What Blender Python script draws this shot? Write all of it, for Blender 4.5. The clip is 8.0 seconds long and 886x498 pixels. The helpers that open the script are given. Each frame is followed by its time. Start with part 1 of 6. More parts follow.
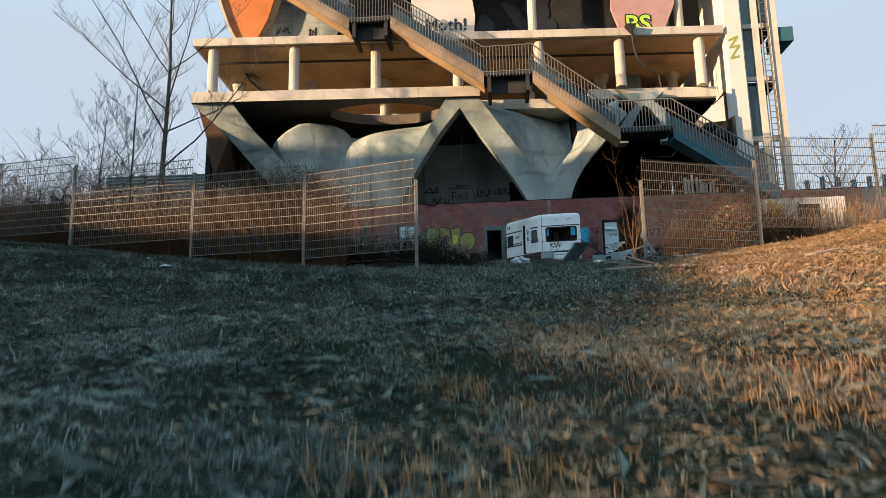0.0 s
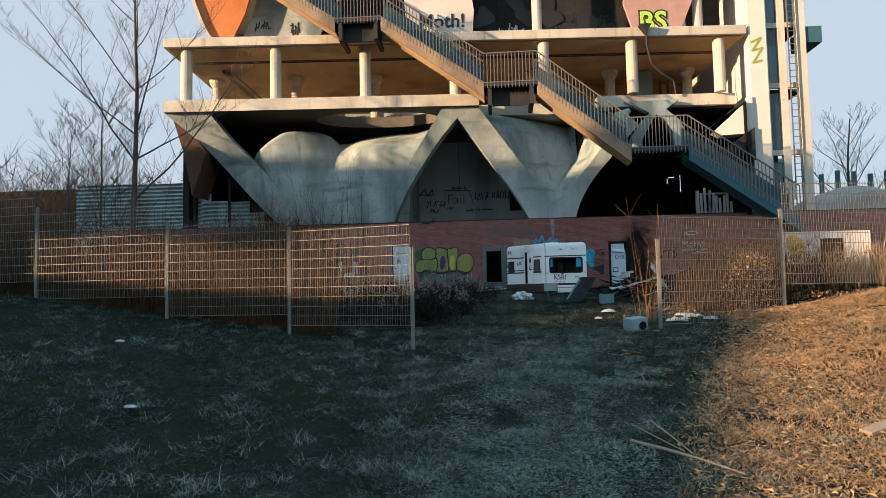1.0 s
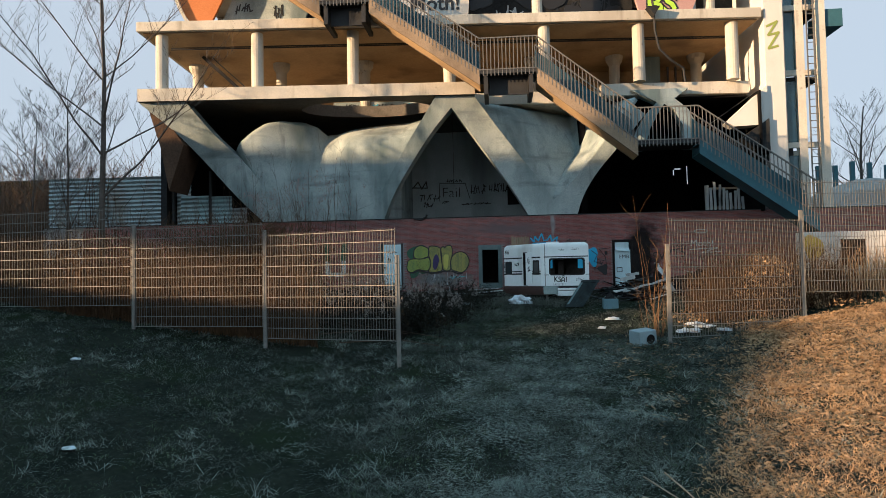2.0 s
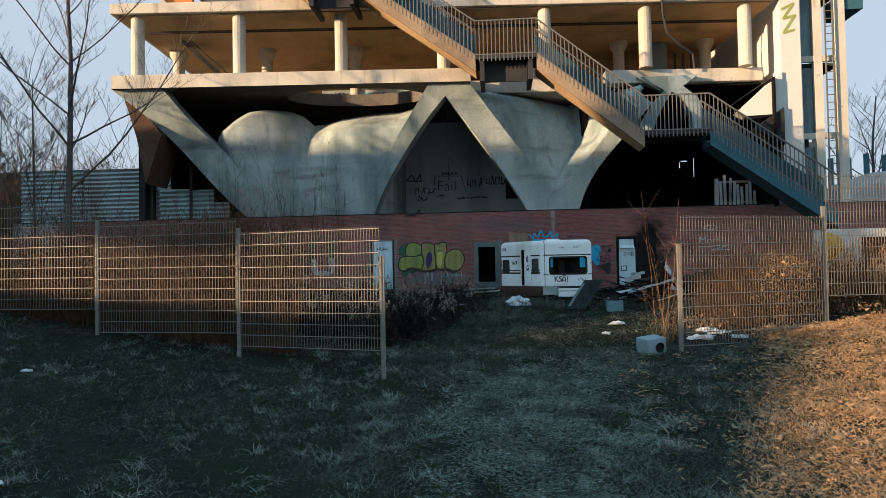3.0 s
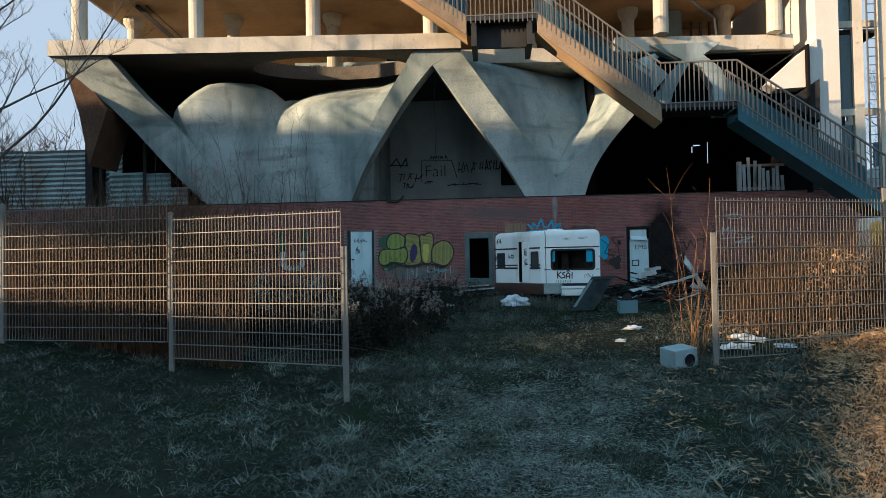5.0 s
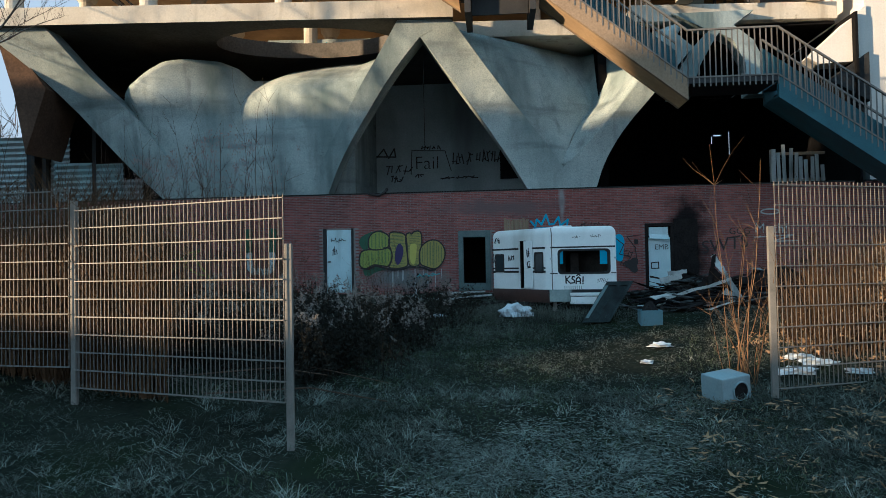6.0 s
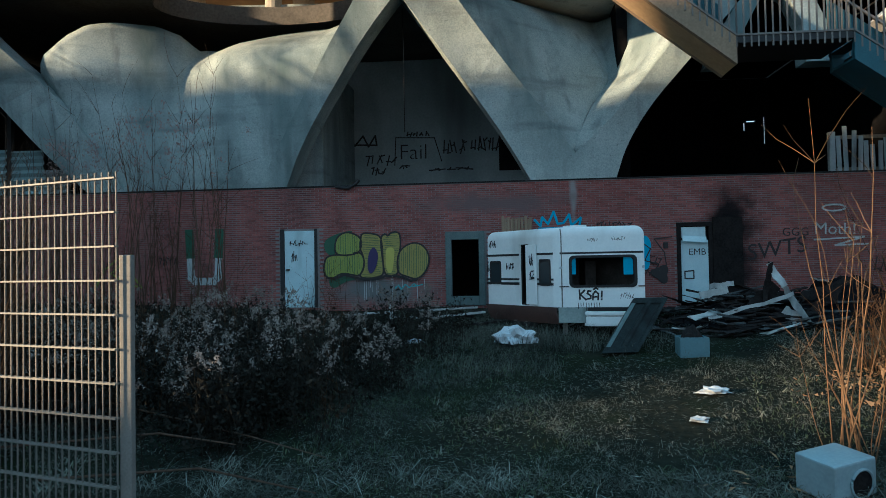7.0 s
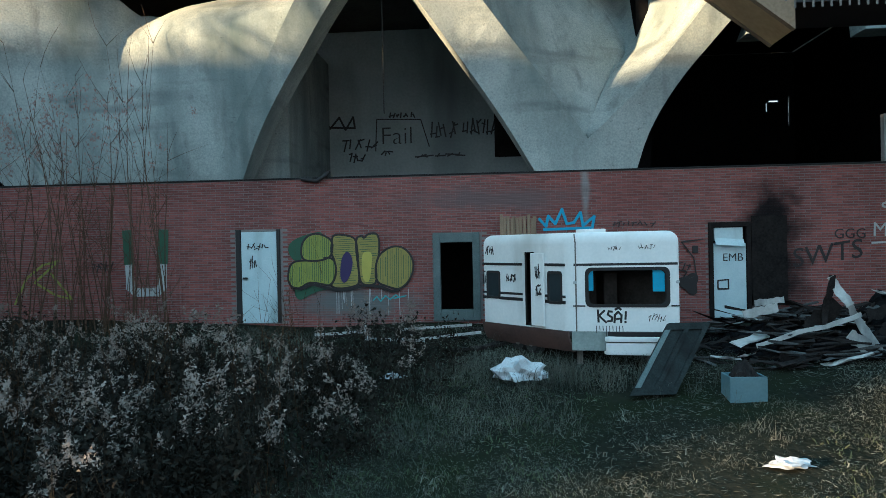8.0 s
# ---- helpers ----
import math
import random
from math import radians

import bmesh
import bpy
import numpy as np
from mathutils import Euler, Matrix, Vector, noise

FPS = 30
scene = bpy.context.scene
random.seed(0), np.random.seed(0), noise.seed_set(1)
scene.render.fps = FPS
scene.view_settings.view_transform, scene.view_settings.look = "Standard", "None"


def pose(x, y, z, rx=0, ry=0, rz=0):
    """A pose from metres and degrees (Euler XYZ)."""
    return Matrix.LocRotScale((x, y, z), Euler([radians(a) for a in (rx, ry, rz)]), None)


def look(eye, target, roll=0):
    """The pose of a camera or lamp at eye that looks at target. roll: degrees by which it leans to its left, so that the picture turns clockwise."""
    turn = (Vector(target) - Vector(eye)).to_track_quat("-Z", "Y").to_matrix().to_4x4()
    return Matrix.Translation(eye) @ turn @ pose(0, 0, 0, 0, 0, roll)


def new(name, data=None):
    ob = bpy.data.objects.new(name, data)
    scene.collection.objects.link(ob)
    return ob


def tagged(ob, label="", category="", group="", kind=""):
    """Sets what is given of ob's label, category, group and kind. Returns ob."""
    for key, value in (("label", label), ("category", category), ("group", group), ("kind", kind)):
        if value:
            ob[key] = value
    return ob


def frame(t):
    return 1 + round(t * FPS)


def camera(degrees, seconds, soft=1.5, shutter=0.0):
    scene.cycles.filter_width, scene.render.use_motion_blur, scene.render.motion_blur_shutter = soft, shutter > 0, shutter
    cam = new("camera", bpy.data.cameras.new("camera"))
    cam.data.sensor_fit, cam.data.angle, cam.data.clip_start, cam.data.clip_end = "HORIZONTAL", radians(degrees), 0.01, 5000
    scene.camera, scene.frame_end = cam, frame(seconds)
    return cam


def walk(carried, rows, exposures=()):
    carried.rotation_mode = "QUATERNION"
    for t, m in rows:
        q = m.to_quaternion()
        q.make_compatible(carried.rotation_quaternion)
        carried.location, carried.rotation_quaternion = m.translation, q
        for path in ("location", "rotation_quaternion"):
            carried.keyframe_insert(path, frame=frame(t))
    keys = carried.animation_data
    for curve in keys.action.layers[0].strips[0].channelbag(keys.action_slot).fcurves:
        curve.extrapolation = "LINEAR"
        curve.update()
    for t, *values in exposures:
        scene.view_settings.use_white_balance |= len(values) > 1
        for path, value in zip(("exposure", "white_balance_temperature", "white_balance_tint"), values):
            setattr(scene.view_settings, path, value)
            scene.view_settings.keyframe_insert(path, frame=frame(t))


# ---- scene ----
cam = camera(68.0, 8.0, soft=0.8, shutter=0.1)
ROWS = [  # seconds, x, y, z, yaw, pitch, roll
    (0.0, 2.017, 2.822, -4.504, 5.51, 9.98, 0.94),
    (0.5, 1.875, 3.325, -1.519, 5.10, 6.18, 0.99),
    (1.0, 1.791, 4.212, 0.330, 4.90, 3.72, 1.16),
    (1.5, 1.856, 5.141, 0.878, 4.89, 2.81, 1.16),
    (3.0, 2.096, 7.772, 1.388, 4.91, 1.62, 1.08),
    (3.5, 2.096, 8.499, 1.409, 4.79, 1.42, 1.04),
    (4.0, 2.084, 9.221, 1.414, 4.64, 1.20, 1.00),
    (4.5, 2.096, 10.033, 1.388, 4.49, 1.07, 1.00),
    (6.0, 2.282, 14.527, 1.352, 4.69, 1.39, 1.04),
    (6.5, 2.299, 16.454, 1.480, 4.59, 1.38, 1.07),
    (7.0, 2.526, 18.606, 1.576, 5.13, 1.40, 1.03),
    (7.5, 2.460, 20.150, 1.996, 4.74, 0.20, 1.15),
    (8.0, 2.351, 21.398, 2.180, 4.25, -0.32, 1.15),
]
EXPOSURES = [(0.0, 1.6, 5050, 0), (4.5, 1.5, 4750, -2), (6.0, 1.5, 4500, -5), (7.0, 1.45, 4400, -7), (8.0, 2.1, 4800, -5)]
walk(cam, [(t, pose(x, y, z, 90 + pitch, roll, yaw)) for t, x, y, z, yaw, pitch, roll in ROWS], EXPOSURES)

# ---------------------------------------------------------------- light
world = bpy.data.worlds.new("sky")
scene.world = world
world.use_nodes = True
wn = world.node_tree.nodes
sky = wn.new("ShaderNodeTexSky")
sky.sky_type = "NISHITA"
sky.sun_disc = False
SUN_WAY = Vector((3.1, 1.55, -0.535)).normalized()  # the way the sunlight travels
sky.sun_elevation = math.asin(-SUN_WAY.z)
sky.sun_rotation = math.atan2(-SUN_WAY.x, -SUN_WAY.y)
sky.air_density = 0.9
sky.dust_density = 4.0
sky.ozone_density = 2.0
wn["Background"].inputs["Strength"].default_value = 0.15
up = wn.new("ShaderNodeTexCoord")
height = wn.new("ShaderNodeSeparateXYZ")
climb = wn.new("ShaderNodeMapRange")  # a clear cold zenith over a pale hazy horizon
climb.inputs["From Min"].default_value = 0.42
climb.inputs["From Max"].default_value = 0.95
haze = wn.new("ShaderNodeMix")
haze.data_type = "RGBA"
haze.inputs["A"].default_value = (1.62, 1.46, 1.34, 1)
haze.inputs["B"].default_value = (1.75, 2.7, 3.05, 1)
veil = wn.new("ShaderNodeMix")
veil.data_type = "RGBA"
veil.inputs["Factor"].default_value = 0.95
wl = world.node_tree.links
wl.new(up.outputs["Generated"], height.inputs[0])
wl.new(height.outputs["Z"], climb.inputs["Value"])
wl.new(climb.outputs["Result"], haze.inputs["Factor"])
wl.new(sky.outputs["Color"], veil.inputs["A"])
wl.new(haze.outputs["Result"], veil.inputs["B"])
wl.new(veil.outputs["Result"], wn["Background"].inputs["Color"])
sun = new("sun", bpy.data.lights.new("sun", "SUN"))
sun.data.energy = 4.8
sun.data.angle = radians(1.0)
sun.data.color = (1.0, 0.55, 0.25)
sun.matrix_world = look((0, 0, 60), Vector((0, 0, 60)) + SUN_WAY)


# ---------------------------------------------------------------- materials
def material(name, base, other, rough=0.85, scale=2.0, fine=40.0, bump=0.3, metal=0.0, mix=0.5, stain=None, stretch=(1, 1, 1), by_object=0.0, dist=0.02, cover=0.5):
    """Two-scale noise between two colours, with fine relief and optional stains."""
    m = bpy.data.materials.new(name)
    m.use_nodes = True
    n, l = m.node_tree.nodes, m.node_tree.links
    p = n["Principled BSDF"]
    p.inputs["Roughness"].default_value = rough
    p.inputs["Metallic"].default_value = metal
    p.inputs["Specular IOR Level"].default_value = 0.0 if rough > 0.94 else 0.08 if rough > 0.78 else 0.4
    co = n.new("ShaderNodeTexCoord")
    mp = n.new("ShaderNodeMapping")
    mp.inputs["Scale"].default_value = stretch
    l.new(co.outputs["Object"], mp.inputs["Vector"])
    big = n.new("ShaderNodeTexNoise")
    big.inputs["Scale"].default_value = scale
    big.inputs["Detail"].default_value = 5
    big.inputs["Roughness"].default_value = 0.65
    small = n.new("ShaderNodeTexNoise")
    small.inputs["Scale"].default_value = fine
    small.inputs["Detail"].default_value = 4
    for t in (big, small):
        l.new(mp.outputs["Vector"], t.inputs["Vector"])
    both = n.new("ShaderNodeMath")
    both.operation = "MULTIPLY_ADD"
    both.inputs[1].default_value = 0.45
    l.new(small.outputs["Fac"], both.inputs[0])
    half = n.new("ShaderNodeMath")
    half.operation = "MULTIPLY"
    half.inputs[1].default_value = 0.6
    l.new(big.outputs["Fac"], half.inputs[0])
    l.new(half.outputs[0], both.inputs[2])
    ramp = n.new("ShaderNodeValToRGB")
    ramp.color_ramp.elements[0].position = max(0.0, mix - 0.17)
    ramp.color_ramp.elements[1].position = min(1.0, mix + 0.2)
    ramp.color_ramp.elements[0].color = (*base, 1)
    ramp.color_ramp.elements[1].color = (*other, 1)
    l.new(both.outputs[0], ramp.inputs["Fac"])
    colour = ramp.outputs["Color"]
    if stain:
        st = n.new("ShaderNodeTexNoise")
        st.inputs["Scale"].default_value = scale * 0.5
        st.inputs["Detail"].default_value = 6
        mp2 = n.new("ShaderNodeMapping")
        mp2.inputs["Scale"].default_value = (1.6, 1.6, 0.35)
        mp2.inputs["Location"].default_value = (7.3, 2.1, 0.4)
        l.new(co.outputs["Object"], mp2.inputs["Vector"])
        l.new(mp2.outputs["Vector"], st.inputs["Vector"])
        r2 = n.new("ShaderNodeValToRGB")
        r2.color_ramp.elements[0].position = cover
        r2.color_ramp.elements[1].position = cover + 0.22
        l.new(st.outputs["Fac"], r2.inputs["Fac"])
        mx = n.new("ShaderNodeMix")
        mx.data_type = "RGBA"
        mx.inputs["B"].default_value = (*stain, 1)
        l.new(r2.outputs["Color"], mx.inputs["Factor"])
        l.new(colour, mx.inputs["A"])
        colour = mx.outputs["Result"]
    if by_object:
        oi = n.new("ShaderNodeObjectInfo")
        isl = n.new("ShaderNodeNewGeometry")
        ad = n.new("ShaderNodeMath")
        ad.operation = "ADD"
        l.new(oi.outputs["Random"], ad.inputs[0])
        l.new(isl.outputs["Random Per Island"], ad.inputs[1])
        hv = n.new("ShaderNodeHueSaturation")
        mr = n.new("ShaderNodeMapRange")
        mr.inputs["From Max"].default_value = 2.0
        mr.inputs["To Min"].default_value = 1 - by_object
        mr.inputs["To Max"].default_value = 1 + by_object
        l.new(ad.outputs[0], mr.inputs["Value"])
        l.new(mr.outputs["Result"], hv.inputs["Value"])
        l.new(colour, hv.inputs["Color"])
        colour = hv.outputs["Color"]
    l.new(colour, p.inputs["Base Color"])
    if bump:
        b = n.new("ShaderNodeBump")
        b.inputs["Strength"].default_value = bump
        b.inputs["Distance"].default_value = dist
        l.new(both.outputs[0], b.inputs["Height"])
        l.new(b.outputs["Normal"], p.inputs["Normal"])
    return m


def brick_material(name):
    m = material(name, (0.11, 0.042, 0.036), (0.2, 0.075, 0.062), rough=0.9, scale=0.8, fine=30, bump=0, stain=(0.08, 0.035, 0.032), by_object=0.35)
    n, l = m.node_tree.nodes, m.node_tree.links
    p = n["Principled BSDF"]
    old = p.inputs["Base Color"].links[0].from_socket
    co = n.new("ShaderNodeTexCoord")
    sep = n.new("ShaderNodeSeparateXYZ")
    com = n.new("ShaderNodeCombineXYZ")
    l.new(co.outputs["Object"], sep.inputs[0])
    l.new(sep.outputs["X"], com.inputs["X"])
    l.new(sep.outputs["Z"], com.inputs["Y"])
    bt = n.new("ShaderNodeTexBrick")
    bt.inputs["Scale"].default_value = 1.0
    bt.inputs["Brick Width"].default_value = 0.25
    bt.inputs["Row Height"].default_value = 0.075
    bt.inputs["Mortar Size"].default_value = 0.011
    bt.inputs["Mortar Smooth"].default_value = 0.3
    bt.inputs["Color1"].default_value = (0.55, 0.55, 0.55, 1)
    bt.inputs["Color2"].default_value = (1.15, 1.1, 1.1, 1)
    bt.inputs["Mortar"].default_value = (0.5, 0.55, 0.55, 1)
    l.new(com.outputs[0], bt.inputs["Vector"])
    mx = n.new("ShaderNodeMix")
    mx.data_type = "RGBA"
    mx.blend_type = "MULTIPLY"
    mx.inputs["Factor"].default_value = 1.0
    l.new(old, mx.inputs["A"])
    l.new(bt.outputs["Color"], mx.inputs["B"])
    l.new(mx.outputs["Result"], p.inputs["Base Color"])
    b = n.new("ShaderNodeBump")
    b.inputs["Strength"].default_value = 0.7
    b.inputs["Distance"].default_value = 0.012
    b.invert = True
    l.new(bt.outputs["Fac"], b.inputs["Height"])
    l.new(b.outputs["Normal"], p.inputs["Normal"])
    return m


def flat(name, colour, rough=0.6, metal=0.0, spec=0.5):
    m = material(name, tuple(c * 0.86 for c in colour), tuple(min(1, c * 1.1) for c in colour), rough=rough, scale=3, fine=60, bump=0.08, metal=metal, dist=0.004)
    m.node_tree.nodes["Principled BSDF"].inputs["Specular IOR Level"].default_value = spec
    return m


def glass(name, tint, rough=0.05, see=0.5):
    m = bpy.data.materials.new(name)
    m.use_nodes = True
    n, l = m.node_tree.nodes, m.node_tree.links
    p = n["Principled BSDF"]
    p.inputs["Base Color"].default_value = (*tint, 1)
    p.inputs["Roughness"].default_value = rough
    p.inputs["Transmission Weight"].default_value = see
    p.inputs["IOR"].default_value = 1.45
    return m


CONCRETE = material("raw_concrete", (0.235, 0.277, 0.272), (0.48, 0.54, 0.525), scale=0.7, fine=24, bump=0.45, stain=(0.15, 0.195, 0.195), dist=0.03, cover=0.46)
CREAM = material("pale_concrete", (0.44, 0.41, 0.345), (0.6, 0.56, 0.47), scale=0.7, fine=18, bump=0.3, stain=(0.4, 0.36, 0.29), dist=0.02)
# this ochre holds the warm light bounced up from the sunlit floors
BOUNCE_WARM = material("bounce_warm_ochre", (0.36, 0.25, 0.13), (0.5, 0.36, 0.2), scale=0.6, fine=10, bump=0.2, stain=(0.24, 0.17, 0.1))


def pocked(m, colour, layers):
    """Blowholes, rust runs and dark streaks in old concrete: (noise scale, stretch, from, to, strength)."""
    n, l = m.node_tree.nodes, m.node_tree.links
    p = n["Principled BSDF"]
    co = n.new("ShaderNodeTexCoord")
    for scale, stretch, lo, hi, strength in layers:
        mp = n.new("ShaderNodeMapping")
        mp.inputs["Scale"].default_value = stretch
        l.new(co.outputs["Object"], mp.inputs["Vector"])
        t = n.new("ShaderNodeTexNoise")
        t.inputs["Scale"].default_value = scale
        t.inputs["Detail"].default_value = 3
        l.new(mp.outputs["Vector"], t.inputs["Vector"])
        mr = n.new("ShaderNodeMapRange")
        mr.inputs["From Min"].default_value = lo
        mr.inputs["From Max"].default_value = hi
        mr.inputs["To Max"].default_value = strength
        l.new(t.outputs["Fac"], mr.inputs["Value"])
        mx = n.new("ShaderNodeMix")
        mx.data_type = "RGBA"
        mx.inputs["B"].default_value = (*colour, 1)
        l.new(mr.outputs["Result"], mx.inputs["Factor"])
        l.new(p.inputs["Base Color"].links[0].from_socket, mx.inputs["A"])
        l.new(mx.outputs["Result"], p.inputs["Base Color"])


pocked(CONCRETE, (0.09, 0.11, 0.11), ((9.0, (1, 1, 1.6), 0.66, 0.76, 0.5), (2.6, (1, 1, 0.6), 0.58, 0.78, 0.4), (0.9, (0.35, 0.35, 2.2), 0.56, 0.74, 0.6), (1.3, (2.0, 2.0, 0.25), 0.58, 0.75, 0.45)))
pocked(CREAM, (0.2, 0.17, 0.12), ((5.0, (1, 1, 1), 0.66, 0.74, 0.5), (1.2, (2.2, 2.2, 0.3), 0.57, 0.75, 0.6)))
# near-black grey for dark parts; in recesses it holds their shade
DARK = material("dark_and_shaded_grey", (0.014, 0.015, 0.016), (0.04, 0.041, 0.042), scale=0.8, fine=12, bump=0.3)
WHITE = material("white_render", (0.5, 0.485, 0.45), (0.63, 0.61, 0.565), scale=0.6, fine=20, bump=0.15, stain=(0.5, 0.47, 0.42))
BRICK = brick_material("red_brick")
MORTAR = material("grey_mortar", (0.17, 0.16, 0.157), (0.28, 0.265, 0.26), rough=0.95, scale=2, fine=30, bump=0.3)
BRICK_PIECE = material("red_brick_piece", (0.13, 0.056, 0.051), (0.265, 0.104, 0.093), rough=0.9, scale=0.7, fine=35, bump=0.35, stain=(0.085, 0.044, 0.043), by_object=0.55, dist=0.006)


def wall_stains(m, spots):
    """Smoke and lime stains with a shape of their own: (colour, middle x, middle z, half width, half height)."""
    n, l = m.node_tree.nodes, m.node_tree.links
    p = n["Principled BSDF"]
    geo = n.new("ShaderNodeNewGeometry")
    rough = n.new("ShaderNodeTexNoise")
    rough.inputs["Scale"].default_value = 2.2
    rough.inputs["Detail"].default_value = 6
    l.new(geo.outputs["Position"], rough.inputs["Vector"])
    for colour, x, z, w, h in spots:
        mp = n.new("ShaderNodeMapping")
        mp.inputs["Location"].default_value = (-x / w, 0, -z / h)
        mp.inputs["Scale"].default_value = (1 / w, 0, 1 / h)
        l.new(geo.outputs["Position"], mp.inputs["Vector"])
        ln = n.new("ShaderNodeVectorMath")
        ln.operation = "LENGTH"
        l.new(mp.outputs["Vector"], ln.inputs[0])
        ad = n.new("ShaderNodeMath")
        ad.operation = "MULTIPLY_ADD"
        ad.inputs[1].default_value = 1.6
        l.new(rough.outputs["Fac"], ad.inputs[0])
        l.new(ln.outputs["Value"], ad.inputs[2])
        mr = n.new("ShaderNodeMapRange")
        mr.inputs["From Min"].default_value = 2.0
        mr.inputs["From Max"].default_value = 1.15
        mr.inputs["To Max"].default_value = 0.95
        l.new(ad.outputs[0], mr.inputs["Value"])
        mx = n.new("ShaderNodeMix")
        mx.data_type = "RGBA"
        mx.inputs["B"].default_value = (*colour, 1)
        l.new(mr.outputs["Result"], mx.inputs["Factor"])
        l.new(p.inputs["Base Color"].links[0].from_socket, mx.inputs["A"])
        l.new(mx.outputs["Result"], p.inputs["Base Color"])


WALL_SPOTS = (((0.012, 0.012, 0.013), 8.3, 2.75, 0.6, 0.75), ((0.012, 0.012, 0.013), 8.3, 2.0, 0.72, 1.0), ((0.012, 0.012, 0.013), 8.35, 1.2, 0.8, 0.9), ((0.3, 0.3, 0.3), 4.42, 3.3, 0.09, 0.8), ((0.17, 0.18, 0.18), -0.7, 0.95, 1.5, 0.42), ((0.16, 0.12, 0.12), 2.4, 3.2, 2.0, 0.3))
wall_stains(BRICK_PIECE, WALL_SPOTS)
wall_stains(MORTAR, WALL_SPOTS)
ORANGE = material("orange_render", (0.42, 0.15, 0.05), (0.55, 0.22, 0.08), scale=0.8, fine=16, bump=0.15)
STEEL = material("galvanised_steel", (0.1, 0.095, 0.086), (0.2, 0.188, 0.168), rough=0.5, scale=4, fine=50, bump=0.1, metal=0.35, dist=0.003)
ROD = material("dull_zinc_rod", (0.095, 0.088, 0.077), (0.19, 0.176, 0.152), rough=0.7, scale=4, fine=50, bump=0.1, metal=0.1, dist=0.003)
ZINC = material("pale_zinc", (0.12, 0.114, 0.102), (0.225, 0.214, 0.19), rough=0.6, scale=4, fine=50, bump=0.1, metal=0.15, dist=0.003)
TAN = material("tan_stair_concrete", (0.2, 0.15, 0.1), (0.34, 0.26, 0.175), scale=0.8, fine=18, bump=0.25, stain=(0.13, 0.1, 0.07))
BLUE = material("faded_and_shaded_blue", (0.022, 0.07, 0.092), (0.045, 0.12, 0.15), rough=0.6, scale=2, fine=30, bump=0.1, stain=(0.04, 0.08, 0.09))
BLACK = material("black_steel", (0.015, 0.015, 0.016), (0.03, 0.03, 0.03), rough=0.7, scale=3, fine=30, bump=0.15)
SOIL = material("grassy_soil", (0.008, 0.0095, 0.008), (0.026, 0.027, 0.02), rough=0.95, scale=0.7, fine=9, bump=0.9, stain=(0.016, 0.02, 0.011), dist=0.06)
BARK = material("grey_bark", (0.05, 0.043, 0.036), (0.12, 0.1, 0.085), scale=3, fine=25, bump=0.5)
TWIG = material("dry_twig", (0.05, 0.034, 0.026), (0.11, 0.075, 0.05), scale=3, fine=25, bump=0.2, by_object=0.3)
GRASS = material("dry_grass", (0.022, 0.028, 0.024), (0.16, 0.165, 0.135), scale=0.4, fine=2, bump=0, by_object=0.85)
GREEN = material("dull_green_grass", (0.03, 0.044, 0.026), (0.085, 0.1, 0.055), scale=0.4, fine=2, bump=0, by_object=0.6)
DARKGLASS = glass("dark_tower_glass", (0.1, 0.17, 0.19), 0.08, 0.5)
GLASS = glass("blue_green_glass", (0.35, 0.5, 0.52), 0.1, 0.6)


# ---------------------------------------------------------------- mesh helpers
def thing(name, label, category, group="", at=(0, 0, 0), kind=""):
    e = new(name)
    e.empty_display_size = 0.2
    e.location = at
    return tagged(e, label, category, group, kind)


def world_of(ob):
    return (world_of(ob.parent) @ ob.matrix_parent_inverse if ob.parent else Matrix.Identity(4)) @ ob.matrix_basis


def part(name, bm, mat, parent=None, label="", smooth=False):
    """One mesh object from a bmesh in world coordinates, under a thing, a part or nothing."""
    me = bpy.data.meshes.new(name)
    bm.to_mesh(me)
    bm.free()
    for m in (mat if isinstance(mat, (list, tuple)) else [mat]):
        me.materials.append(m)
    if smooth:
        me.shade_smooth()
    ob = new(name, me)
    if parent is not None:
        ob.parent = parent
        ob.matrix_parent_inverse = world_of(parent).inverted()
    if label:
        ob["label"] = label
    return ob


def single(name, bm, mat, label, category, group="", kind="", smooth=False):
    return tagged(part(name, bm, mat, None, "", smooth), label, category, group, kind)


def B():
    return bmesh.new()


def box(bm, x0, x1, y0, y1, z0, z1, bevel=0.0, m=None, index=0):
    v = [bm.verts.new(c) for c in ((x0, y0, z0), (x1, y0, z0), (x1, y1, z0), (x0, y1, z0), (x0, y0, z1), (x1, y0, z1), (x1, y1, z1), (x0, y1, z1))]
    fs = [bm.faces.new([v[i] for i in q]) for q in ((3, 2, 1, 0), (4, 5, 6, 7), (0, 1, 5, 4), (1, 2, 6, 5), (2, 3, 7, 6), (3, 0, 4, 7))]
    for f in fs:
        f.material_index = index
    if m is not None:
        bmesh.ops.transform(bm, matrix=m, verts=v)
    if bevel:
        es = list({e for f in fs for e in f.edges})
        bmesh.ops.bevel(bm, geom=es, offset=bevel, segments=2, affect="EDGES", profile=0.6)
    return bm


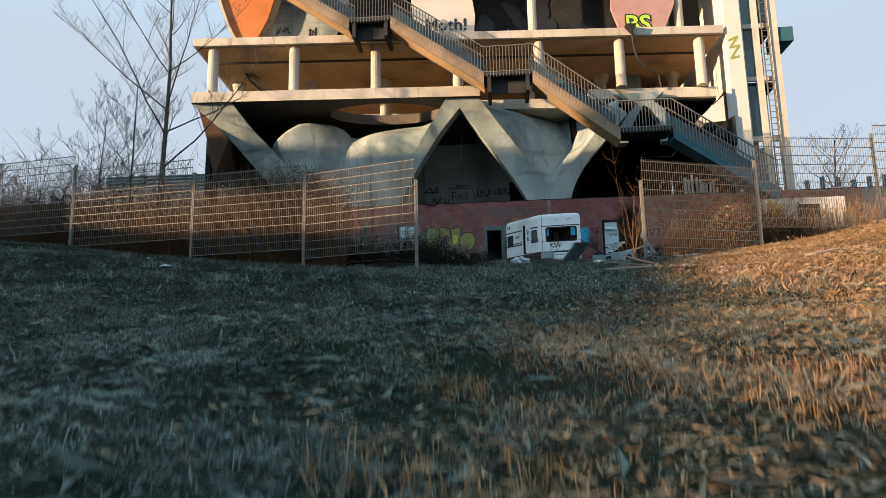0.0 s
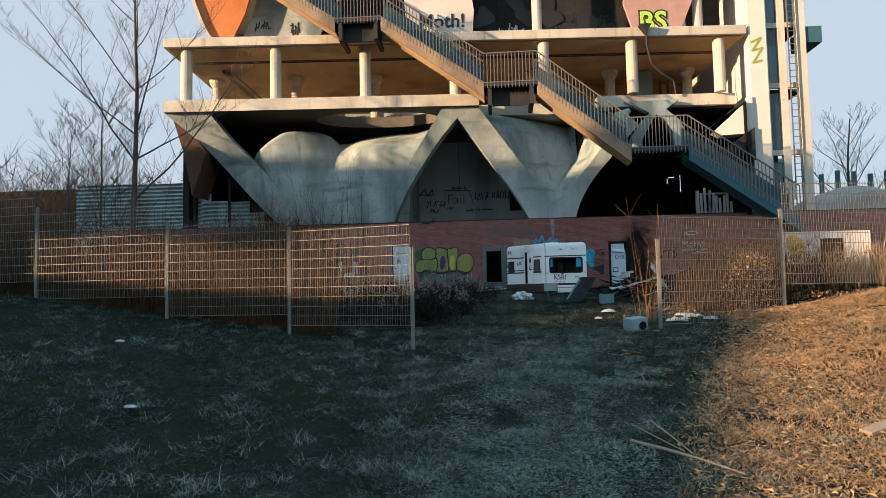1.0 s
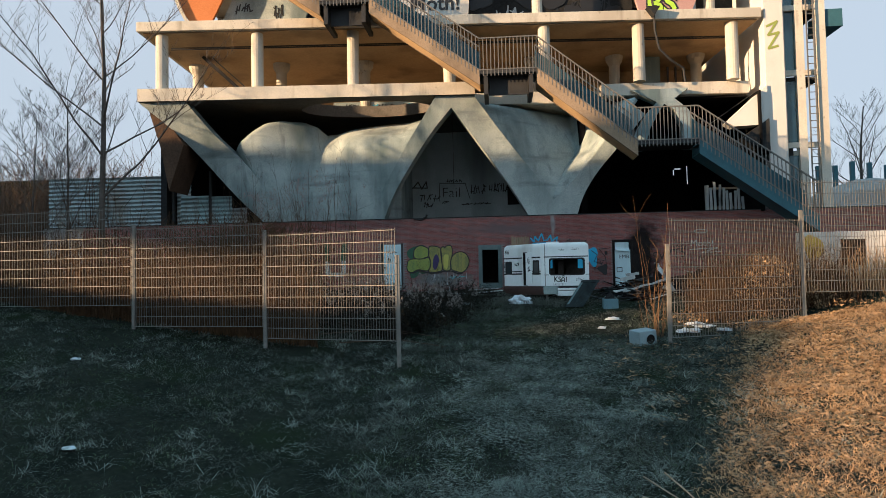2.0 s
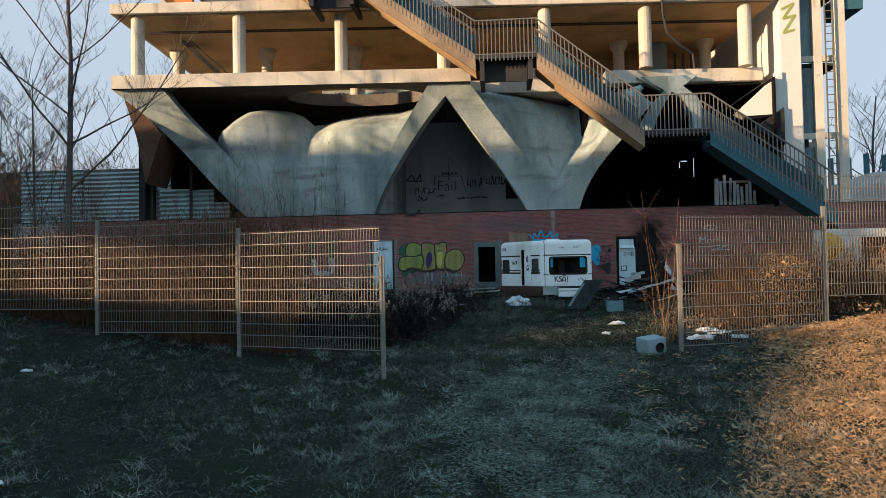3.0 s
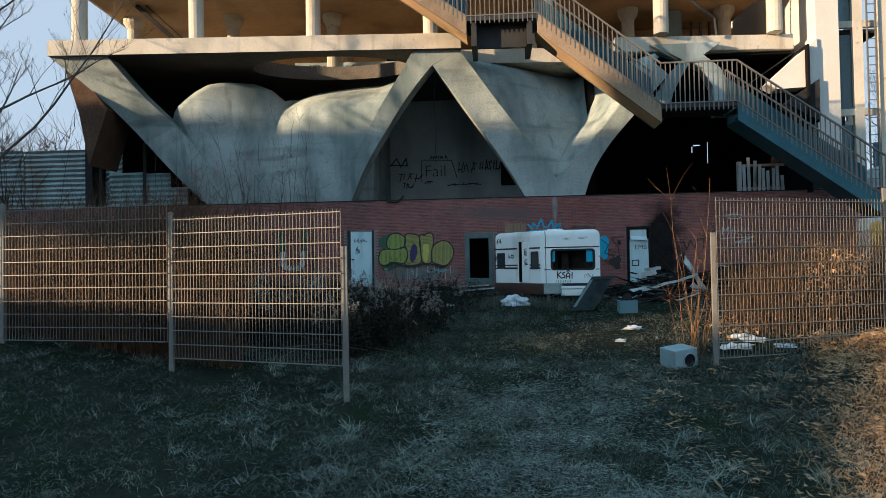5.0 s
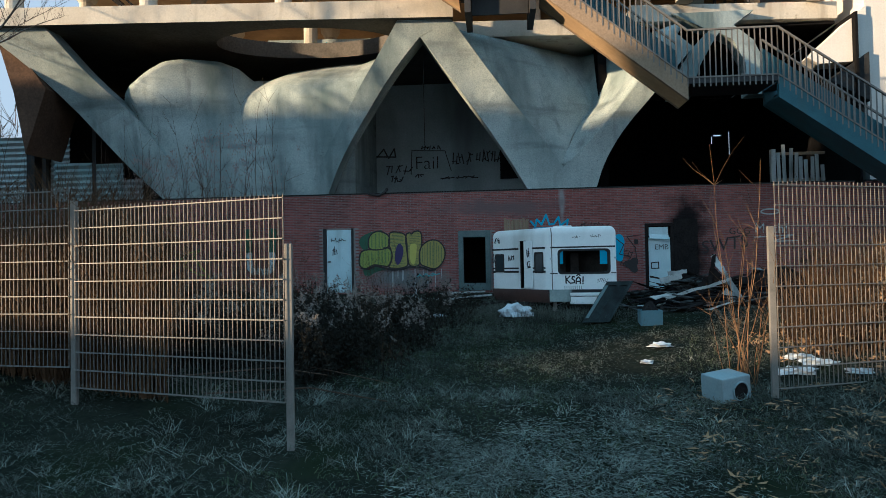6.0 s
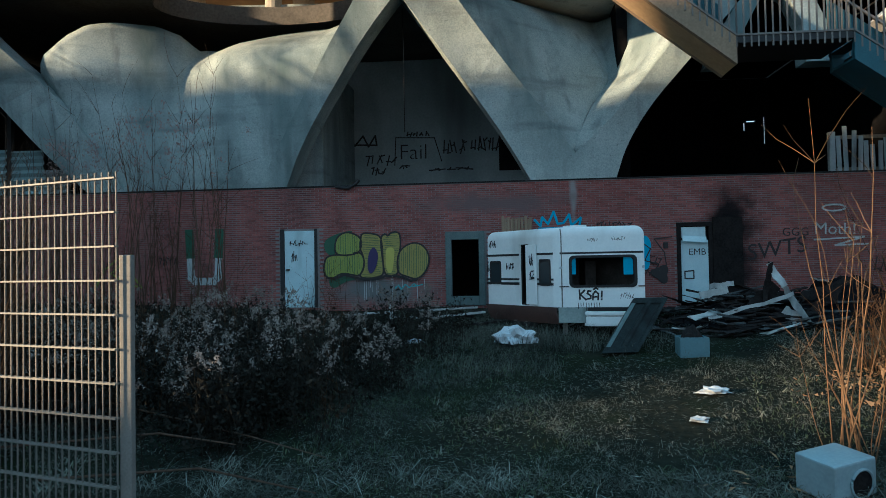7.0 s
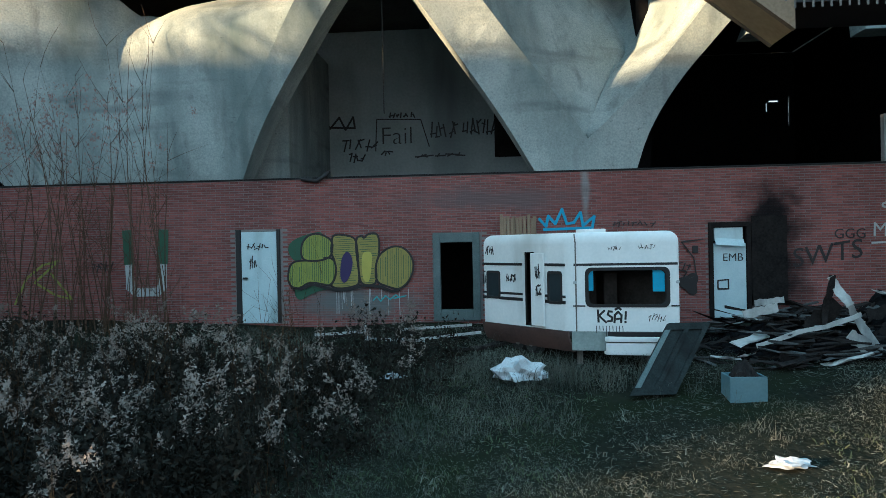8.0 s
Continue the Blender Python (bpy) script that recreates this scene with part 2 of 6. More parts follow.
def bar(bm, a, b, w, h, up=(0, 0, 1)):
    """A rectangular bar from a to b, w wide and h high."""
    a, b = Vector(a), Vector(b)
    d = (b - a).normalized()
    s = d.cross(Vector(up))
    if s.length < 1e-4:
        s = Vector((1, 0, 0))
    s.normalize()
    u = s.cross(d).normalized()
    vs = [bm.verts.new(p + s * (w / 2 * i) + u * (h / 2 * j)) for p in (a, b) for i, j in ((-1, -1), (1, -1), (1, 1), (-1, 1))]
    for q in ((3, 2, 1, 0), (4, 5, 6, 7), (0, 1, 5, 4), (1, 2, 6, 5), (2, 3, 7, 6), (3, 0, 4, 7)):
        bm.faces.new([vs[i] for i in q])
    return bm


def tube(bm, pts, radii, n=8, caps=True):
    """A tapered tube along a list of points."""
    pts = [Vector(p) for p in pts]
    if not isinstance(radii, (list, tuple)):
        radii = [radii] * len(pts)
    rings = []
    for i, p in enumerate(pts):
        d = (pts[min(i + 1, len(pts) - 1)] - pts[max(i - 1, 0)]).normalized()
        s = d.cross(Vector((0.013, 0.027, 1)) if abs(d.z) < 0.95 else Vector((1, 0, 0))).normalized()
        u = s.cross(d)
        rings.append([bm.verts.new(p + (s * math.cos(2 * math.pi * k / n) + u * math.sin(2 * math.pi * k / n)) * radii[i]) for k in range(n)])
    for r0, r1 in zip(rings, rings[1:]):
        for k in range(n):
            bm.faces.new((r0[k], r0[(k + 1) % n], r1[(k + 1) % n], r1[k]))
    if caps:
        bm.faces.new(rings[0][::-1])
        bm.faces.new(rings[-1])
    return bm


def prism(bm, pts, y0, y1):
    """A polygon of (x, z) pushed from y0 to y1 (each a number or a function of x, z)."""
    g0 = y0 if callable(y0) else (lambda x, z: y0)
    g1 = y1 if callable(y1) else (lambda x, z: y1)
    a = [bm.verts.new((x, g0(x, z), z)) for x, z in pts]
    b = [bm.verts.new((x, g1(x, z), z)) for x, z in pts]
    n = len(pts)
    bm.faces.new(a)
    bm.faces.new(b[::-1])
    for i in range(n):
        bm.faces.new((a[i], b[i], b[(i + 1) % n], a[(i + 1) % n]))
    bmesh.ops.recalc_face_normals(bm, faces=bm.faces)
    return bm


def strip(bm, left, right, front, depth):
    """A curved limb between two edge lines of (x, z), its front at front(x, z), depth deep."""
    rows = []
    for (xl, zl), (xr, zr) in zip(left, right):
        rows.append([bm.verts.new(c) for c in ((xl, front(xl, zl), zl), (xr, front(xr, zr), zr), (xr, front(xr, zr) + depth, zr), (xl, front(xl, zl) + depth, zl))])
    for r0, r1 in zip(rows, rows[1:]):
        for k in range(4):
            bm.faces.new((r0[k], r0[(k + 1) % 4], r1[(k + 1) % 4], r1[k]))
    bm.faces.new(rows[0][::-1])
    bm.faces.new(rows[-1])
    bmesh.ops.recalc_face_normals(bm, faces=bm.faces)
    return bm


def sheet(bm, fn, nu, nv, thick=None):
    """A grid surface from fn(u, v)."""
    g = [[bm.verts.new(fn(i / nu, j / nv)) for i in range(nu + 1)] for j in range(nv + 1)]
    for j in range(nv):
        for i in range(nu):
            bm.faces.new((g[j][i], g[j][i + 1], g[j + 1][i + 1], g[j + 1][i]))
    if thick:
        bmesh.ops.recalc_face_normals(bm, faces=bm.faces)
        bmesh.ops.solidify(bm, geom=bm.faces[:], thickness=thick)
    return bm


# ---------------------------------------------------------------- ground
GY = (-60, -20, 3, 14, 20, 24, 26, 28, 30, 32, 34, 36, 60)
GZ = (-7.4, -6.9, -5.08, -3.2, -2.1, -1.5, -1.22, -0.92, -0.58, -0.24, 0.08, 0.42, 0.9)
LX = (-60, -30, -16.5, -11.6, -6.7, -1.9, 3, 7.8, 12.6, 16, 24, 60)
LZ = (4.0, 3.2, 1.6, 0.95, 0.42, 0.06, 0.0, 0.12, 0.7, 1.35, 2.3, 3.0)


def ground_z(x, y):
    z = float(np.interp(y, GY, GZ))
    side = float(np.interp(x, LX, LZ))
    k = float(np.interp(y, (-10, 4, 16, 27, 34, 40), (1.0, 1.0, 1.0, 1.0, 0.25, 0.25)))
    z += side * k
    if y < 37:
        z += 0.10 * noise.noise((x * 0.35, y * 0.35, 0)) + 0.05 * noise.noise((x * 1.3, y * 1.3, 3))
    return z


def build_ground():
    bm = B()
    xs = [-400, -200, -100, -60] + [-40 + 0.5 * i for i in range(161)] + [60, 100, 200, 400]
    ys = [-400, -150, -60, -30, -15] + [-6 + 0.5 * i for i in range(90)] + [42, 46, 52, 60, 100, 200, 450]
    g = [[bm.verts.new((x, y, ground_z(x, y))) for x in xs] for y in ys]
    for j in range(len(ys) - 1):
        for i in range(len(xs) - 1):
            bm.faces.new((g[j][i], g[j][i + 1], g[j + 1][i + 1], g[j + 1][i]))
    tagged(part("ground", bm, SOIL, smooth=True), "sloping rough grassland with bare dark soil", "ground", kind="structure")


build_ground()

# ---------------------------------------------------------------- the brick plinth wall
WY = 36.0
WTOP = 3.74


def wall_with_holes(x0, x1, z0, z1, holes, y0, y1):
    """A wall of boxes round its openings (x0, x1, z0, z1)."""
    bm = B()
    cuts = sorted({x0, x1, *[h[0] for h in holes], *[h[1] for h in holes]})
    for a, b in zip(cuts, cuts[1:]):
        lo = z0
        for h in sorted((h for h in holes if h[0] <= a and h[1] >= b), key=lambda h: h[2]):
            if h[2] > lo:
                box(bm, a, b, y0, y1, lo, h[2])
            lo = h[3]
        if lo < z1:
            box(bm, a, b, y0, y1, lo, z1)
    bmesh.ops.remove_doubles(bm, verts=bm.verts, dist=0.0005)
    return bm


DOORS = ((-3.42, -2.5, 0.62, 2.58), (1.18, 2.0, 0.7, 2.4), (7.1, 7.84, 0.4, 2.5))
brick_wall = tagged(part("wall_plinth", wall_with_holes(-20, 22, -0.3, WTOP, DOORS, WY, WY + 0.36), MORTAR), "long dark red brick plinth wall with graffiti and soot", "wall", kind="structure")

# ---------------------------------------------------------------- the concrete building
SLAB_SHADE = material("shaded_slab_concrete", (0.07, 0.065, 0.058), (0.17, 0.155, 0.135), scale=0.7, fine=14, bump=0.3)
BROWN_DARK = material("dark_brown_concrete", (0.05, 0.033, 0.023), (0.11, 0.07, 0.046), scale=1, fine=14, bump=0.3)
# near-black colour stands in for the deep shade of the undercroft
CAVE_SHADE = material("shade_black_wall", (0.004, 0.004, 0.005), (0.014, 0.014, 0.014), rough=0.95, scale=1, fine=12, bump=0.3)
pavilion = thing("derelict_building", "derelict open concrete building on slanting shell columns above a brick plinth", "building", at=(0, 40, 3.7))


def slab(name, x0, x1, y0, y1, z0, z1, mat, label=""):
    bm = box(B(), x0, x1, y0, y1, z0, z1, bevel=0.03)
    return part(name, bm, mat, pavilion, label)


def slab_with_hole(x0, x1, y0, y1, z0, z1, cx, cy, rx, ry):
    """A slab with an oval opening, closed all round."""
    bm = B()
    corners = [math.atan2(y - cy, x - cx) for x in (x0, x1) for y in (y0, y1)]
    rings = []
    for a in sorted([2 * math.pi * i / 72 - math.pi for i in range(72)] + corners):
        c, n = math.cos(a), math.sin(a)
        k = min(((x1 if c > 0 else x0) - cx) / c if abs(c) > 1e-9 else 1e9, ((y1 if n > 0 else y0) - cy) / n if abs(n) > 1e-9 else 1e9)
        h = 1 / math.hypot(c / rx, n / ry)
        rings.append([bm.verts.new((cx + r * c, cy + r * n, z)) for r, z in ((h, z0), (k, z0), (k, z1), (h, z1))])
    for p, q in zip(rings, rings[1:] + rings[:1]):
        for j in range(4):
            f = bm.faces.new((p[j], p[(j + 1) % 4], q[(j + 1) % 4], q[j]))
            # underside and opening's rim take the darker copy: shade put into colour
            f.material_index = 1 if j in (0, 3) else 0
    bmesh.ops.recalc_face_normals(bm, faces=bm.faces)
    return part("floor_slab", bm, [CREAM, SLAB_SHADE], pavilion, "cream concrete slab edge with stains")


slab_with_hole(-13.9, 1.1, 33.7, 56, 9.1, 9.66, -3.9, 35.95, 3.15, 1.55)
slab("floor_slab", 1.1, 6.9, 35.6, 56, 9.1, 9.66, CREAM)
slab("floor_slab", 6.9, 13.55, 34.5, 56, 9.1, 9.66, CREAM)
slab("floor_slab", -14.0, 13.9, 33.8, 56, 12.3, 12.74, CREAM)
slab("roof_slab", -14.0, 13.9, 33.8, 56, 17.0, 17.5, CREAM)
slab("soffit", -13.8, 13.8, 34.0, 55.8, 12.24, 12.296, BOUNCE_WARM, "stained concrete soffit, its ochre holding warm bounced light")
COLX = (-13.05, -8.7, -4.35, 0.0, 4.3, 8.55, 12.75)
for row, yy in enumerate((34.3, 38.6, 43.0, 47.5)):
    for x in COLX:
        bm = tube(B(), [(x, yy, 9.66), (x, yy, 12.24)], 0.27, 16)
        if row:
            tube(bm, [(x, yy, 11.75), (x, yy, 12.0), (x, yy, 12.23)], [0.275, 0.42, 0.45], 16)
        part("column", bm, CREAM, pavilion, smooth=False)


def front(x, z):
    """The raking front of the slanting columns: on the plinth below, under the turned slab edge above."""
    k = float(np.interp(z, (3.7, 6.5, 9.1), (0.0, 0.3, 1.0)))
    return 36.02 * (1 - k) + (34.95 + 0.075 * x) * k


def limb(left, right, name="slanting_column", depth=0.8):
    """A slanting column between two edge lines, smoothed into gentle curves."""
    def dense(pts):
        pts = [Vector((*p, 0)) for p in pts]
        for _ in range(2):
            pts = [pts[0]] + [q for p0, p1 in zip(pts, pts[1:]) for q in (p0.lerp(p1, 0.25), p0.lerp(p1, 0.75))] + [pts[-1]]
        return [(p.x, p.y) for p in pts]
    return part(name, strip(B(), dense(left), dense(right), front, depth), CONCRETE, pavilion, "board-marked grey concrete shell column")


limb([(-4.08, 3.72), (-3.65, 4.5), (-2.25, 6.91), (-1.29, 8.22), (-0.7, 9.1)], [(-3.3, 3.72), (-2.82, 4.85), (-1.95, 6.25), (-0.95, 7.6), (-0.02, 8.6)])
limb([(0.0, 8.6), (1.1, 7.15), (1.94, 5.99), (2.74, 4.8), (3.36, 3.72)][::-1], [(1.0, 9.1), (1.98, 7.77), (2.78, 6.74), (3.75, 5.5), (4.49, 4.45)][::-1])
part("apex", prism(B(), [(-0.7, 9.1), (-0.02, 8.6), (1.0, 9.1)], lambda x, z: front(x, z) - 0.002, lambda x, z: front(x, z) + 0.8), CONCRETE, pavilion)
part("column_foot", prism(B(), [(3.36, 3.72), (5.53, 3.72), (5.7, 4.3), (5.2, 5.06), (4.49, 4.45)], lambda x, z: front(x, z) - 0.001, lambda x, z: front(x, z) + 0.7), CONCRETE, pavilion)
limb([(4.49, 4.45), (5.34, 5.2), (6.16, 6.16), (6.95, 7.15), (8.0, 8.6)], [(5.53, 3.72), (5.81, 4.62), (6.45, 5.65), (7.35, 6.65), (8.6, 8.1)])
limb([(-8.95, 3.72), (-10.0, 4.75), (-10.95, 5.85), (-12.6, 7.9), (-13.95, 9.1)], [(-7.9, 3.72), (-8.7, 5.1), (-9.75, 6.6), (-10.95, 7.8), (-11.85, 9.1)])
part("rear_limb", prism(B(), [(-13.9, 9.08), (-12.7, 8.0), (-12.2, 7.3), (-12.9, 5.2), (-13.3, 7.2)], 34.6, 36.4), BROWN_DARK, pavilion, "dark brown back face of the corner column")
for left, right in (([(7.9, 6.6), (8.25, 7.5), (8.7, 8.2), (9.2, 8.72)], [(8.6, 6.6), (8.85, 7.5), (9.2, 8.15), (9.5, 8.62)]), ([(10.35, 6.6), (10.3, 7.6), (9.95, 8.35), (9.5, 8.62)], [(11.2, 6.6), (10.95, 7.5), (10.55, 8.35), (9.95, 8.86)])):
    part("small_arch", strip(B(), left, right, lambda x, z: 36.0, 0.6), CONCRETE, pavilion, "small concrete arch under the slab")
part("small_arch", prism(B(), [(8.05, 9.3), (9.2, 8.7), (9.5, 8.62), (9.95, 8.84), (10.6, 9.3)], 36.002, 36.6), CONCRETE, pavilion)
part("cave_side", box(B(), 13.5, 13.58, 35.7, 46.4, 3.66, 8.99), CAVE_SHADE, pavilion)


RIM_X = (-10.3, -9.93, -9.55, -8.89, -8.34, -7.4, -6.86, -6.5, -5.78, -5.05, -3.26, -1.6)
RIM_Z = (7.1, 7.34, 7.74, 8.3, 8.42, 8.4, 8.2, 7.86, 8.0, 8.1, 8.18, 8.2)


def shell_left(u, v):
    """A barrel of concrete folded like cloth: a ridge, a fold beside it and a rounded shoulder."""
    xt = -10.3 + 8.7 * u
    z = 3.72 + v * (float(np.interp(xt, RIM_X, RIM_Z)) - 3.72)
    x0 = float(np.interp(v, (0, 0.45, 1), (-8.75, -9.3, -10.3)))
    x1 = float(np.interp(z, (3.72, 4.5, 6.91, 8.22), (-3.75, -3.35, -1.95, -1.05)))
    x = x0 + (x1 - x0) * u
    fold = float(np.interp(xt, (-10.3, -9.8, -9.2, -8.6, -6.5, -6.1, -5.2, -4.0, -1.6), (0.8, 0.1, 0.1, 0.35, 1.3, 1.25, 0.7, 0.35, 0.0)))
    shoulder = 1.1 * max(0.0, (v - 0.72) / 0.28) ** 2.5 * float(np.interp(xt, (-6.6, -6.0, -2.6, -1.6), (0, 1, 1, 0.25)))
    return (x, front(x, min(z, 7.2)) + 0.37 + fold * v ** 1.7 + shoulder, z)


def shell_mid(u, v):
    """A creased funnel of concrete between two slanting columns."""
    z = 4.42 + v * 4.4
    x0 = float(np.interp(z, (4.4, 5.5, 6.74, 7.77, 8.9), (4.3, 3.5, 2.5, 1.7, 0.9)))
    x1 = float(np.interp(z, (4.4, 5.2, 6.16, 7.15, 8.9), (4.62, 5.6, 6.42, 7.2, 8.4)))
    c = float(np.interp(v, (0, 0.5, 1), (0.5, (5.35 - 2.72) / 3.5, 0.605)))
    x = x0 + (x1 - x0) * u
    fold = u / c if u < c else (1 - u) / (1 - c)
    return (x, front(x, z) + 0.38 + 3.5 * v ** 1.05 * fold, z)


part("shell", sheet(B(), shell_left, 64, 26, 0.25), CONCRETE, pavilion, "curved grey concrete shell wall", smooth=True)
part("shell", sheet(B(), shell_mid, 28, 20, 0.25), CONCRETE, pavilion, "curved grey concrete shell wall", smooth=True)
# cave behind the arches
BACKWALL = material("stained_grey_render", (0.32, 0.37, 0.37), (0.52, 0.57, 0.56), scale=0.8, fine=14, bump=0.2, stain=(0.24, 0.27, 0.27))
part("back_wall", box(B(), -5.5, 6.0, 42.0, 42.3, 3.6, 9.0), BACKWALL, pavilion)
# stretches beside the lit middle wall go shade black
part("cave_back", box(B(), -14, -5.5, 42.0, 42.3, 3.6, 9.0), CAVE_SHADE, pavilion)
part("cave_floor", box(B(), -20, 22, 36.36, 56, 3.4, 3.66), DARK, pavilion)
part("cave_side", box(B(), 5.9, 6.2, 37.5, 46.4, 3.66, 9.0), CAVE_SHADE, pavilion, "inner wall, black for the undercroft's shade")
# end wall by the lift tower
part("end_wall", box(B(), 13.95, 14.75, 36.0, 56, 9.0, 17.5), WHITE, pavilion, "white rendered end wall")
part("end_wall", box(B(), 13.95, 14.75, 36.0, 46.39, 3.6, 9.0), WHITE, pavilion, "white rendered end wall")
# plate added below the slab, black where its underside lies in shade
part("cave_ceiling", box(B(), 6.3, 13.4, 36.7, 46.3, 8.98, 9.06), CAVE_SHADE, pavilion, "black plate added for the undercroft's ceiling shade")
# added to block low sun from the left; dark so the inside stays shaded
part("end_wall", box(B(), -14.3, -14.0, 36.5, 56, 3.6, 9.0), DARK, pavilion, "dark wall added to keep sun out of the undercroft")
# ---------------------------------------------------------------- the outside stair
stair = thing("outside_stair", "zigzag steel and concrete outside stair with blue-grey bar railings", "stair", at=(14.6, 34.0, 3.6))
SY0, SY1 = 33.4, 34.5
LAND = ((-5.5, -3.35, 13.05), (1.33, 3.72, 9.7), (7.75, 10.2, 6.48))
FLIGHTS = ((-12.5, 17.9, -5.5, 13.05), (-3.35, 13.05, 1.33, 9.7), (3.72, 9.7, 7.75, 6.48), (10.2, 6.48, 14.75, 3.2))


def flight(x0, z0, x1, z1, mat=TAN):
    n = max(4, round(abs(z0 - z1) / 0.18))
    bm = B()
    for s in (SY0 + 0.06, SY1 - 0.06):
        prism(bm, [(x0, z0 + 0.02), (x1, z1 + 0.02), (x1, z1 - 0.62), (x0, z0 - 0.62)], s - 0.06, s + 0.06)
    part("stringer", bm, mat, stair)
    bm = B()
    for i in range(n):
        xa = x0 + (x1 - x0) * i / n
        za = z0 + (z1 - z0) * (i + 1) / n
        box(bm, min(xa, xa + (x1 - x0) / n), max(xa, xa + (x1 - x0) / n) + 0.03, SY0 + 0.12, SY1 - 0.12, za - 0.04, za)
    part("treads", bm, BLACK, stair)
    # the flight's underside gets its warm bounced light as colour
    part("stair_soffit", prism(B(), [(x0, z0 - 0.56), (x1, z1 - 0.56), (x1, z1 - 0.61), (x0, z0 - 0.61)], SY0 + 0.122, SY1 - 0.122), BOUNCE_WARM if mat is TAN else mat, stair, "stained underside, its brown holding warm bounced light")


bar_mesh = bpy.data.meshes.new("bar")
bm = bar(B(), (0, 0, -0.25), (0, 0, 1.36), 0.036, 0.016, up=(0, 1, 0))
bm.to_mesh(bar_mesh)
bm.free()
bar_mesh.materials.append(STEEL)


def railing(x0, z0, x1, z1, y):
    rail = part("railing", bar(B(), (x0, y, z0 + 1.36), (x1, y, z1 + 1.36), 0.06, 0.05), STEEL, stair, "steel bar railing")
    part("bottom_rail", bar(B(), (x0, y, z0 + 0.02), (x1, y, z1 + 0.02), 0.04, 0.04), STEEL, rail)
    n = max(3, int(abs(x1 - x0) / 0.15))
    for i in range(n + 1):
        b = new("bar", bar_mesh)
        b.parent = rail
        b.location = (x0 + (x1 - x0) * i / n, y, z0 + (z1 - z0) * i / n)


for f in FLIGHTS:
    # lowest flight lies in shade: dark blue replaces tan to show it
    flight(*f, BLUE if f[0] > 9 else TAN)
    for y in (SY0, SY1):
        railing(f[0], f[1], f[2], f[3], y)
    part("side_panel", prism(B(), [(f[0], f[1] - 0.1), (f[2], f[3] - 0.1), (f[2], f[3] + 1.15), (f[0], f[1] + 1.15)], SY1 + 0.05, SY1 + 0.08), BLUE, stair, "faded blue side panel")
for x0, x1, z in LAND:
    part("landing", box(B(), x0, x1, SY0, SY1 + 0.4, z - 0.16, z, 0.01), BLACK, stair, "dark steel landing")
    if z > 7:
        for x in (x0 + 0.25, x1 - 0.25):
            part("bracket", prism(B(), [(x - 0.09, z - 0.161), (x + 0.09, z - 0.161), (x + 0.09, z - 1.0), (x - 0.09, z - 1.0)], SY0 + 0.08, SY1 + 0.7), BLACK, stair, "black steel bracket beam")
        part("apron", box(B(), x0 + 0.36, x1 - 0.36, SY0 + 0.5, SY0 + 0.56, z - 0.95, z - 0.161), BLACK, stair)
    railing(x0, z, x1, z, SY0)

# ---------------------------------------------------------------- lift tower
tower = thing("lift_tower", "steel and glass lift tower frame beside the building", "lift tower", at=(16, 36, 3.6))
bm = B()
for x, w in ((14.85, 0.07), (15.58, 0.17), (16.5, 0.2)):
    for y in (36.4, 38.6):
        box(bm, x - w, x + w, y - 0.09, y + 0.09, 0.5, 18)
for z in (6.6, 9.85, 12.8, 15.9):
    for y in (36.4, 38.6):
        box(bm, 14.92, 16.3, y - 0.08, y + 0.08, z - 0.12, z + 0.12)
part("frame", bm, CREAM, tower)
for z in (3.4, 6.75, 10.0, 12.95):
    part("pane", box(B(), 14.93, 15.4, 36.45, 36.47, z, z + 2.75), DARKGLASS, tower)
# black box added behind the panes to keep bright sky out of them
part("dark_backing", box(B(), 14.95, 15.5, 37.2, 38.4, 0.5, 9.7), BLACK, tower, "dark box added so the tower glass reads dark")

# ---------------------------------------------------------------- mesh fences
def rod_mesh(name, length, along):
    bm = B()
    if along == "z":
        bar(bm, (0, 0, 0), (0, 0, length), 0.011, 0.011, up=(0, 1, 0))
    else:
        for dy in (-0.018, 0.018):
            bar(bm, (0, dy, 0), (length, dy, 0), 0.012, 0.016)
    me = bpy.data.meshes.new(name)
    bm.to_mesh(me)
    bm.free()
    me.materials.append(ROD if along == "z" else ZINC)
    return me


FH, FW = 3.1, 4.5
UP_ROD, CROSS_ROD = rod_mesh("upright_rod", FH + 0.06, "z"), rod_mesh("cross_rod", FW, "x")


def under(name, mesh, parent, m):
    """An object on a shared mesh, standing at m in the world, under a thing with no turn of its own."""
    o = new(name, mesh)
    o.parent = parent
    o.matrix_basis = Matrix.Translation(-parent.location) @ m
    return o


def fence_panel(parent, xa, ya, xb, yb, z, h):
    """A double-rod panel between two posts, h metres high."""
    a, b = Vector((xa, ya, z)), Vector((xb, yb, z))
    turn = math.degrees(math.atan2(yb - ya, xb - xa))
    for i in range(51):
        p = a.lerp(b, i / 50)
        under("upright_rod", UP_ROD, parent, pose(*p, 0, 0, turn) @ Matrix.Diagonal((1, 1, h / FH, 1)))
    k = (b - a).length / FW
    for j in range(11):
        under("cross_rod", CROSS_ROD, parent, pose(xa, ya, z + h * j / 10, 0, 0, turn) @ Matrix.Diagonal((k, 1, 1, 1)))


def fence_post(parent, x, y, z0, z1):
    part("post", box(B(), x - 0.055, x + 0.055, y + 0.03, y + 0.1, z0 - 0.5, z1, 0.008), ZINC, parent, "galvanised square post")


fence_left = thing("mesh_fence", "galvanised double-rod mesh fence stepping down a grassy slope", "fence", "mesh fences", at=(-6.2, 25.8, -1.3))
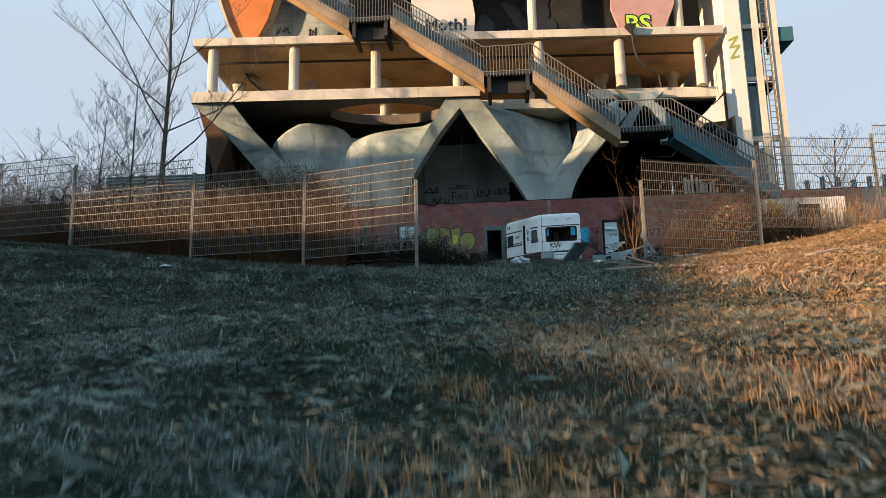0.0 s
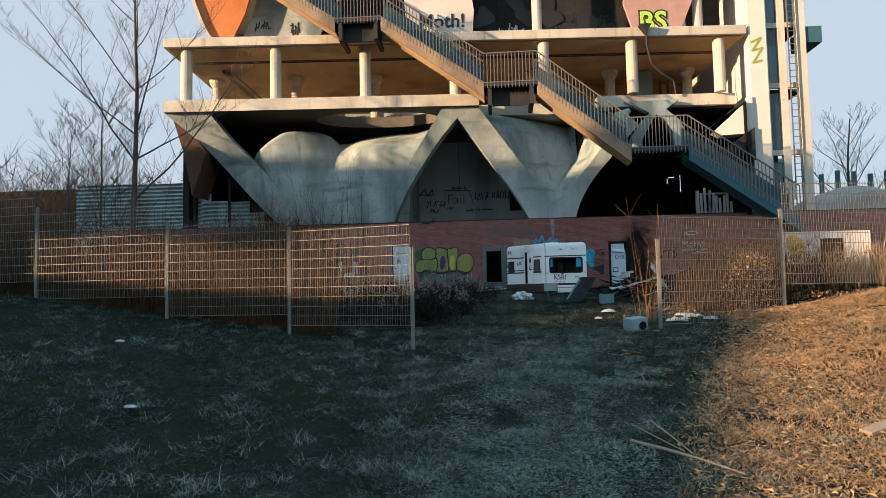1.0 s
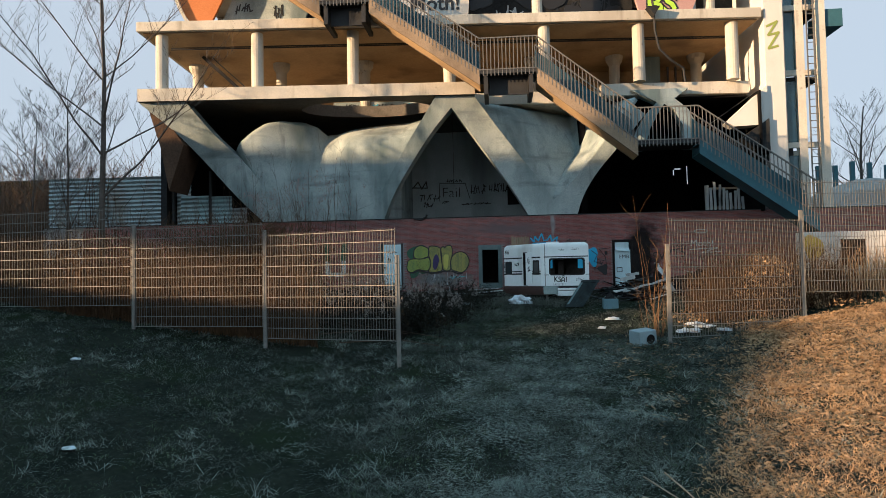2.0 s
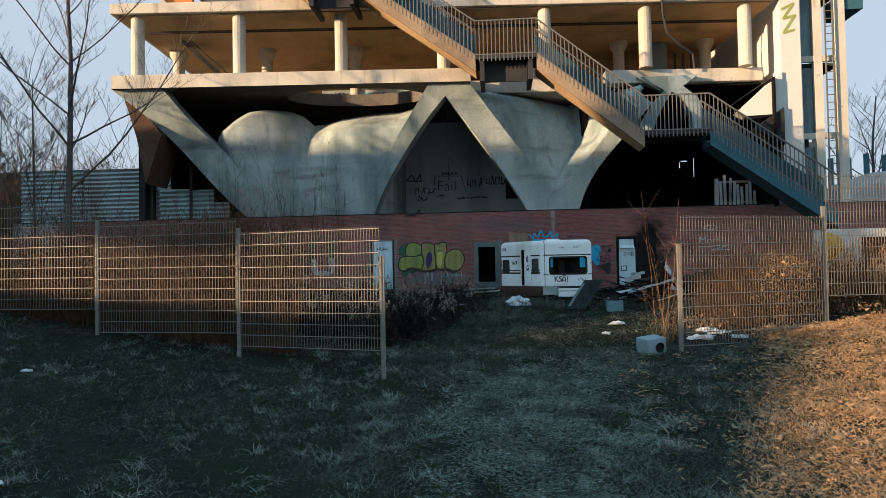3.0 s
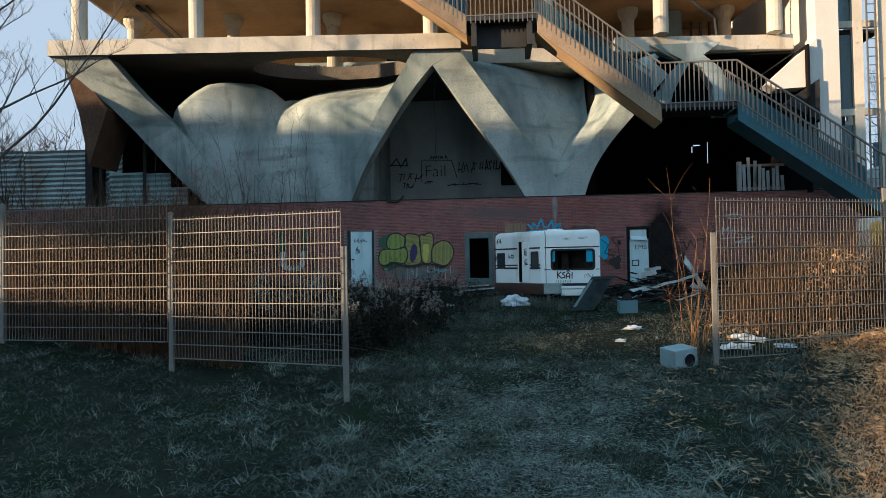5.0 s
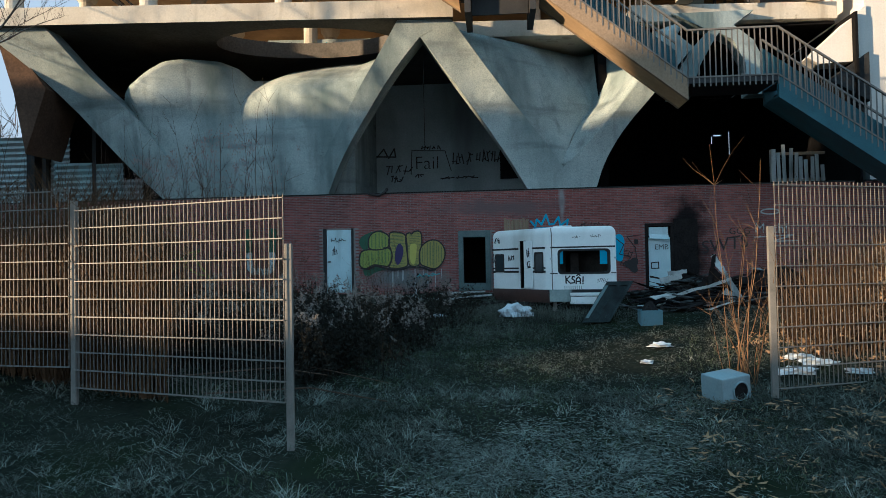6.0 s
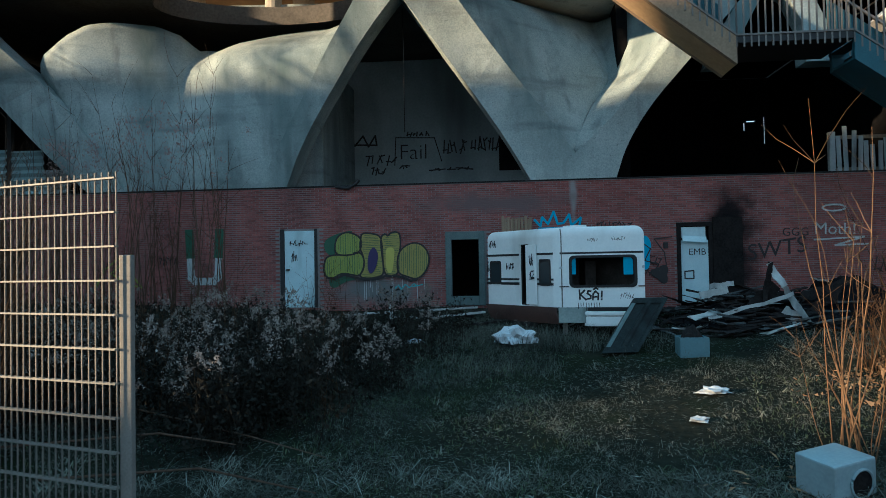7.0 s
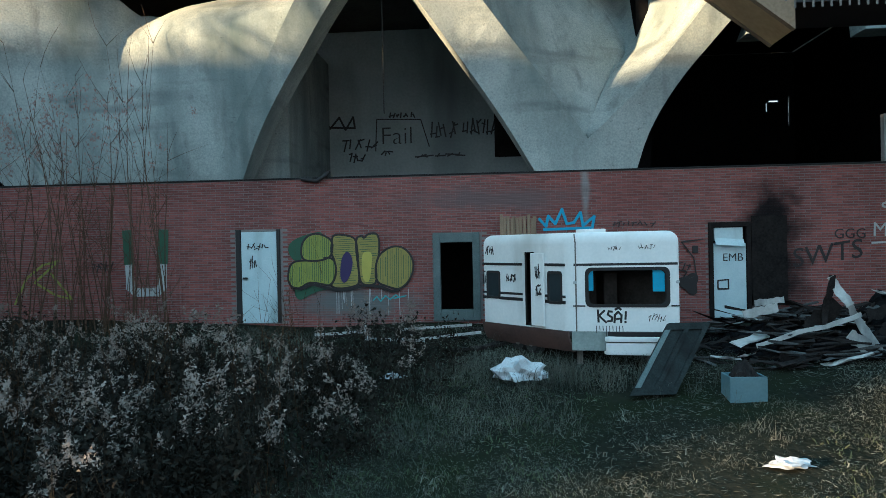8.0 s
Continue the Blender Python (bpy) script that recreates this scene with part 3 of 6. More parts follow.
LEFT_POSTS = ((-0.88, 24.25, -1.2, 1.72), (-5.16, 25.5, -0.9, 2.6), (-9.75, 26.2, -0.4, 2.95), (-15.2, 27.0, 0.15, 3.75), (-20.6, 27.8, 0.8, 4.6))
for (xb, yb, _, _), (xa, ya, _, _), z in zip(LEFT_POSTS, LEFT_POSTS[1:], (-0.68, -0.32, 0.36, 1.0)):
    fence_panel(fence_left, xa + 0.06, ya, xb - 0.06, yb, z, 3.1)
for p in LEFT_POSTS:
    fence_post(fence_left, *p)
fence_right = thing("mesh_fence", "galvanised double-rod mesh fence climbing a sunlit bank", "fence", "mesh fences", at=(9.6, 27.5, -1.2))
RIGHT_POSTS = ((7.01, 26.25, -1.45, 1.92), (11.62, 27.9, -0.55, 2.98), (16.4, 28.7, 0.4, 4.1), (21.2, 29.4, 0.9, 4.8))
for (xa, ya, _, _), (xb, yb, _, _), z in zip(RIGHT_POSTS, RIGHT_POSTS[1:], (-0.87, 0.36, 0.9)):
    fence_panel(fence_right, xa + 0.06, ya, xb - 0.06, yb, z, 3.5)
for p in RIGHT_POSTS:
    fence_post(fence_right, *p)

# ---------------------------------------------------------------- unseen blockers added beside the site to cast its shade
# stepped blocks out of view: they shade the facade, not the fence
bm = B()
vs = [bm.verts.new(c) for c in ((-46, 14.6, -2), (-40, 14.6, -2), (-40, 28, -2), (-46, 28, -2), (-46, 14.6, 13.7), (-40, 14.6, 13.4), (-40, 28, 11.0), (-46, 28, 11.3))]
for q in ((3, 2, 1, 0), (4, 5, 6, 7), (0, 1, 5, 4), (1, 2, 6, 5), (2, 3, 7, 6), (3, 0, 4, 7)):
    bm.faces.new([vs[i] for i in q])
box(bm, -46, -40.05, 4.4, 7.8, 9.8, 16.0)
box(bm, -43, -40.05, 7.8, 10.1, 8.1, 15.6)
box(bm, -43, -40.05, 10.1, 12.4, 8.1, 14.4)
box(bm, -43, -40.05, 12.4, 14.55, 7.5, 13.9)
single("neighbour_hall", bm, BRICK, "unseen brick blocks added to shade the facade", "building")


# ridge added out of view, its crest shaped to set the ground's shade line
def shade_bank():
    bm = B()

    def fn(u, v):
        y = -51 + 76 * u
        x = -38 + 14 * v
        top = 0.06 * noise.noise((0.0, y * 0.4, 5)) + 0.1 * noise.noise((0.0, y * 1.3, 2))
        base = ground_z(x, y) - 0.3
        peak = float(np.interp(y, (-45, -14, -11.4, -9.6, -5.6, -3, -1.6, 0.8, 2, 3.9, 5.8, 7.4, 9, 11, 13.8, 17, 21, 26), (-4.8, 0.2, 1.0, 1.4, 2.5, 3.27, 3.65, 4.4, 4.7, 5.46, 6.6, 6.4, 5.7, 5.03, 4.64, 4.13, 3.54, 3.0))) + top
        return (x, y, base + max(0.0, peak - base) * math.sin(math.pi * v) ** 0.7)

    sheet(bm, fn, 220, 14)
    tagged(part("shade_bank", bm, SOIL, smooth=True), "unseen earth bank added to shade the fence and slope", "bank", kind="structure")


shade_bank()

# ---------------------------------------------------------------- paint colours and writing
P_BLACK = flat("black_spray", (0.012, 0.012, 0.013), 0.5)
P_GREEN = flat("lime_spray", (0.25, 0.29, 0.05), 0.6)
P_LIME = flat("mustard_lime_spray", (0.28, 0.25, 0.06), 0.6)
P_YELLOW = flat("yellow_spray_paint", (0.45, 0.42, 0.08), 0.6)
P_CYAN = flat("cyan_spray", (0.1, 0.4, 0.42), 0.6)
P_DKGREEN = flat("dark_green_spray", (0.03, 0.09, 0.05), 0.6)
P_PURPLE = flat("purple_spray", (0.03, 0.02, 0.09), 0.6)
P_BLUE = flat("sky_blue_spray", (0.06, 0.34, 0.55), 0.6)
P_WHITE = flat("white_spray", (0.45, 0.48, 0.48), 0.6)
# soot at the burnt door; the same black fills flat stand-ins for openings
SOOT_AND_HOLES = material("soot", (0.008, 0.008, 0.009), (0.03, 0.027, 0.025), rough=0.95, scale=2, fine=20, bump=0.3)
DOOR_BLUE = material("pale_blue_door_paint", (0.46, 0.6, 0.64), (0.6, 0.73, 0.76), rough=0.55, scale=2.5, fine=30, bump=0.1, stain=(0.3, 0.4, 0.42))
FRAME_GREY = material("weathered_grey_green_wood", (0.08, 0.11, 0.11), (0.16, 0.2, 0.2), rough=0.8, scale=3, fine=40, bump=0.3)


def words(text, size, x, y, z, mat, name="graffiti", label="sprayed letters", turn=0, shear=0.0, bold=0.0, thing_of=None, face=(90, 0, 0), m=None):
    """Writing with the built-in font as a thin mesh, facing along -y."""
    c = bpy.data.curves.new("writing", "FONT")
    c.body = text
    c.size = size
    c.shear = shear
    c.offset = bold
    c.extrude = 0.003
    c.resolution_u = 3
    ob = bpy.data.objects.new("writing", c)
    me = bpy.data.meshes.new_from_object(ob)
    bpy.data.objects.remove(ob)
    me.materials.clear()
    me.materials.append(mat)
    me.transform(m if m is not None else pose(x, y, z, face[0], face[1] + turn, face[2]))
    o = new(name, me)
    if thing_of is not None:
        o.parent = thing_of
        o.matrix_parent_inverse = Matrix.Translation(thing_of.location).inverted()
        o["label"] = label
        return o
    return tagged(o, label, "graffiti")


def stroke(bm, pts, w, y):
    """A flat painted line through (x, z) points, in the plane of a wall."""
    for (x0, z0), (x1, z1) in zip(pts, pts[1:]):
        d = Vector((x1 - x0, z1 - z0))
        if d.length < 1e-5:
            continue
        n = Vector((-d.y, d.x)).normalized() * (w / 2)
        e = d.normalized() * (w * 0.3)
        c = [(x0 - e.x + n.x, z0 - e.y + n.y), (x0 - e.x - n.x, z0 - e.y - n.y), (x1 + e.x - n.x, z1 + e.y - n.y), (x1 + e.x + n.x, z1 + e.y + n.y)]
        a = [bm.verts.new((p[0], y, p[1])) for p in c]
        b = [bm.verts.new((p[0], y + 0.006, p[1])) for p in c]
        bm.faces.new(a)
        for i in range(4):
            bm.faces.new((a[i], b[i], b[(i + 1) % 4], a[(i + 1) % 4]))
        y -= 0.0002
    bmesh.ops.recalc_face_normals(bm, faces=bm.faces)
    return bm


def scribble(rng, x, z, w, h, n=7, width=0.025, y=35.975, bm=None):
    """Unreadable writing: upright and slanting bars of its size."""
    bm = bm or B()
    for i in range(n):
        a, k = x + w * (i + 0.2) / n, w / n
        lean = rng.choice((-0.5, 0.2, 0.5, 0.9))
        stroke(bm, [(a, z + h * rng.uniform(0, 0.3)), (a + k * lean, z + h * rng.uniform(0.6, 1))], width, y - 0.0004 * i)
        if rng.random() < 0.6:
            c = z + h * rng.uniform(0.1, 0.9)
            stroke(bm, [(a - k * 0.2, c), (a + k * rng.uniform(0.5, 1.0), c + h * rng.uniform(-0.2, 0.2))], width, y - 0.0004 * i - 0.0002)
    return bm


def oval(cx, cz, rx, rz, turn=0.0, n=28, wob=0.0):
    out = []
    for i in range(n):
        a = 2 * math.pi * i / n
        k = 1 + wob * math.sin(3 * a + cx)
        px, pz = rx * k * math.cos(a), rz * k * math.sin(a)
        out.append((cx + px * math.cos(turn) - pz * math.sin(turn), cz + px * math.sin(turn) + pz * math.cos(turn)))
    return out


def W(px, py):
    """From the plan of the painted wall to (x, z)."""
    return -2.27 + (px - 512) * 0.01283, 2.56 - (py + 0.018 * (px - 512) - 410) * 0.0129


RNG = random.Random(4)
GW = WY - 0.03


def smooth_loop(pts, times=2):
    for _ in range(times):
        pts = [q for p0, p1 in zip(pts, pts[1:] + pts[:1]) for q in ((p0[0] * 0.75 + p1[0] * 0.25, p0[1] * 0.75 + p1[1] * 0.25), (p0[0] * 0.25 + p1[0] * 0.75, p0[1] * 0.25 + p1[1] * 0.75))]
    return pts


def across(poly, v, axis):
    """Where a line at v crosses a polygon, as sorted pairs."""
    hits = []
    for p, q in zip(poly, poly[1:] + poly[:1]):
        if (p[axis] - v) * (q[axis] - v) < 0:
            t = (v - p[axis]) / (q[axis] - p[axis])
            hits.append(p[1 - axis] + t * (q[1 - axis] - p[1 - axis]))
    hits.sort()
    return list(zip(hits[::2], hits[1::2]))


def bubble_piece():
    g = thing("graffiti_piece", "lime green bubble-letter graffiti with black outline on brick", "graffiti", at=(-0.8, GW, 1.9))
    letters = (
        (((40, 310), (50, 262), (90, 242), (190, 242), (258, 222), (292, 245), (298, 290), (288, 340), (262, 374), (225, 366), (150, 354), (100, 390), (55, 382), (38, 350)), 0, 0),
        (((112, 240), (112, 160), (140, 118), (180, 100), (228, 106), (282, 138), (278, 205), (255, 232), (190, 246)), 0, 0),
        (((278, 140), (284, 106), (350, 108), (398, 122), (412, 160), (418, 300), (420, 366), (380, 380), (320, 390), (262, 378), (290, 340), (300, 290), (288, 235), (272, 205)), 1, 1),
        (((400, 130), (438, 108), (448, 128), (470, 102), (515, 98), (530, 130), (528, 215), (508, 260), (514, 356), (480, 372), (428, 366), (418, 300)), 1, 1),
        (((522, 220), (560, 185), (610, 165), (662, 176), (698, 218), (710, 270), (694, 332), (652, 380), (615, 392), (568, 376), (510, 356), (506, 280)), 0, 1),
    )

    def at(u, v):
        return W(500 + u / 3, 380 + v / 3)

    bm = B()
    prism(bm, smooth_loop([at(*p) for p in ((32, 180), (70, 128), (215, 84), (230, 112), (130, 150), (112, 250), (66, 245))]), GW + 0.002, GW + 0.012)
    part("shadow_shape", bm, P_DKGREEN, g)
    bm = B()
    prism(bm, smooth_loop([at(*p) for p in ((60, 385), (88, 465), (180, 405), (270, 392), (150, 352))]), GW + 0.002, GW + 0.012)
    part("shadow_shape", bm, P_DKGREEN, g)
    for i, (pts, axis, warm) in enumerate(letters):
        poly = smooth_loop([at(*p) for p in pts], 2)
        y = GW - 0.001 - 0.004 * i
        letter = part("letter", prism(B(), poly, y - 0.003, GW + 0.01), P_LIME if warm else P_GREEN, g)
        bm = stroke(B(), poly + poly[:1], 0.045, y - 0.0045)
        part("outline", bm, P_BLACK, letter)
        bm = B()
        lo, hi = min(p[axis] for p in poly), max(p[axis] for p in poly)
        v = lo + 0.05
        while v < hi - 0.03:
            for a0, b0 in across(poly, v, axis):
                if b0 - a0 > 0.12:
                    cut = RNG.uniform(0.0, 0.25) * (b0 - a0)
                    ends = [(v, a0 + 0.03 + cut * RNG.random()), (v + 0.012, b0 - 0.03 - cut * RNG.random())]
                    stroke(bm, ends if axis == 0 else [(q, p) for p, q in ends], 0.011, y - 0.004)
            v += RNG.uniform(0.04, 0.06)
        part("hatching", bm, P_DKGREEN, letter)
    y = GW - 0.028
    part("purple_oval", prism(B(), smooth_loop([at(*p) for p in ((316, 330), (326, 225), (362, 185), (392, 240), (372, 325), (340, 368))]), y, y + 0.004), P_PURPLE, g)
    part("highlight", prism(B(), smooth_loop([at(*p) for p in ((432, 260), (440, 195), (492, 195), (488, 260), (474, 360), (440, 350))]), y + 0.006, y + 0.009), P_YELLOW, g)
    bm = stroke(B(), [at(*p) for p in ((60, 384), (110, 392), (170, 366), (230, 382), (300, 398), (380, 392), (430, 374), (490, 372), (540, 380), (590, 402), (630, 394))], 0.06, GW - 0.03)
    part("underline", bm, P_BLACK, g)
    for i in range(15):
        x, z = at(RNG.gauss(450, 90), 392)
        part("paint_run", stroke(B(), [(x, z), (x + RNG.uniform(-0.01, 0.01), z - RNG.uniform(0.2, 0.62))], RNG.uniform(0.006, 0.016), GW + 0.004 - 0.0002 * i), P_WHITE, g)
    part("cyan_scrawl", stroke(B(), [at(*p) for p in ((490, 450), (510, 430), (530, 455), (555, 425), (580, 445), (610, 420), (625, 430), (600, 440), (665, 425))], 0.025, GW), P_CYAN, g)


bubble_piece()
words("SWTS", 0.58, 8.75, GW, 1.55, P_BLACK, label="black sprayed letters on brick", shear=0.15, turn=-8)
words("GGG", 0.3, 9.62, GW, 2.16, P_BLACK, label="small black sprayed letters on brick")
words("Moth!", 0.42, 10.4, GW, 2.2, P_WHITE, label="white sprayed word with a halo on brick", turn=2)
single("graffiti_halo", stroke(B(), [(10.9 + 0.28 * math.cos(a / 3), 2.85 + 0.08 * math.sin(a / 3)) for a in range(20)], 0.04, GW), P_WHITE, "white sprayed ring above a word", "graffiti")
single("graffiti_underline", stroke(B(), [(10.4, 2.05), (11.6, 2.1), (10.9, 1.9), (11.7, 1.92)], 0.04, GW), P_WHITE, "white sprayed line under a word", "graffiti")
single("crown_graffiti", stroke(B(), [(3.4, 2.72), (3.55, 2.55), (3.6, 2.78), (3.75, 2.6), (3.9, 2.92), (4.0, 2.6), (4.15, 2.62), (4.3, 2.84), (4.35, 2.55), (4.6, 2.75), (4.55, 2.5), (3.5, 2.48)], 0.06, GW), P_BLUE, "sky blue sprayed crown shape on brick", "graffiti")
single("graffiti_u", stroke(B(), [(-6.0, 1.95), (-5.98, 1.36), (-5.86, 1.24), (-5.34, 1.24), (-5.22, 1.36), (-5.2, 1.95)], 0.2, GW), P_WHITE, "white sprayed lower half of a U on brick", "graffiti")
single("graffiti_u", stroke(B(), [(-6.03, 2.6), (-6.0, 1.95)], 0.24, GW - 0.001), P_DKGREEN, "dark green sprayed upright of a U", "graffiti")
single("graffiti_u", stroke(B(), [(-5.17, 2.6), (-5.2, 1.95)], 0.24, GW - 0.001), P_DKGREEN, "dark green sprayed upright of a U", "graffiti")
single("graffiti_lines", stroke(B(), [(-8.8, 1.0), (-8.5, 1.6), (-8.1, 1.9), (-7.7, 2.0), (-8.3, 1.5), (-7.8, 1.2), (-7.4, 1.1), (-7.9, 1.7)], 0.05, GW), P_GREEN, "thin yellow sprayed lines on brick", "graffiti")
for x, z, w, h, n in ((6.15, 1.5, 0.5, 0.22, 5), (6.2, 1.2, 0.35, 0.2, 4), (5.0, 2.5, 0.9, 0.14, 9), (-6.9, 1.7, 0.5, 0.25, 5), (11.8, 1.2, 0.8, 0.5, 6)):
    single("tag", scribble(RNG, x, z, w, h, n), P_BLACK, "black sprayed tag bars on brick", "graffiti")
mural = thing("mural", "blue and black sprayed mural on brick behind the caravan", "graffiti", at=(6.4, GW, 1.5))
part("blue_field", prism(B(), oval(6.12, 1.85, 0.26, 0.42, 0.2, wob=0.2), GW - 0.002, GW + 0.01), P_BLUE, mural)
part("dark_field", prism(B(), oval(6.6, 1.25, 0.2, 0.22, 0.5, wob=0.25), GW - 0.006, GW - 0.003), P_BLACK, mural)
part("line_work", stroke(B(), [(6.1, 2.1), (6.35, 1.9), (6.2, 1.6), (6.55, 1.5), (6.4, 1.25), (6.75, 1.4), (6.7, 1.8), (6.45, 2.15), (6.9, 2.2)], 0.028, GW - 0.008), P_BLACK, mural)
single("burnt_sheet", box(B(), 7.92, 8.66, WY - 0.035, WY - 0.002, 0.75, 2.68, 0.004), SOOT_AND_HOLES, "black burnt door panel against the brick", "panel")

# ---------------------------------------------------------------- doors of the plinth
def door_leaf(name, x0, x1, z0, z1, y, mat, label):
    d = thing(name, label, "door", at=((x0 + x1) / 2, y, z0))
    part("leaf", box(B(), x0, x1, y, y + 0.05, z0, z1, 0.006), mat, d)
    return d


d = door_leaf("steel_door", -3.34, -2.52, 0.5, 2.57, WY - 0.03, DOOR_BLUE, "pale blue steel door with black graffiti tags")
part("frame", box(box(B(), -3.46, -3.35, WY - 0.05, WY + 0.1, 0.5, 2.62), -2.51, -2.44, WY - 0.05, WY + 0.1, 0.5, 2.62), BLACK, d, "dark door frame")
part("tags", scribble(RNG, -3.2, 2.15, 0.5, 0.2, 6, 0.02, WY - 0.04, scribble(RNG, -3.15, 1.7, 0.2, 0.35, 4, 0.02, WY - 0.04)), P_BLACK, d)
part("handle", box(B(), -3.3, -3.2, WY - 0.09, WY - 0.03, 1.5, 1.54, 0.006), BLACK, d)
d = thing("door_frame", "weathered grey-green timber frame round a dark open doorway", "door frame", at=(1.6, WY, 0.7))
part("jamb", box(B(), 1.04, 1.2, WY - 0.06, WY + 0.2, 0.5, 2.46, 0.01), FRAME_GREY, d)
part("jamb", box(B(), 1.92, 2.08, WY - 0.06, WY + 0.2, 0.5, 2.46, 0.01), FRAME_GREY, d)
part("lintel", box(B(), 1.2, 1.92, WY - 0.05, WY + 0.2, 2.24, 2.45, 0.01), FRAME_GREY, d)
part("sill", box(B(), 1.2, 1.92, WY - 0.05, WY + 0.2, 0.5, 0.74, 0.01), FRAME_GREY, d)
d = door_leaf("burnt_door", 7.12, 7.8, 0.5, 2.1, WY - 0.03, DOOR_BLUE, "pale blue door with a broken burnt upper panel")
part("frame", box(box(box(B(), 7.02, 7.11, WY - 0.06, WY + 0.12, 0.5, 2.56), 7.81, 7.9, WY - 0.06, WY + 0.12, 0.5, 2.56), 7.11, 7.81, WY - 0.06, WY + 0.12, 2.46, 2.56), SOOT_AND_HOLES, d, "charred door frame")
part("upper_panel", box(B(), 7.14, 7.74, WY - 0.02, WY + 0.02, 2.16, 2.44, m=None), DOOR_BLUE, d)
part("flap", box(B(), -0.3, 0.3, 0, 0.015, -0.17, 0, m=pose(7.44, WY - 0.08, 2.2, -32, 4, 0)), DOOR_BLUE, d, "bent metal flap")
words("EMB", 0.24, 7.3, WY - 0.04, 1.72, P_BLACK, thing_of=d, label="black sprayed letters", bold=-0.002)
part("tag", stroke(B(), [(7.2, 1.3), (7.2, 1.12), (7.42, 1.12), (7.42, 1.32), (7.2, 1.3)], 0.03, WY - 0.04), P_BLACK, d)
single("store_room_wall", box(B(), -4, 9, WY + 2.5, WY + 2.6, 0, 3.4), SOOT_AND_HOLES, "near-black inner wall behind the doorways", "wall", kind="structure")
single("wall_vent", box(B(), 6.68, 6.8, WY - 0.03, WY, 1.9, 2.06, 0.005), BLACK, "small black wall vent on brick", "vent")
single("drain_pipe", tube(B(), [(-1.9, WY - 0.06, 3.74), (-1.55, WY - 0.08, 3.68), (-1.35, WY - 0.07, 3.8), (-1.3, WY + 0.05, 3.9)], 0.045, 8), BLACK, "short bent black pipe on the wall top", "pipe")
single("wall_coping", box(B(), -20, 22, WY - 0.035, WY + 0.4, WTOP, WTOP + 0.035, 0.01), DARK, "thin dark coping on the brick plinth", "coping", kind="structure")

# ---------------------------------------------------------------- caravan
CARAVAN_WHITE = material("dirty_white_caravan_paint", (0.72, 0.75, 0.74), (0.84, 0.86, 0.84), rough=0.4, scale=1.5, fine=20, bump=0.06, stain=(0.52, 0.53, 0.5), dist=0.005)
CARAVAN_BROWN = material("brown_caravan_skirt", (0.045, 0.028, 0.024), (0.085, 0.052, 0.042), rough=0.6, scale=2, fine=25, bump=0.1)
DARKPANE = flat("dark_window_pane", (0.03, 0.04, 0.045), 0.15)
RUBBER = flat("black_rubber", (0.01, 0.01, 0.01), 0.7)
# holds the caravan's inner shade as colour; some tags use it too
NEAR_BLACK = material("shade_and_tag_dark", (0.016, 0.015, 0.014), (0.045, 0.04, 0.036), scale=3, fine=20, bump=0.2)
WOOD = material("weathered_plank", (0.16, 0.12, 0.08), (0.3, 0.23, 0.16), scale=2, fine=30, bump=0.3, stretch=(8, 8, 1), by_object=0.3)
CHAR = material("charred_timber", (0.008, 0.008, 0.008), (0.035, 0.03, 0.028), rough=0.8, scale=5, fine=30, bump=0.6)
PALE = material("peeling_pale_board", (0.36, 0.37, 0.36), (0.52, 0.53, 0.51), rough=0.8, scale=3, fine=25, bump=0.3, stain=(0.1, 0.1, 0.1))


FRONT_SKIRT = material("dull_grey_green_panel", (0.2, 0.25, 0.24), (0.34, 0.39, 0.37), rough=0.5, scale=3, fine=25, bump=0.1, stain=(0.1, 0.12, 0.11))


def ring_rect(a0, a1, z0, z1, r, w, d0, d1, side=False):
    """A rounded rectangular rubber frame in the front (or side) wall."""
    def loop(grow, rad):
        out = []
        for cx, cz, s in ((a1 + grow - rad, z1 + grow - rad, 0), (a0 - grow + rad, z1 + grow - rad, 90), (a0 - grow + rad, z0 - grow + rad, 180), (a1 + grow - rad, z0 - grow + rad, 270)):
            out += [(cx + rad * math.cos(radians(s + k * 22.5)), cz + rad * math.sin(radians(s + k * 22.5))) for k in range(5)]
        return out
    bm = B()
    o, i = loop(w * 0.6, r * 1.1), loop(-w * 0.4, r)
    put = (lambda p, d: bm.verts.new((d, p[0], p[1]))) if side else (lambda p, d: bm.verts.new((p[0], d, p[1])))
    of, ob, jf, jb = ([put(p, d) for p in ps] for ps, d in ((o, d0), (o, d1), (i, d0), (i, d1)))
    n = len(o)
    for k in range(n):
        j = (k + 1) % n
        bm.faces.new((of[k], of[j], jf[j], jf[k]))
        bm.faces.new((of[k], ob[k], ob[j], of[j]))
        bm.faces.new((jf[k], jf[j], jb[j], jb[k]))
    return bm


def wall_lining(x, L, zs, zt):
    holes = [(0.28, 0.8, 1.08, 1.62), (1.42, 1.96, 0.6, 2.0), (3.05, 3.65, 1.1, 1.6)] if x < 1 else []
    bm = wall_with_holes(0.1, L - 0.1, zs, zt - 0.2, holes, x, x + 0.02)
    bmesh.ops.transform(bm, matrix=Matrix(((0, 1, 0, 0), (1, 0, 0, 0), (0, 0, 1, 0), (0, 0, 0, 1))), verts=bm.verts)
    return bm


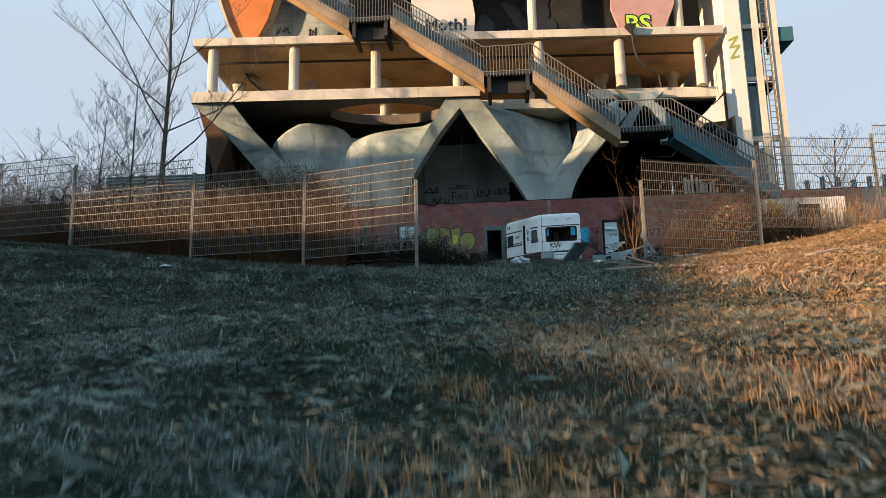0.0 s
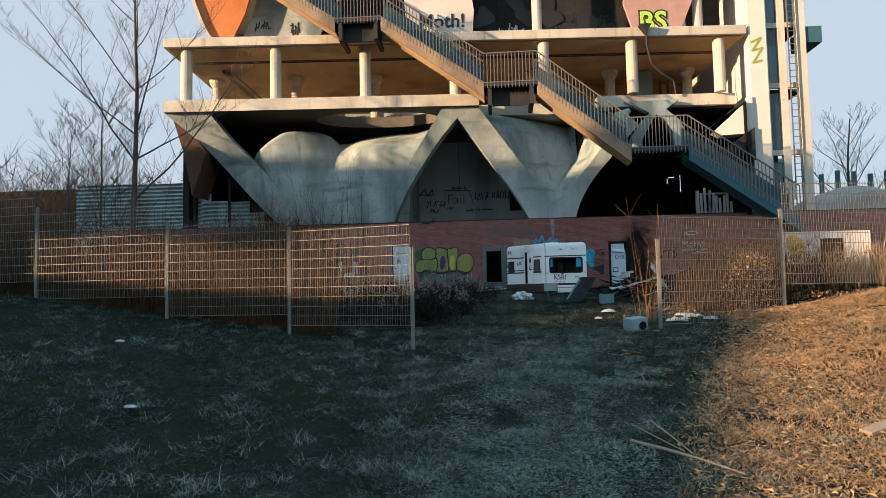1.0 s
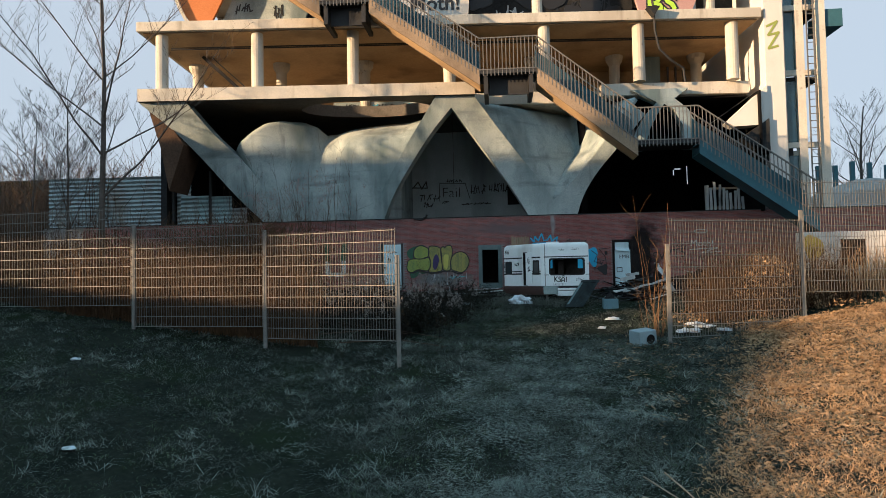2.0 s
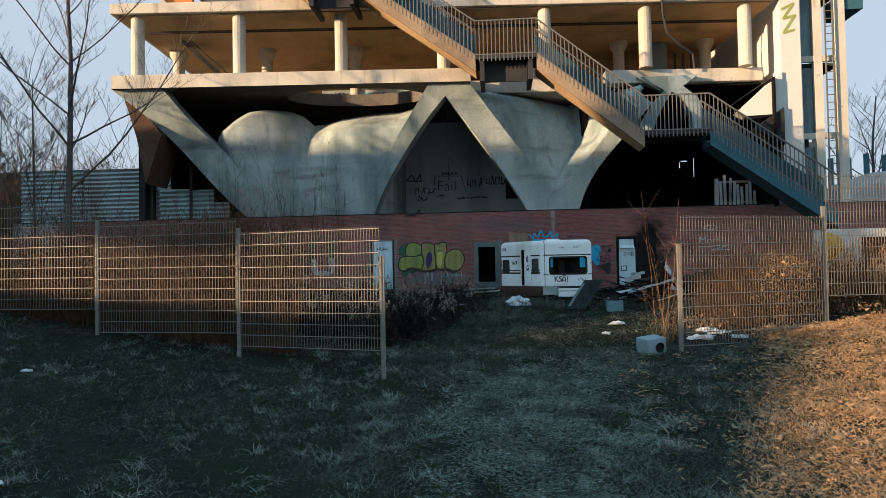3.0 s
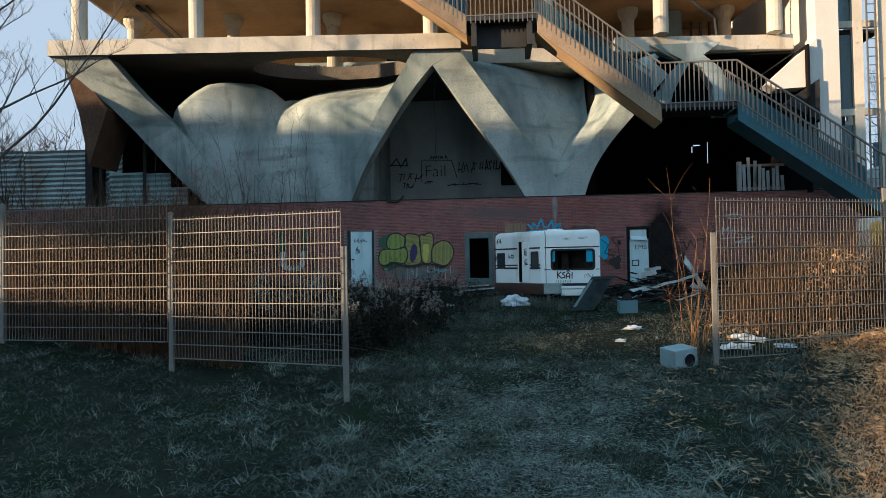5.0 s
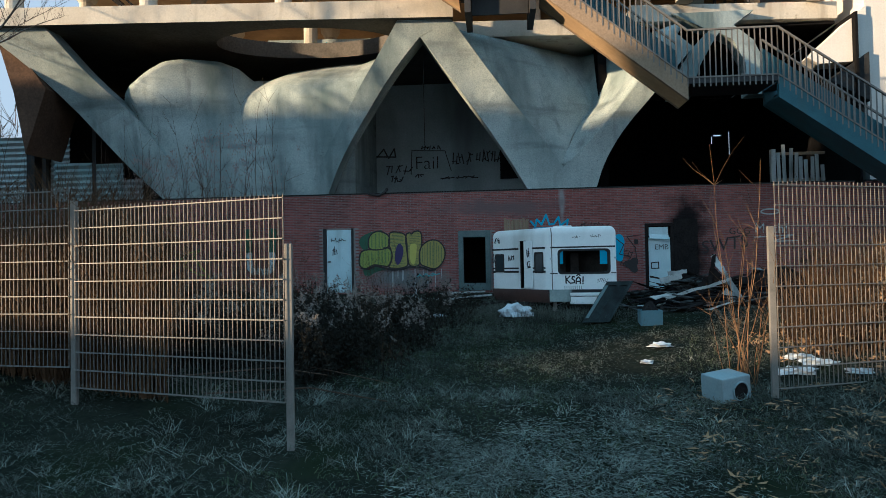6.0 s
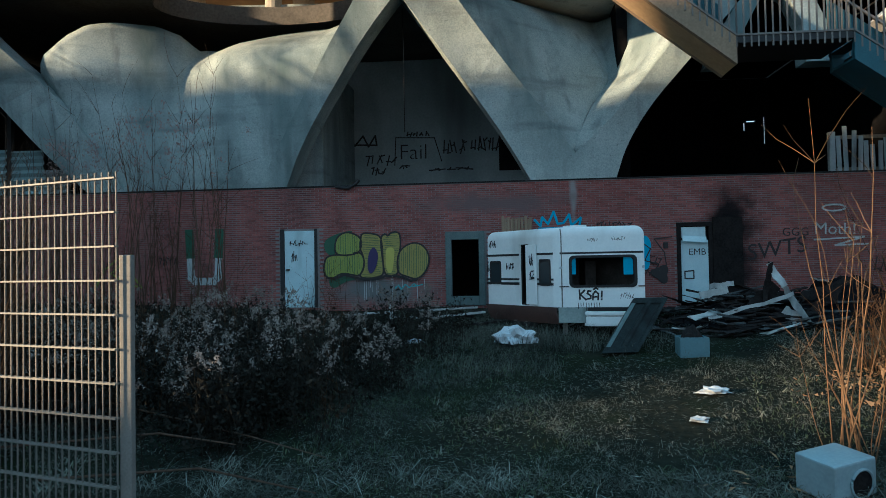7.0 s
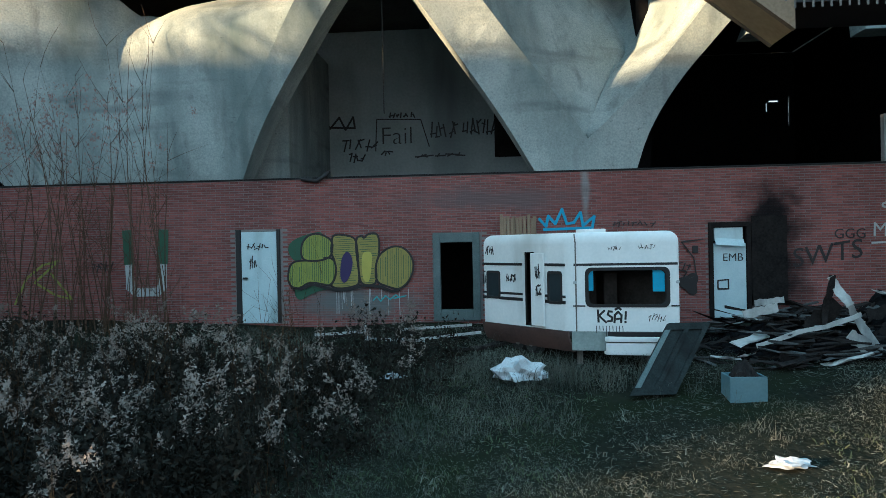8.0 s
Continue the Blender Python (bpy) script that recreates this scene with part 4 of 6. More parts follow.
def build_caravan():
    c = thing("caravan", "abandoned dirty white touring caravan with a smashed front window", "caravan", at=(4.0, 34, 0.05))
    Wd, L, zt, zs = 2.08, 4.0, 2.34, 0.58
    M = Matrix(((1.94 / Wd, -1.58 / L, 0, 3.7), (-0.22 / Wd, 1.72 / L, 0, 33.24), (0, 0, 1, 0.02), (0, 0, 0, 1)))

    def add(name, bm, mat, label="", parent=None, smooth=False):
        bmesh.ops.transform(bm, matrix=M, verts=bm.verts)
        bmesh.ops.recalc_face_normals(bm, faces=bm.faces)
        return part(name, bm, mat, parent or c, label, smooth)

    r = 0.19
    fw = wall_with_holes(r, Wd - r, zs, zt - r, [(0.34, 1.8, 1.04, 1.68)], 0, 0.05)
    add("front_wall", fw, CARAVAN_WHITE)
    side = wall_with_holes(r, L - r, zs, zt - r, [(0.28, 0.8, 1.08, 1.62), (1.42, 1.96, 0.6, 2.0), (3.05, 3.65, 1.1, 1.6)], 0, 0.05)
    bmesh.ops.transform(side, matrix=Matrix(((0, 1, 0, 0), (1, 0, 0, 0), (0, 0, 1, 0), (0, 0, 0, 1))), verts=side.verts)
    left = add("side_wall", side, CARAVAN_WHITE)
    side = wall_with_holes(r, L - r, zs, zt - r, [(0.5, 1.6, 1.1, 1.7), (2.4, 3.4, 1.1, 1.7)], 0, 0.05)
    bmesh.ops.transform(side, matrix=Matrix(((0, -1, 0, Wd), (1, 0, 0, 0), (0, 0, 1, 0), (0, 0, 0, 1))), verts=side.verts)
    add("side_wall", side, CARAVAN_WHITE)
    add("rear_wall", wall_with_holes(r, Wd - r, zs, zt - r, [(0.4, 1.7, 1.2, 1.6)], L - 0.05, L), CARAVAN_WHITE)
    # rounded corners and roof
    bm = B()
    for cx, cy, a0 in ((r, r, 180), (Wd - r, r, 270), (Wd - r, L - r, 0), (r, L - r, 90)):
        ring = [(cx + r * math.cos(radians(a0 + 90 * k / 6)), cy + r * math.sin(radians(a0 + 90 * k / 6))) for k in range(7)]
        for p, q in zip(ring, ring[1:]):
            bm.faces.new([bm.verts.new(v) for v in ((p[0], p[1], zs), (q[0], q[1], zs), (q[0], q[1], zt - r), (p[0], p[1], zt - r))])
        bmesh.ops.remove_doubles(bm, verts=bm.verts, dist=0.001)
        add("corner_panel", bm, CARAVAN_WHITE, smooth=True)
        bm = B()
    bm = B()
    rings = []
    for k in range(7):
        a = radians(90 * k / 6)
        ins, z = r * (1 - math.cos(a)), zt - r + r * math.sin(a)
        ring = []
        for cx, cy, a0 in ((r, r, 180), (Wd - r, r, 270), (Wd - r, L - r, 0), (r, L - r, 90)):
            for q in range(7):
                b = radians(a0 + 90 * q / 6)
                ring.append(bm.verts.new((cx + (r - ins) * math.cos(b), cy + (r - ins) * math.sin(b), z)))
        rings.append(ring)
    for r0, r1 in zip(rings, rings[1:]):
        for i in range(len(r0)):
            bm.faces.new((r0[i], r0[(i + 1) % len(r0)], r1[(i + 1) % len(r0)], r1[i]))
    bm.faces.new(rings[-1])
    bmesh.ops.remove_doubles(bm, verts=bm.verts, dist=0.0005)
    add("roof", bm, CARAVAN_WHITE, smooth=True)
    add("floor_pan", box(B(), 0.05, Wd - 0.05, 0.05, L - 0.05, zs - 0.08, zs), BLACK)
    add("front_skirt", box(B(), 0.07, 0.72, 0.01, 0.055, 0.24, zs - 0.003, 0.01), FRONT_SKIRT, "dull grey-green front panel with scratches")
    skirt = sheet(B(), lambda u, v: (0.03 + 0.12 * (1 - v) ** 2 + 0.012 * noise.noise((u * 9, v * 2, 3)), 0.06 + (L - 0.1) * u, 0.22 + (zs - 0.225) * v + 0.03 * (1 - v) * noise.noise((u * 7, 1, 5))), 40, 6, 0.03)
    add("skirt", skirt, CARAVAN_BROWN, "brown side skirt")
    locker = box(box(B(), 0.68, 1.96, -0.12, 0.1, 0.17, 0.38, 0.03), 0.66, 2.0, -0.16, 0.1, 0.4, 0.49, 0.03)
    add("gas_locker", locker, CARAVAN_WHITE, "dented white front locker")
    # black block stands in for the shaded gap above the locker
    add("locker_gap", box(B(), 0.8, 1.75, -0.1, 0.04, 0.495, 0.575, 0.01), RUBBER)
    # trims
    for z, h in ((1.745, 0.03), (1.775, 0.012)):
        add("trim", box(B(), 0.1, Wd - 0.1, -0.012, 0.0, z, z + h), P_BLACK)
    for x0, x1 in ((0.08, 0.3), (1.86, 2.0)):
        add("trim", box(B(), x0, x1, -0.012, 0.0, 1.02, 1.045), P_BLACK)
    for z, h in ((1.74, 0.05), (1.17, 0.045), (1.06, 0.06)):
        for y0, y1 in ((0.12, 0.28), (0.8, 1.42), (1.96, 3.05), (3.65, L - 0.1)) if z < 1.5 else ((0.12, 1.42), (1.96, L - 0.1)):
            add("side_stripe", box(B(), -0.012, 0.0, y0, y1, z, z + h), P_BLACK)
    add("corner_trim", tube(B(), [(0.135, -0.006, zs), (0.135, -0.006, zt - r), (0.135, 0.03, zt - 0.03)], 0.012, 6), STEEL)
    # windows
    w = add("front_window", ring_rect(0.34, 1.8, 1.04, 1.68, 0.1, 0.055, -0.025, 0.04), RUBBER, "black rubber frame of a smashed window")
    for y0, y1 in ((0.28, 0.8), (3.05, 3.65)):
        s = add("side_window", ring_rect(y0, y1, 1.08 if y0 < 1 else 1.1, 1.62 if y0 < 1 else 1.6, 0.07, 0.05, -0.022, 0.03, True), RUBBER)
        add("pane", box(B(), 0.0, 0.01, y0 + 0.005, y1 - 0.005, 1.105, 1.595), DARKPANE, parent=s)
    # blue plates stand in for painted windows seen through the caravan
    for x0, x1, z0 in ((0.35, 0.5, 1.3), (1.58, 1.79, 1.28)):
        add("blue_window_patch", box(B(), x0, x1, 0.07, 0.09, z0, 1.66, 0.01), P_BLUE, "blue patch standing for a painted window behind")
    # open door
    dr = add("door", box(B(), -0.09, -0.05, 0.86, 1.4, 0.62, 1.98, 0.015), CARAVAN_WHITE, "open white caravan door")
    add("door_handle", box(B(), -0.13, -0.092, 0.92, 1.0, 1.2, 1.25), P_BLACK, parent=dr)
    # inside
    add("bench", box(B(), 0.15, 0.65, 0.5, 1.3, zs, 1.05, 0.02), NEAR_BLACK)
    add("wardrobe", box(B(), 1.0, 1.3, 1.6, 2.4, zs, 2.2, 0.02), NEAR_BLACK)
    add("curtain", box(B(), 1.25, 1.5, 1.2, 1.25, zs, 1.6, 0.02), NEAR_BLACK)
    add("inner_roof", box(B(), 0.06, Wd - 0.06, 0.06, L - 0.06, zt - 0.16, zt - 0.14), NEAR_BLACK)
    # near-black linings added so the inside reads as shaded
    for x in (0.07, Wd - 0.1):
        add("side_lining", wall_lining(x, L, zs, zt), NEAR_BLACK)
    add("rear_lining", box(B(), 0.06, Wd - 0.06, L - 0.5, L - 0.45, zs, zt - 0.2), NEAR_BLACK)
    # writing on the front
    for pts in (((0.53, 0.96), (0.54, 0.75)), ((0.65, 0.95), (0.55, 0.86), (0.68, 0.74)), ((0.79, 0.93), (0.73, 0.94), (0.71, 0.88), (0.79, 0.83), (0.78, 0.77), (0.7, 0.76)), ((0.83, 0.74), (0.84, 0.87), (0.9, 0.93), (0.96, 0.87), (0.95, 0.74)), ((0.84, 0.8), (0.95, 0.81)), ((0.85, 0.97), (0.91, 1.0), (0.95, 0.97)), ((1.04, 0.93), (1.03, 0.8)), ((1.03, 0.76), (1.03, 0.74))):
        add("letter_stroke", stroke(B(), list(pts), 0.036, -0.014), P_BLACK)
    for y0, z0, w_, h, n in ((1.15, 1.5, 0.2, 0.3, 4), (1.15, 1.15, 0.2, 0.25, 3), (3.9, 1.3, 0.2, 0.35, 4)):
        bm = scribble(RNG, 0, 0, w_, h, n, 0.025, 0)
        bmesh.ops.transform(bm, matrix=Matrix(((0, 1, 0, -0.105 if y0 < 2 else -0.012), (-1, 0, 0, y0), (0, 0, 1, z0), (0, 0, 0, 1))), verts=bm.verts)
        add("tag", bm, P_BLACK)
    bm = B()
    for i in range(9):
        x = 0.5 + 0.06 * i
        stroke(bm, [(x, 0.68), (x + 0.005, 0.68 - RNG.uniform(0.04, 0.2))], 0.01, -0.01 - 0.0002 * i)
    add("paint_runs", bm, P_BLACK)
    for x, z, w_, h in ((1.3, 2.02, 0.3, 0.1), (0.75, 2.0, 0.22, 0.09), (1.45, 0.75, 0.3, 0.16)):
        add("tag", scribble(RNG, x, z, w_, h, 6, 0.008, -0.008), NEAR_BLACK)
    bm = scribble(RNG, 0, 0, 0.5, 0.16, 6, 0.03, 0)
    bmesh.ops.transform(bm, matrix=Matrix(((0, 1, 0, -0.012), (-1, 0, 0, 2.7), (0, 0, 1, 1.42), (0, 0, 0, 1))), verts=bm.verts)
    add("tag", bm, P_BLACK)
    bm = scribble(RNG, 0, 0, 0.5, 0.18, 5, 0.03, 0)
    bmesh.ops.transform(bm, matrix=Matrix(((0, 1, 0, -0.012), (-1, 0, 0, 3.75), (0, 0, 1, 1.95), (0, 0, 0, 1))), verts=bm.verts)
    add("tag", bm, P_BLACK)
    for y in (1.9, 2.5):
        wh = add("wheel", tube(B(), [(0.12, y, 0.36), (0.3, y, 0.36)], [0.3, 0.3], 20), RUBBER)
        add("rim", tube(B(), [(0.108, y, 0.36), (0.13, y, 0.36)], [0.16, 0.18], 16), STEEL, parent=wh)
    for x in (0.4, 1.7):
        add("support_leg", box(B(), x - 0.04, x + 0.04, 0.4, 0.48, -0.1, zs - 0.08), STEEL)
    for x in (0.11, Wd - 0.11):
        add("marker_lamp", tube(B(), [(x, -0.01, 1.45), (x, -0.035, 1.45)], 0.03, 10), P_WHITE)
    add("roof_vent", box(B(), 1.1, 1.5, 1.6, 2.0, zt, zt + 0.07, 0.02), CARAVAN_WHITE)


build_caravan()

# planks leaning on the wall behind the caravan
crate = thing("plank_crate", "stack of weathered planks leaning on the brick wall", "planks", at=(2.95, 35.7, 0.4))
for i in range(11):
    x = 2.56 + i * 0.074
    part("plank", box(B(), -0.034, 0.034, 0, 0.025, 0, 2.38 + RNG.uniform(-0.06, 0.06), 0.003, m=pose(x, 35.72, 0.4, -3, RNG.uniform(-0.6, 0.6), 0)), WOOD, crate)

# ---------------------------------------------------------------- building details
# upper storey
part("orange_wall", prism(B(), [(-13.4, 16.99), (-13.0, 15.4), (-12.5, 14.0), (-11.9, 13.0), (-11.6, 12.745), (-11.0, 12.745), (-10.3, 14.2), (-9.8, 16.0), (-9.5, 16.99)], 34.6, 34.75), ORANGE, pavilion, "curved orange rendered wall")
bm = B()
for t in range(14):
    z0, z1 = 12.74 + t * 0.32, 12.74 + (t + 1) * 0.32
    xa = -11.75 - 1.75 * (t / 14) ** 0.7
    xb = -11.75 - 1.75 * ((t + 1) / 14) ** 0.7
    bar(bm, (xa, 34.5, z0), (xb, 34.5, z1), 0.14, 0.16, up=(0, 1, 0))
part("curved_rim", bm, CREAM, pavilion)
part("upper_wall", prism(B(), [(-10.9, 12.745), (-10.2, 14.2), (-9.4, 16.99), (-5.6, 16.99), (-6.3, 14.6), (-6.9, 12.745)], 35.3, 35.45), CONCRETE, pavilion, "grey wall with black tags")
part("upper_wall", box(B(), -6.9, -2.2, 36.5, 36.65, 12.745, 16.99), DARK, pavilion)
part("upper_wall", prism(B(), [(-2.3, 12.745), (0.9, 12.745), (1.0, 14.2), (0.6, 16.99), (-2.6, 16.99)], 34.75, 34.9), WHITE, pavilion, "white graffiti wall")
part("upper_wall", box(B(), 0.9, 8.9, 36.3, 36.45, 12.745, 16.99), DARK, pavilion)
part("upper_wall", prism(B(), [(8.75, 12.745), (11.0, 12.745), (11.7, 14.4), (11.5, 16.99), (8.5, 16.99), (8.3, 14.2)], 34.45, 34.6), material("pink_painted_wall", (0.34, 0.2, 0.18), (0.45, 0.3, 0.27), scale=1.2, fine=20, bump=0.15), pavilion, "pink painted wall panel")
part("upper_wall", box(B(), 11.9, 13.6, 36.0, 36.15, 12.745, 16.99), DARK, pavilion)
for x in (4.1, 12.0):
    part("upper_column", tube(B(), [(x, 34.8, 12.74), (x, 34.8, 17.0)], 0.24, 14), CREAM, pavilion)
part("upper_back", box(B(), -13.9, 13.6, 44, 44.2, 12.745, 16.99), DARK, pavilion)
words("Moth!", 0.95, -1.75, 34.73, 13.35, P_BLACK, thing_of=pavilion, label="large black sprayed word", bold=0.02)
words("BS", 1.35, 9.0, 34.43, 12.82, P_BLACK, thing_of=pavilion, label="black letter outline", bold=0.1)
words("BS", 1.35, 9.0, 34.42, 12.82, flat("acid_green_spray", (0.4, 0.62, 0.03), 0.6), thing_of=pavilion, label="acid green sprayed letters", bold=0.03)
for x, z, w, h, n, y in ((-10.0, 13.6, 0.8, 0.5, 6, 35.28), (-8.2, 13.3, 0.5, 0.8, 5, 35.28), (2.4, 13.2, 1.2, 0.9, 8, 36.28), (5.0, 13.1, 1.6, 1.2, 9, 36.28), (7.0, 13.6, 1.0, 0.9, 6, 36.28), (-5.4, 13.2, 1.4, 0.6, 8, 36.48)):
    part("tag", scribble(RNG, x, z, w, h, n, 0.06, y), P_BLACK if n != 8 else P_WHITE, pavilion)
bm = B()
for i in range(14):
    x, z = RNG.uniform(1.2, 8.0), RNG.uniform(13.0, 15.6)
    part("paint_blot", prism(B(), oval(x, z, RNG.uniform(0.2, 0.6), RNG.uniform(0.3, 0.8), RNG.uniform(0, 3), n=16, wob=0.15), 36.26 - 0.001 * i, 36.295), P_BLACK, pavilion)
# a thin rail and pipe along the slabs
bm = B()
for z in (12.0, 11.93):
    tube(bm, [(-13, 35.2, z), (13.2, 35.4, z + 0.04)], 0.03, 6)
part("ceiling_pipe", bm, BLACK, pavilion)
part("hanging_cable", tube(B(), [(9.05, 33.72, 13.2), (9.1, 33.7, 12.5), (9.15, 33.8, 11.8), (9.35, 33.9, 11.0), (9.9, 34.0, 10.5), (10.5, 34.2, 10.2), (10.6, 34.3, 9.6)], 0.05, 6), BLACK, pavilion, "hanging torn cable")
part("spout", prism(B(), [(8.75, 12.75), (9.3, 12.75), (9.05, 12.35)], 33.4, 33.8), DARK, pavilion)
# inner stair truss and walls on the first floor
bm = B()
for y in (37.0, 38.0):
    bar(bm, (-12.2, y, 12.2), (-9.4, y, 9.6), 0.06, 0.16)
    bar(bm, (-11.8, y, 12.2), (-9.0, y, 9.6), 0.04, 0.05)
for i in range(14):
    x, z = -12.1 + 2.7 * i / 13, 12.1 - 2.5 * i / 13
    box(bm, x - 0.1, x + 0.1, 37.0, 38.0, z - 0.02, z + 0.02)
part("inner_stair", bm, DARK, pavilion, "rusty inner stair under the soffit")
part("core_wall", box(B(), -2.5, 5.5, 44.5, 44.8, 9.59, 12.2), DARK, pavilion)
part("core_wall", box(B(), 5.5, 13.4, 41.0, 41.3, 9.59, 12.2), BOUNCE_WARM, pavilion)
part("core_wall", box(B(), 9.9, 10.9, 38.6, 38.9, 9.59, 12.2), CONCRETE, pavilion, "graffiti covered pier")
part("parapet", box(B(), -10.5, -1.5, 46.5, 46.8, 9.59, 10.1), DARK, pavilion)
bm = B()
for x in (11.2, 11.6, 12.0):
    box(bm, x, x + 0.08, 38.4, 38.5, 9.59, 11.6)
part("inner_railing", bm, BLACK, pavilion)
part("tag", scribble(RNG, 10.0, 9.7, 0.7, 0.6, 6, 0.05, 38.58), P_BLACK, pavilion)
part("tag", stroke(B(), [(14.05, 11.9), (14.5, 12.1), (14.1, 11.5), (14.55, 11.6), (14.1, 10.9), (14.5, 11.0)], 0.1, 35.985), P_GREEN, pavilion, "lime green spray strokes on the white end wall")
# parapet behind the round opening
part("ring_parapet", box(B(), -6.0, -1.6, 38.5, 38.7, 9.661, 10.15, 0.02), CONCRETE, pavilion, "graffiti covered parapet behind the round opening")
for i in range(9):
    x = -5.9 + 0.46 * i
    part("tag", scribble(RNG, x, 9.74, 0.36, 0.3, 4, 0.05, 38.48), P_BLACK if i % 4 else P_BLUE, pavilion)
# graffiti on the undercroft's back wall, cable in the arch
for x, z, w, h, n in ((-2.3, 5.2, 1.1, 0.45, 6), (0.5, 5.5, 0.9, 0.6, 6), (1.5, 5.6, 1.0, 0.55, 8), (-0.8, 6.2, 0.9, 0.2, 8), (-2.1, 4.85, 0.5, 0.3, 4), (-1.1, 5.05, 0.4, 0.2, 3), (0.0, 4.95, 1.6, 0.12, 5)):
    part("tag", scribble(RNG, x, z, w, h, n, 0.045, 41.97), P_BLACK, pavilion)
part("tag", stroke(B(), [(-3.2, 5.9), (-2.9, 6.3), (-2.7, 5.95), (-2.4, 6.3), (-2.2, 5.9), (-1.95, 6.3), (-1.9, 5.95), (-3.1, 6.0)], 0.06, 41.97), P_BLACK, pavilion)
words("Fail", 0.8, -1.1, 41.965, 5.4, P_BLACK, name="letters", label="black sprayed letters", bold=-0.012, thing_of=pavilion)
part("tag", stroke(B(), [(-1.25, 5.2), (-1.2, 6.2), (0.2, 6.15), (0.45, 5.3)], 0.035, 41.972), P_BLACK, pavilion)
# thin black plate stands in for the unlit hole
part("hole", box(B(), 2.5, 3.45, 41.93, 41.97, 4.9, 6.4), SOOT_AND_HOLES, pavilion)
part("cable", tube(B(), [(-0.05, 36.3, 8.6), (-0.03, 36.2, 5.2)], 0.012, 5), BLACK, pavilion)
part("step_wall", box(B(), -3.9, -2.72, 37.7, 41.99, 3.66, 8.0), CONCRETE, pavilion)
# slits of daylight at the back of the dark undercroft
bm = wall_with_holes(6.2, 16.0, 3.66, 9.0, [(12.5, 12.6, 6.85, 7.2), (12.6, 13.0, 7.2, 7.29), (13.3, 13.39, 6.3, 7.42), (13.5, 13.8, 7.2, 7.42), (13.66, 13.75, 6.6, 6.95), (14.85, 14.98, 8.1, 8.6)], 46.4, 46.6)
part("cave_back", bm, CAVE_SHADE, pavilion)
# wooden slat screen under the stair
screen = thing("slat_screen", "broken pale wooden slat screen under the stair", "screen", at=(13, 37.8, 3.66))
for i in range(13):
    x = 11.98 + i * 0.18
    part("slat", box(B(), -0.06, 0.06, 0, 0.02, 0, RNG.uniform(1.2, 1.75) - 0.05 * i, 0.003, m=pose(x, 37.8, 3.7, 0, RNG.uniform(-2, 2), 0)), PALE, screen)
part("rail", box(B(), 11.85, 14.3, 37.82, 37.86, 4.0, 4.1), WOOD, screen)
part("rail", box(B(), 11.85, 14.3, 37.82, 37.86, 4.9, 5.0), WOOD, screen)
part("screen_post", box(B(), 11.7, 11.85, 37.75, 37.9, 3.66, 5.1), PALE, screen)
# parapet mass under the right-hand slab
part("buttress", prism(B(), [(13.94, 9.25), (13.0, 8.4), (12.15, 7.65), (12.5, 7.45), (13.94, 7.5)], 35.9, 36.6), WHITE, pavilion)
part("buttress", prism(B(), [(13.94, 7.75), (12.75, 6.9), (13.94, 6.2)], 35.8, 36.5), DARK, pavilion)

# the upper floors stand turned a little over the plinth
TURN = Matrix.Translation((-14, 33.8, 0)) @ Matrix.Rotation(math.atan(0.075), 4, "Z") @ Matrix.Translation((14, -33.8, 0))
for ob in pavilion.children:
    if ob.type == "MESH" and min(v.co.z for v in ob.data.vertices) > 9.05 and ob.name.split(".")[0] not in ("end_wall", "apex"):
        if max(v.co.x for v in ob.data.vertices) < 13.95:
            ob.data.transform(TURN)

# ---------------------------------------------------------------- corrugated sheets on the plinth
TIN = material("weathered_zinc_sheet", (0.24, 0.28, 0.28), (0.38, 0.42, 0.42), rough=0.55, scale=1.5, fine=20, bump=0.1, metal=0.3, stain=(0.2, 0.15, 0.11))
RUSTY = material("pale_blue_zinc_sheet", (0.22, 0.32, 0.34), (0.34, 0.45, 0.46), rough=0.55, scale=1.5, fine=20, bump=0.1, metal=0.2, stain=(0.17, 0.17, 0.15))


def corrugated(x0, x1, y, z0, z1, mat, label):
    bm = B()
    n = int((z1 - z0) / 0.05)
    sheet(bm, lambda u, v: (x0 + (x1 - x0) * u, y + 0.035 * math.sin(2 * math.pi * v * n / 4), z0 + (z1 - z0) * v), 2, n, 0.006)
    return single("corrugated_sheet", bm, mat, label, "metal sheet", "corrugated sheets")


corrugated(-20.4, -17.3, 37.0, 3.7, 6.3, TIN, "weathered grey corrugated metal sheet")
corrugated(-17.28, -13.9, 37.03, 3.7, 6.27, TIN, "weathered grey corrugated metal sheet")
corrugated(-13.74, -13.02, 37.0, 3.7, 6.18, TIN, "narrow grey corrugated metal sheet")
corrugated(-13.42, -12.02, 36.75, 3.72, 5.22, RUSTY, "pale blue corrugated metal sheet")
corrugated(-11.86, -10.85, 36.75, 3.72, 5.16, RUSTY, "pale blue corrugated metal sheet")
corrugated(-10.83, -10.1, 36.7, 3.72, 4.57, TIN, "short grey corrugated metal sheet")
for x, z in ((-13.82, 6.5), (-11.94, 6.4)):
    single("screen_post", box(B(), x - 0.07, x + 0.07, 36.75, 36.9, 3.7, z, 0.01), BLACK, "dark steel post between metal sheets", "post", "sheet posts")

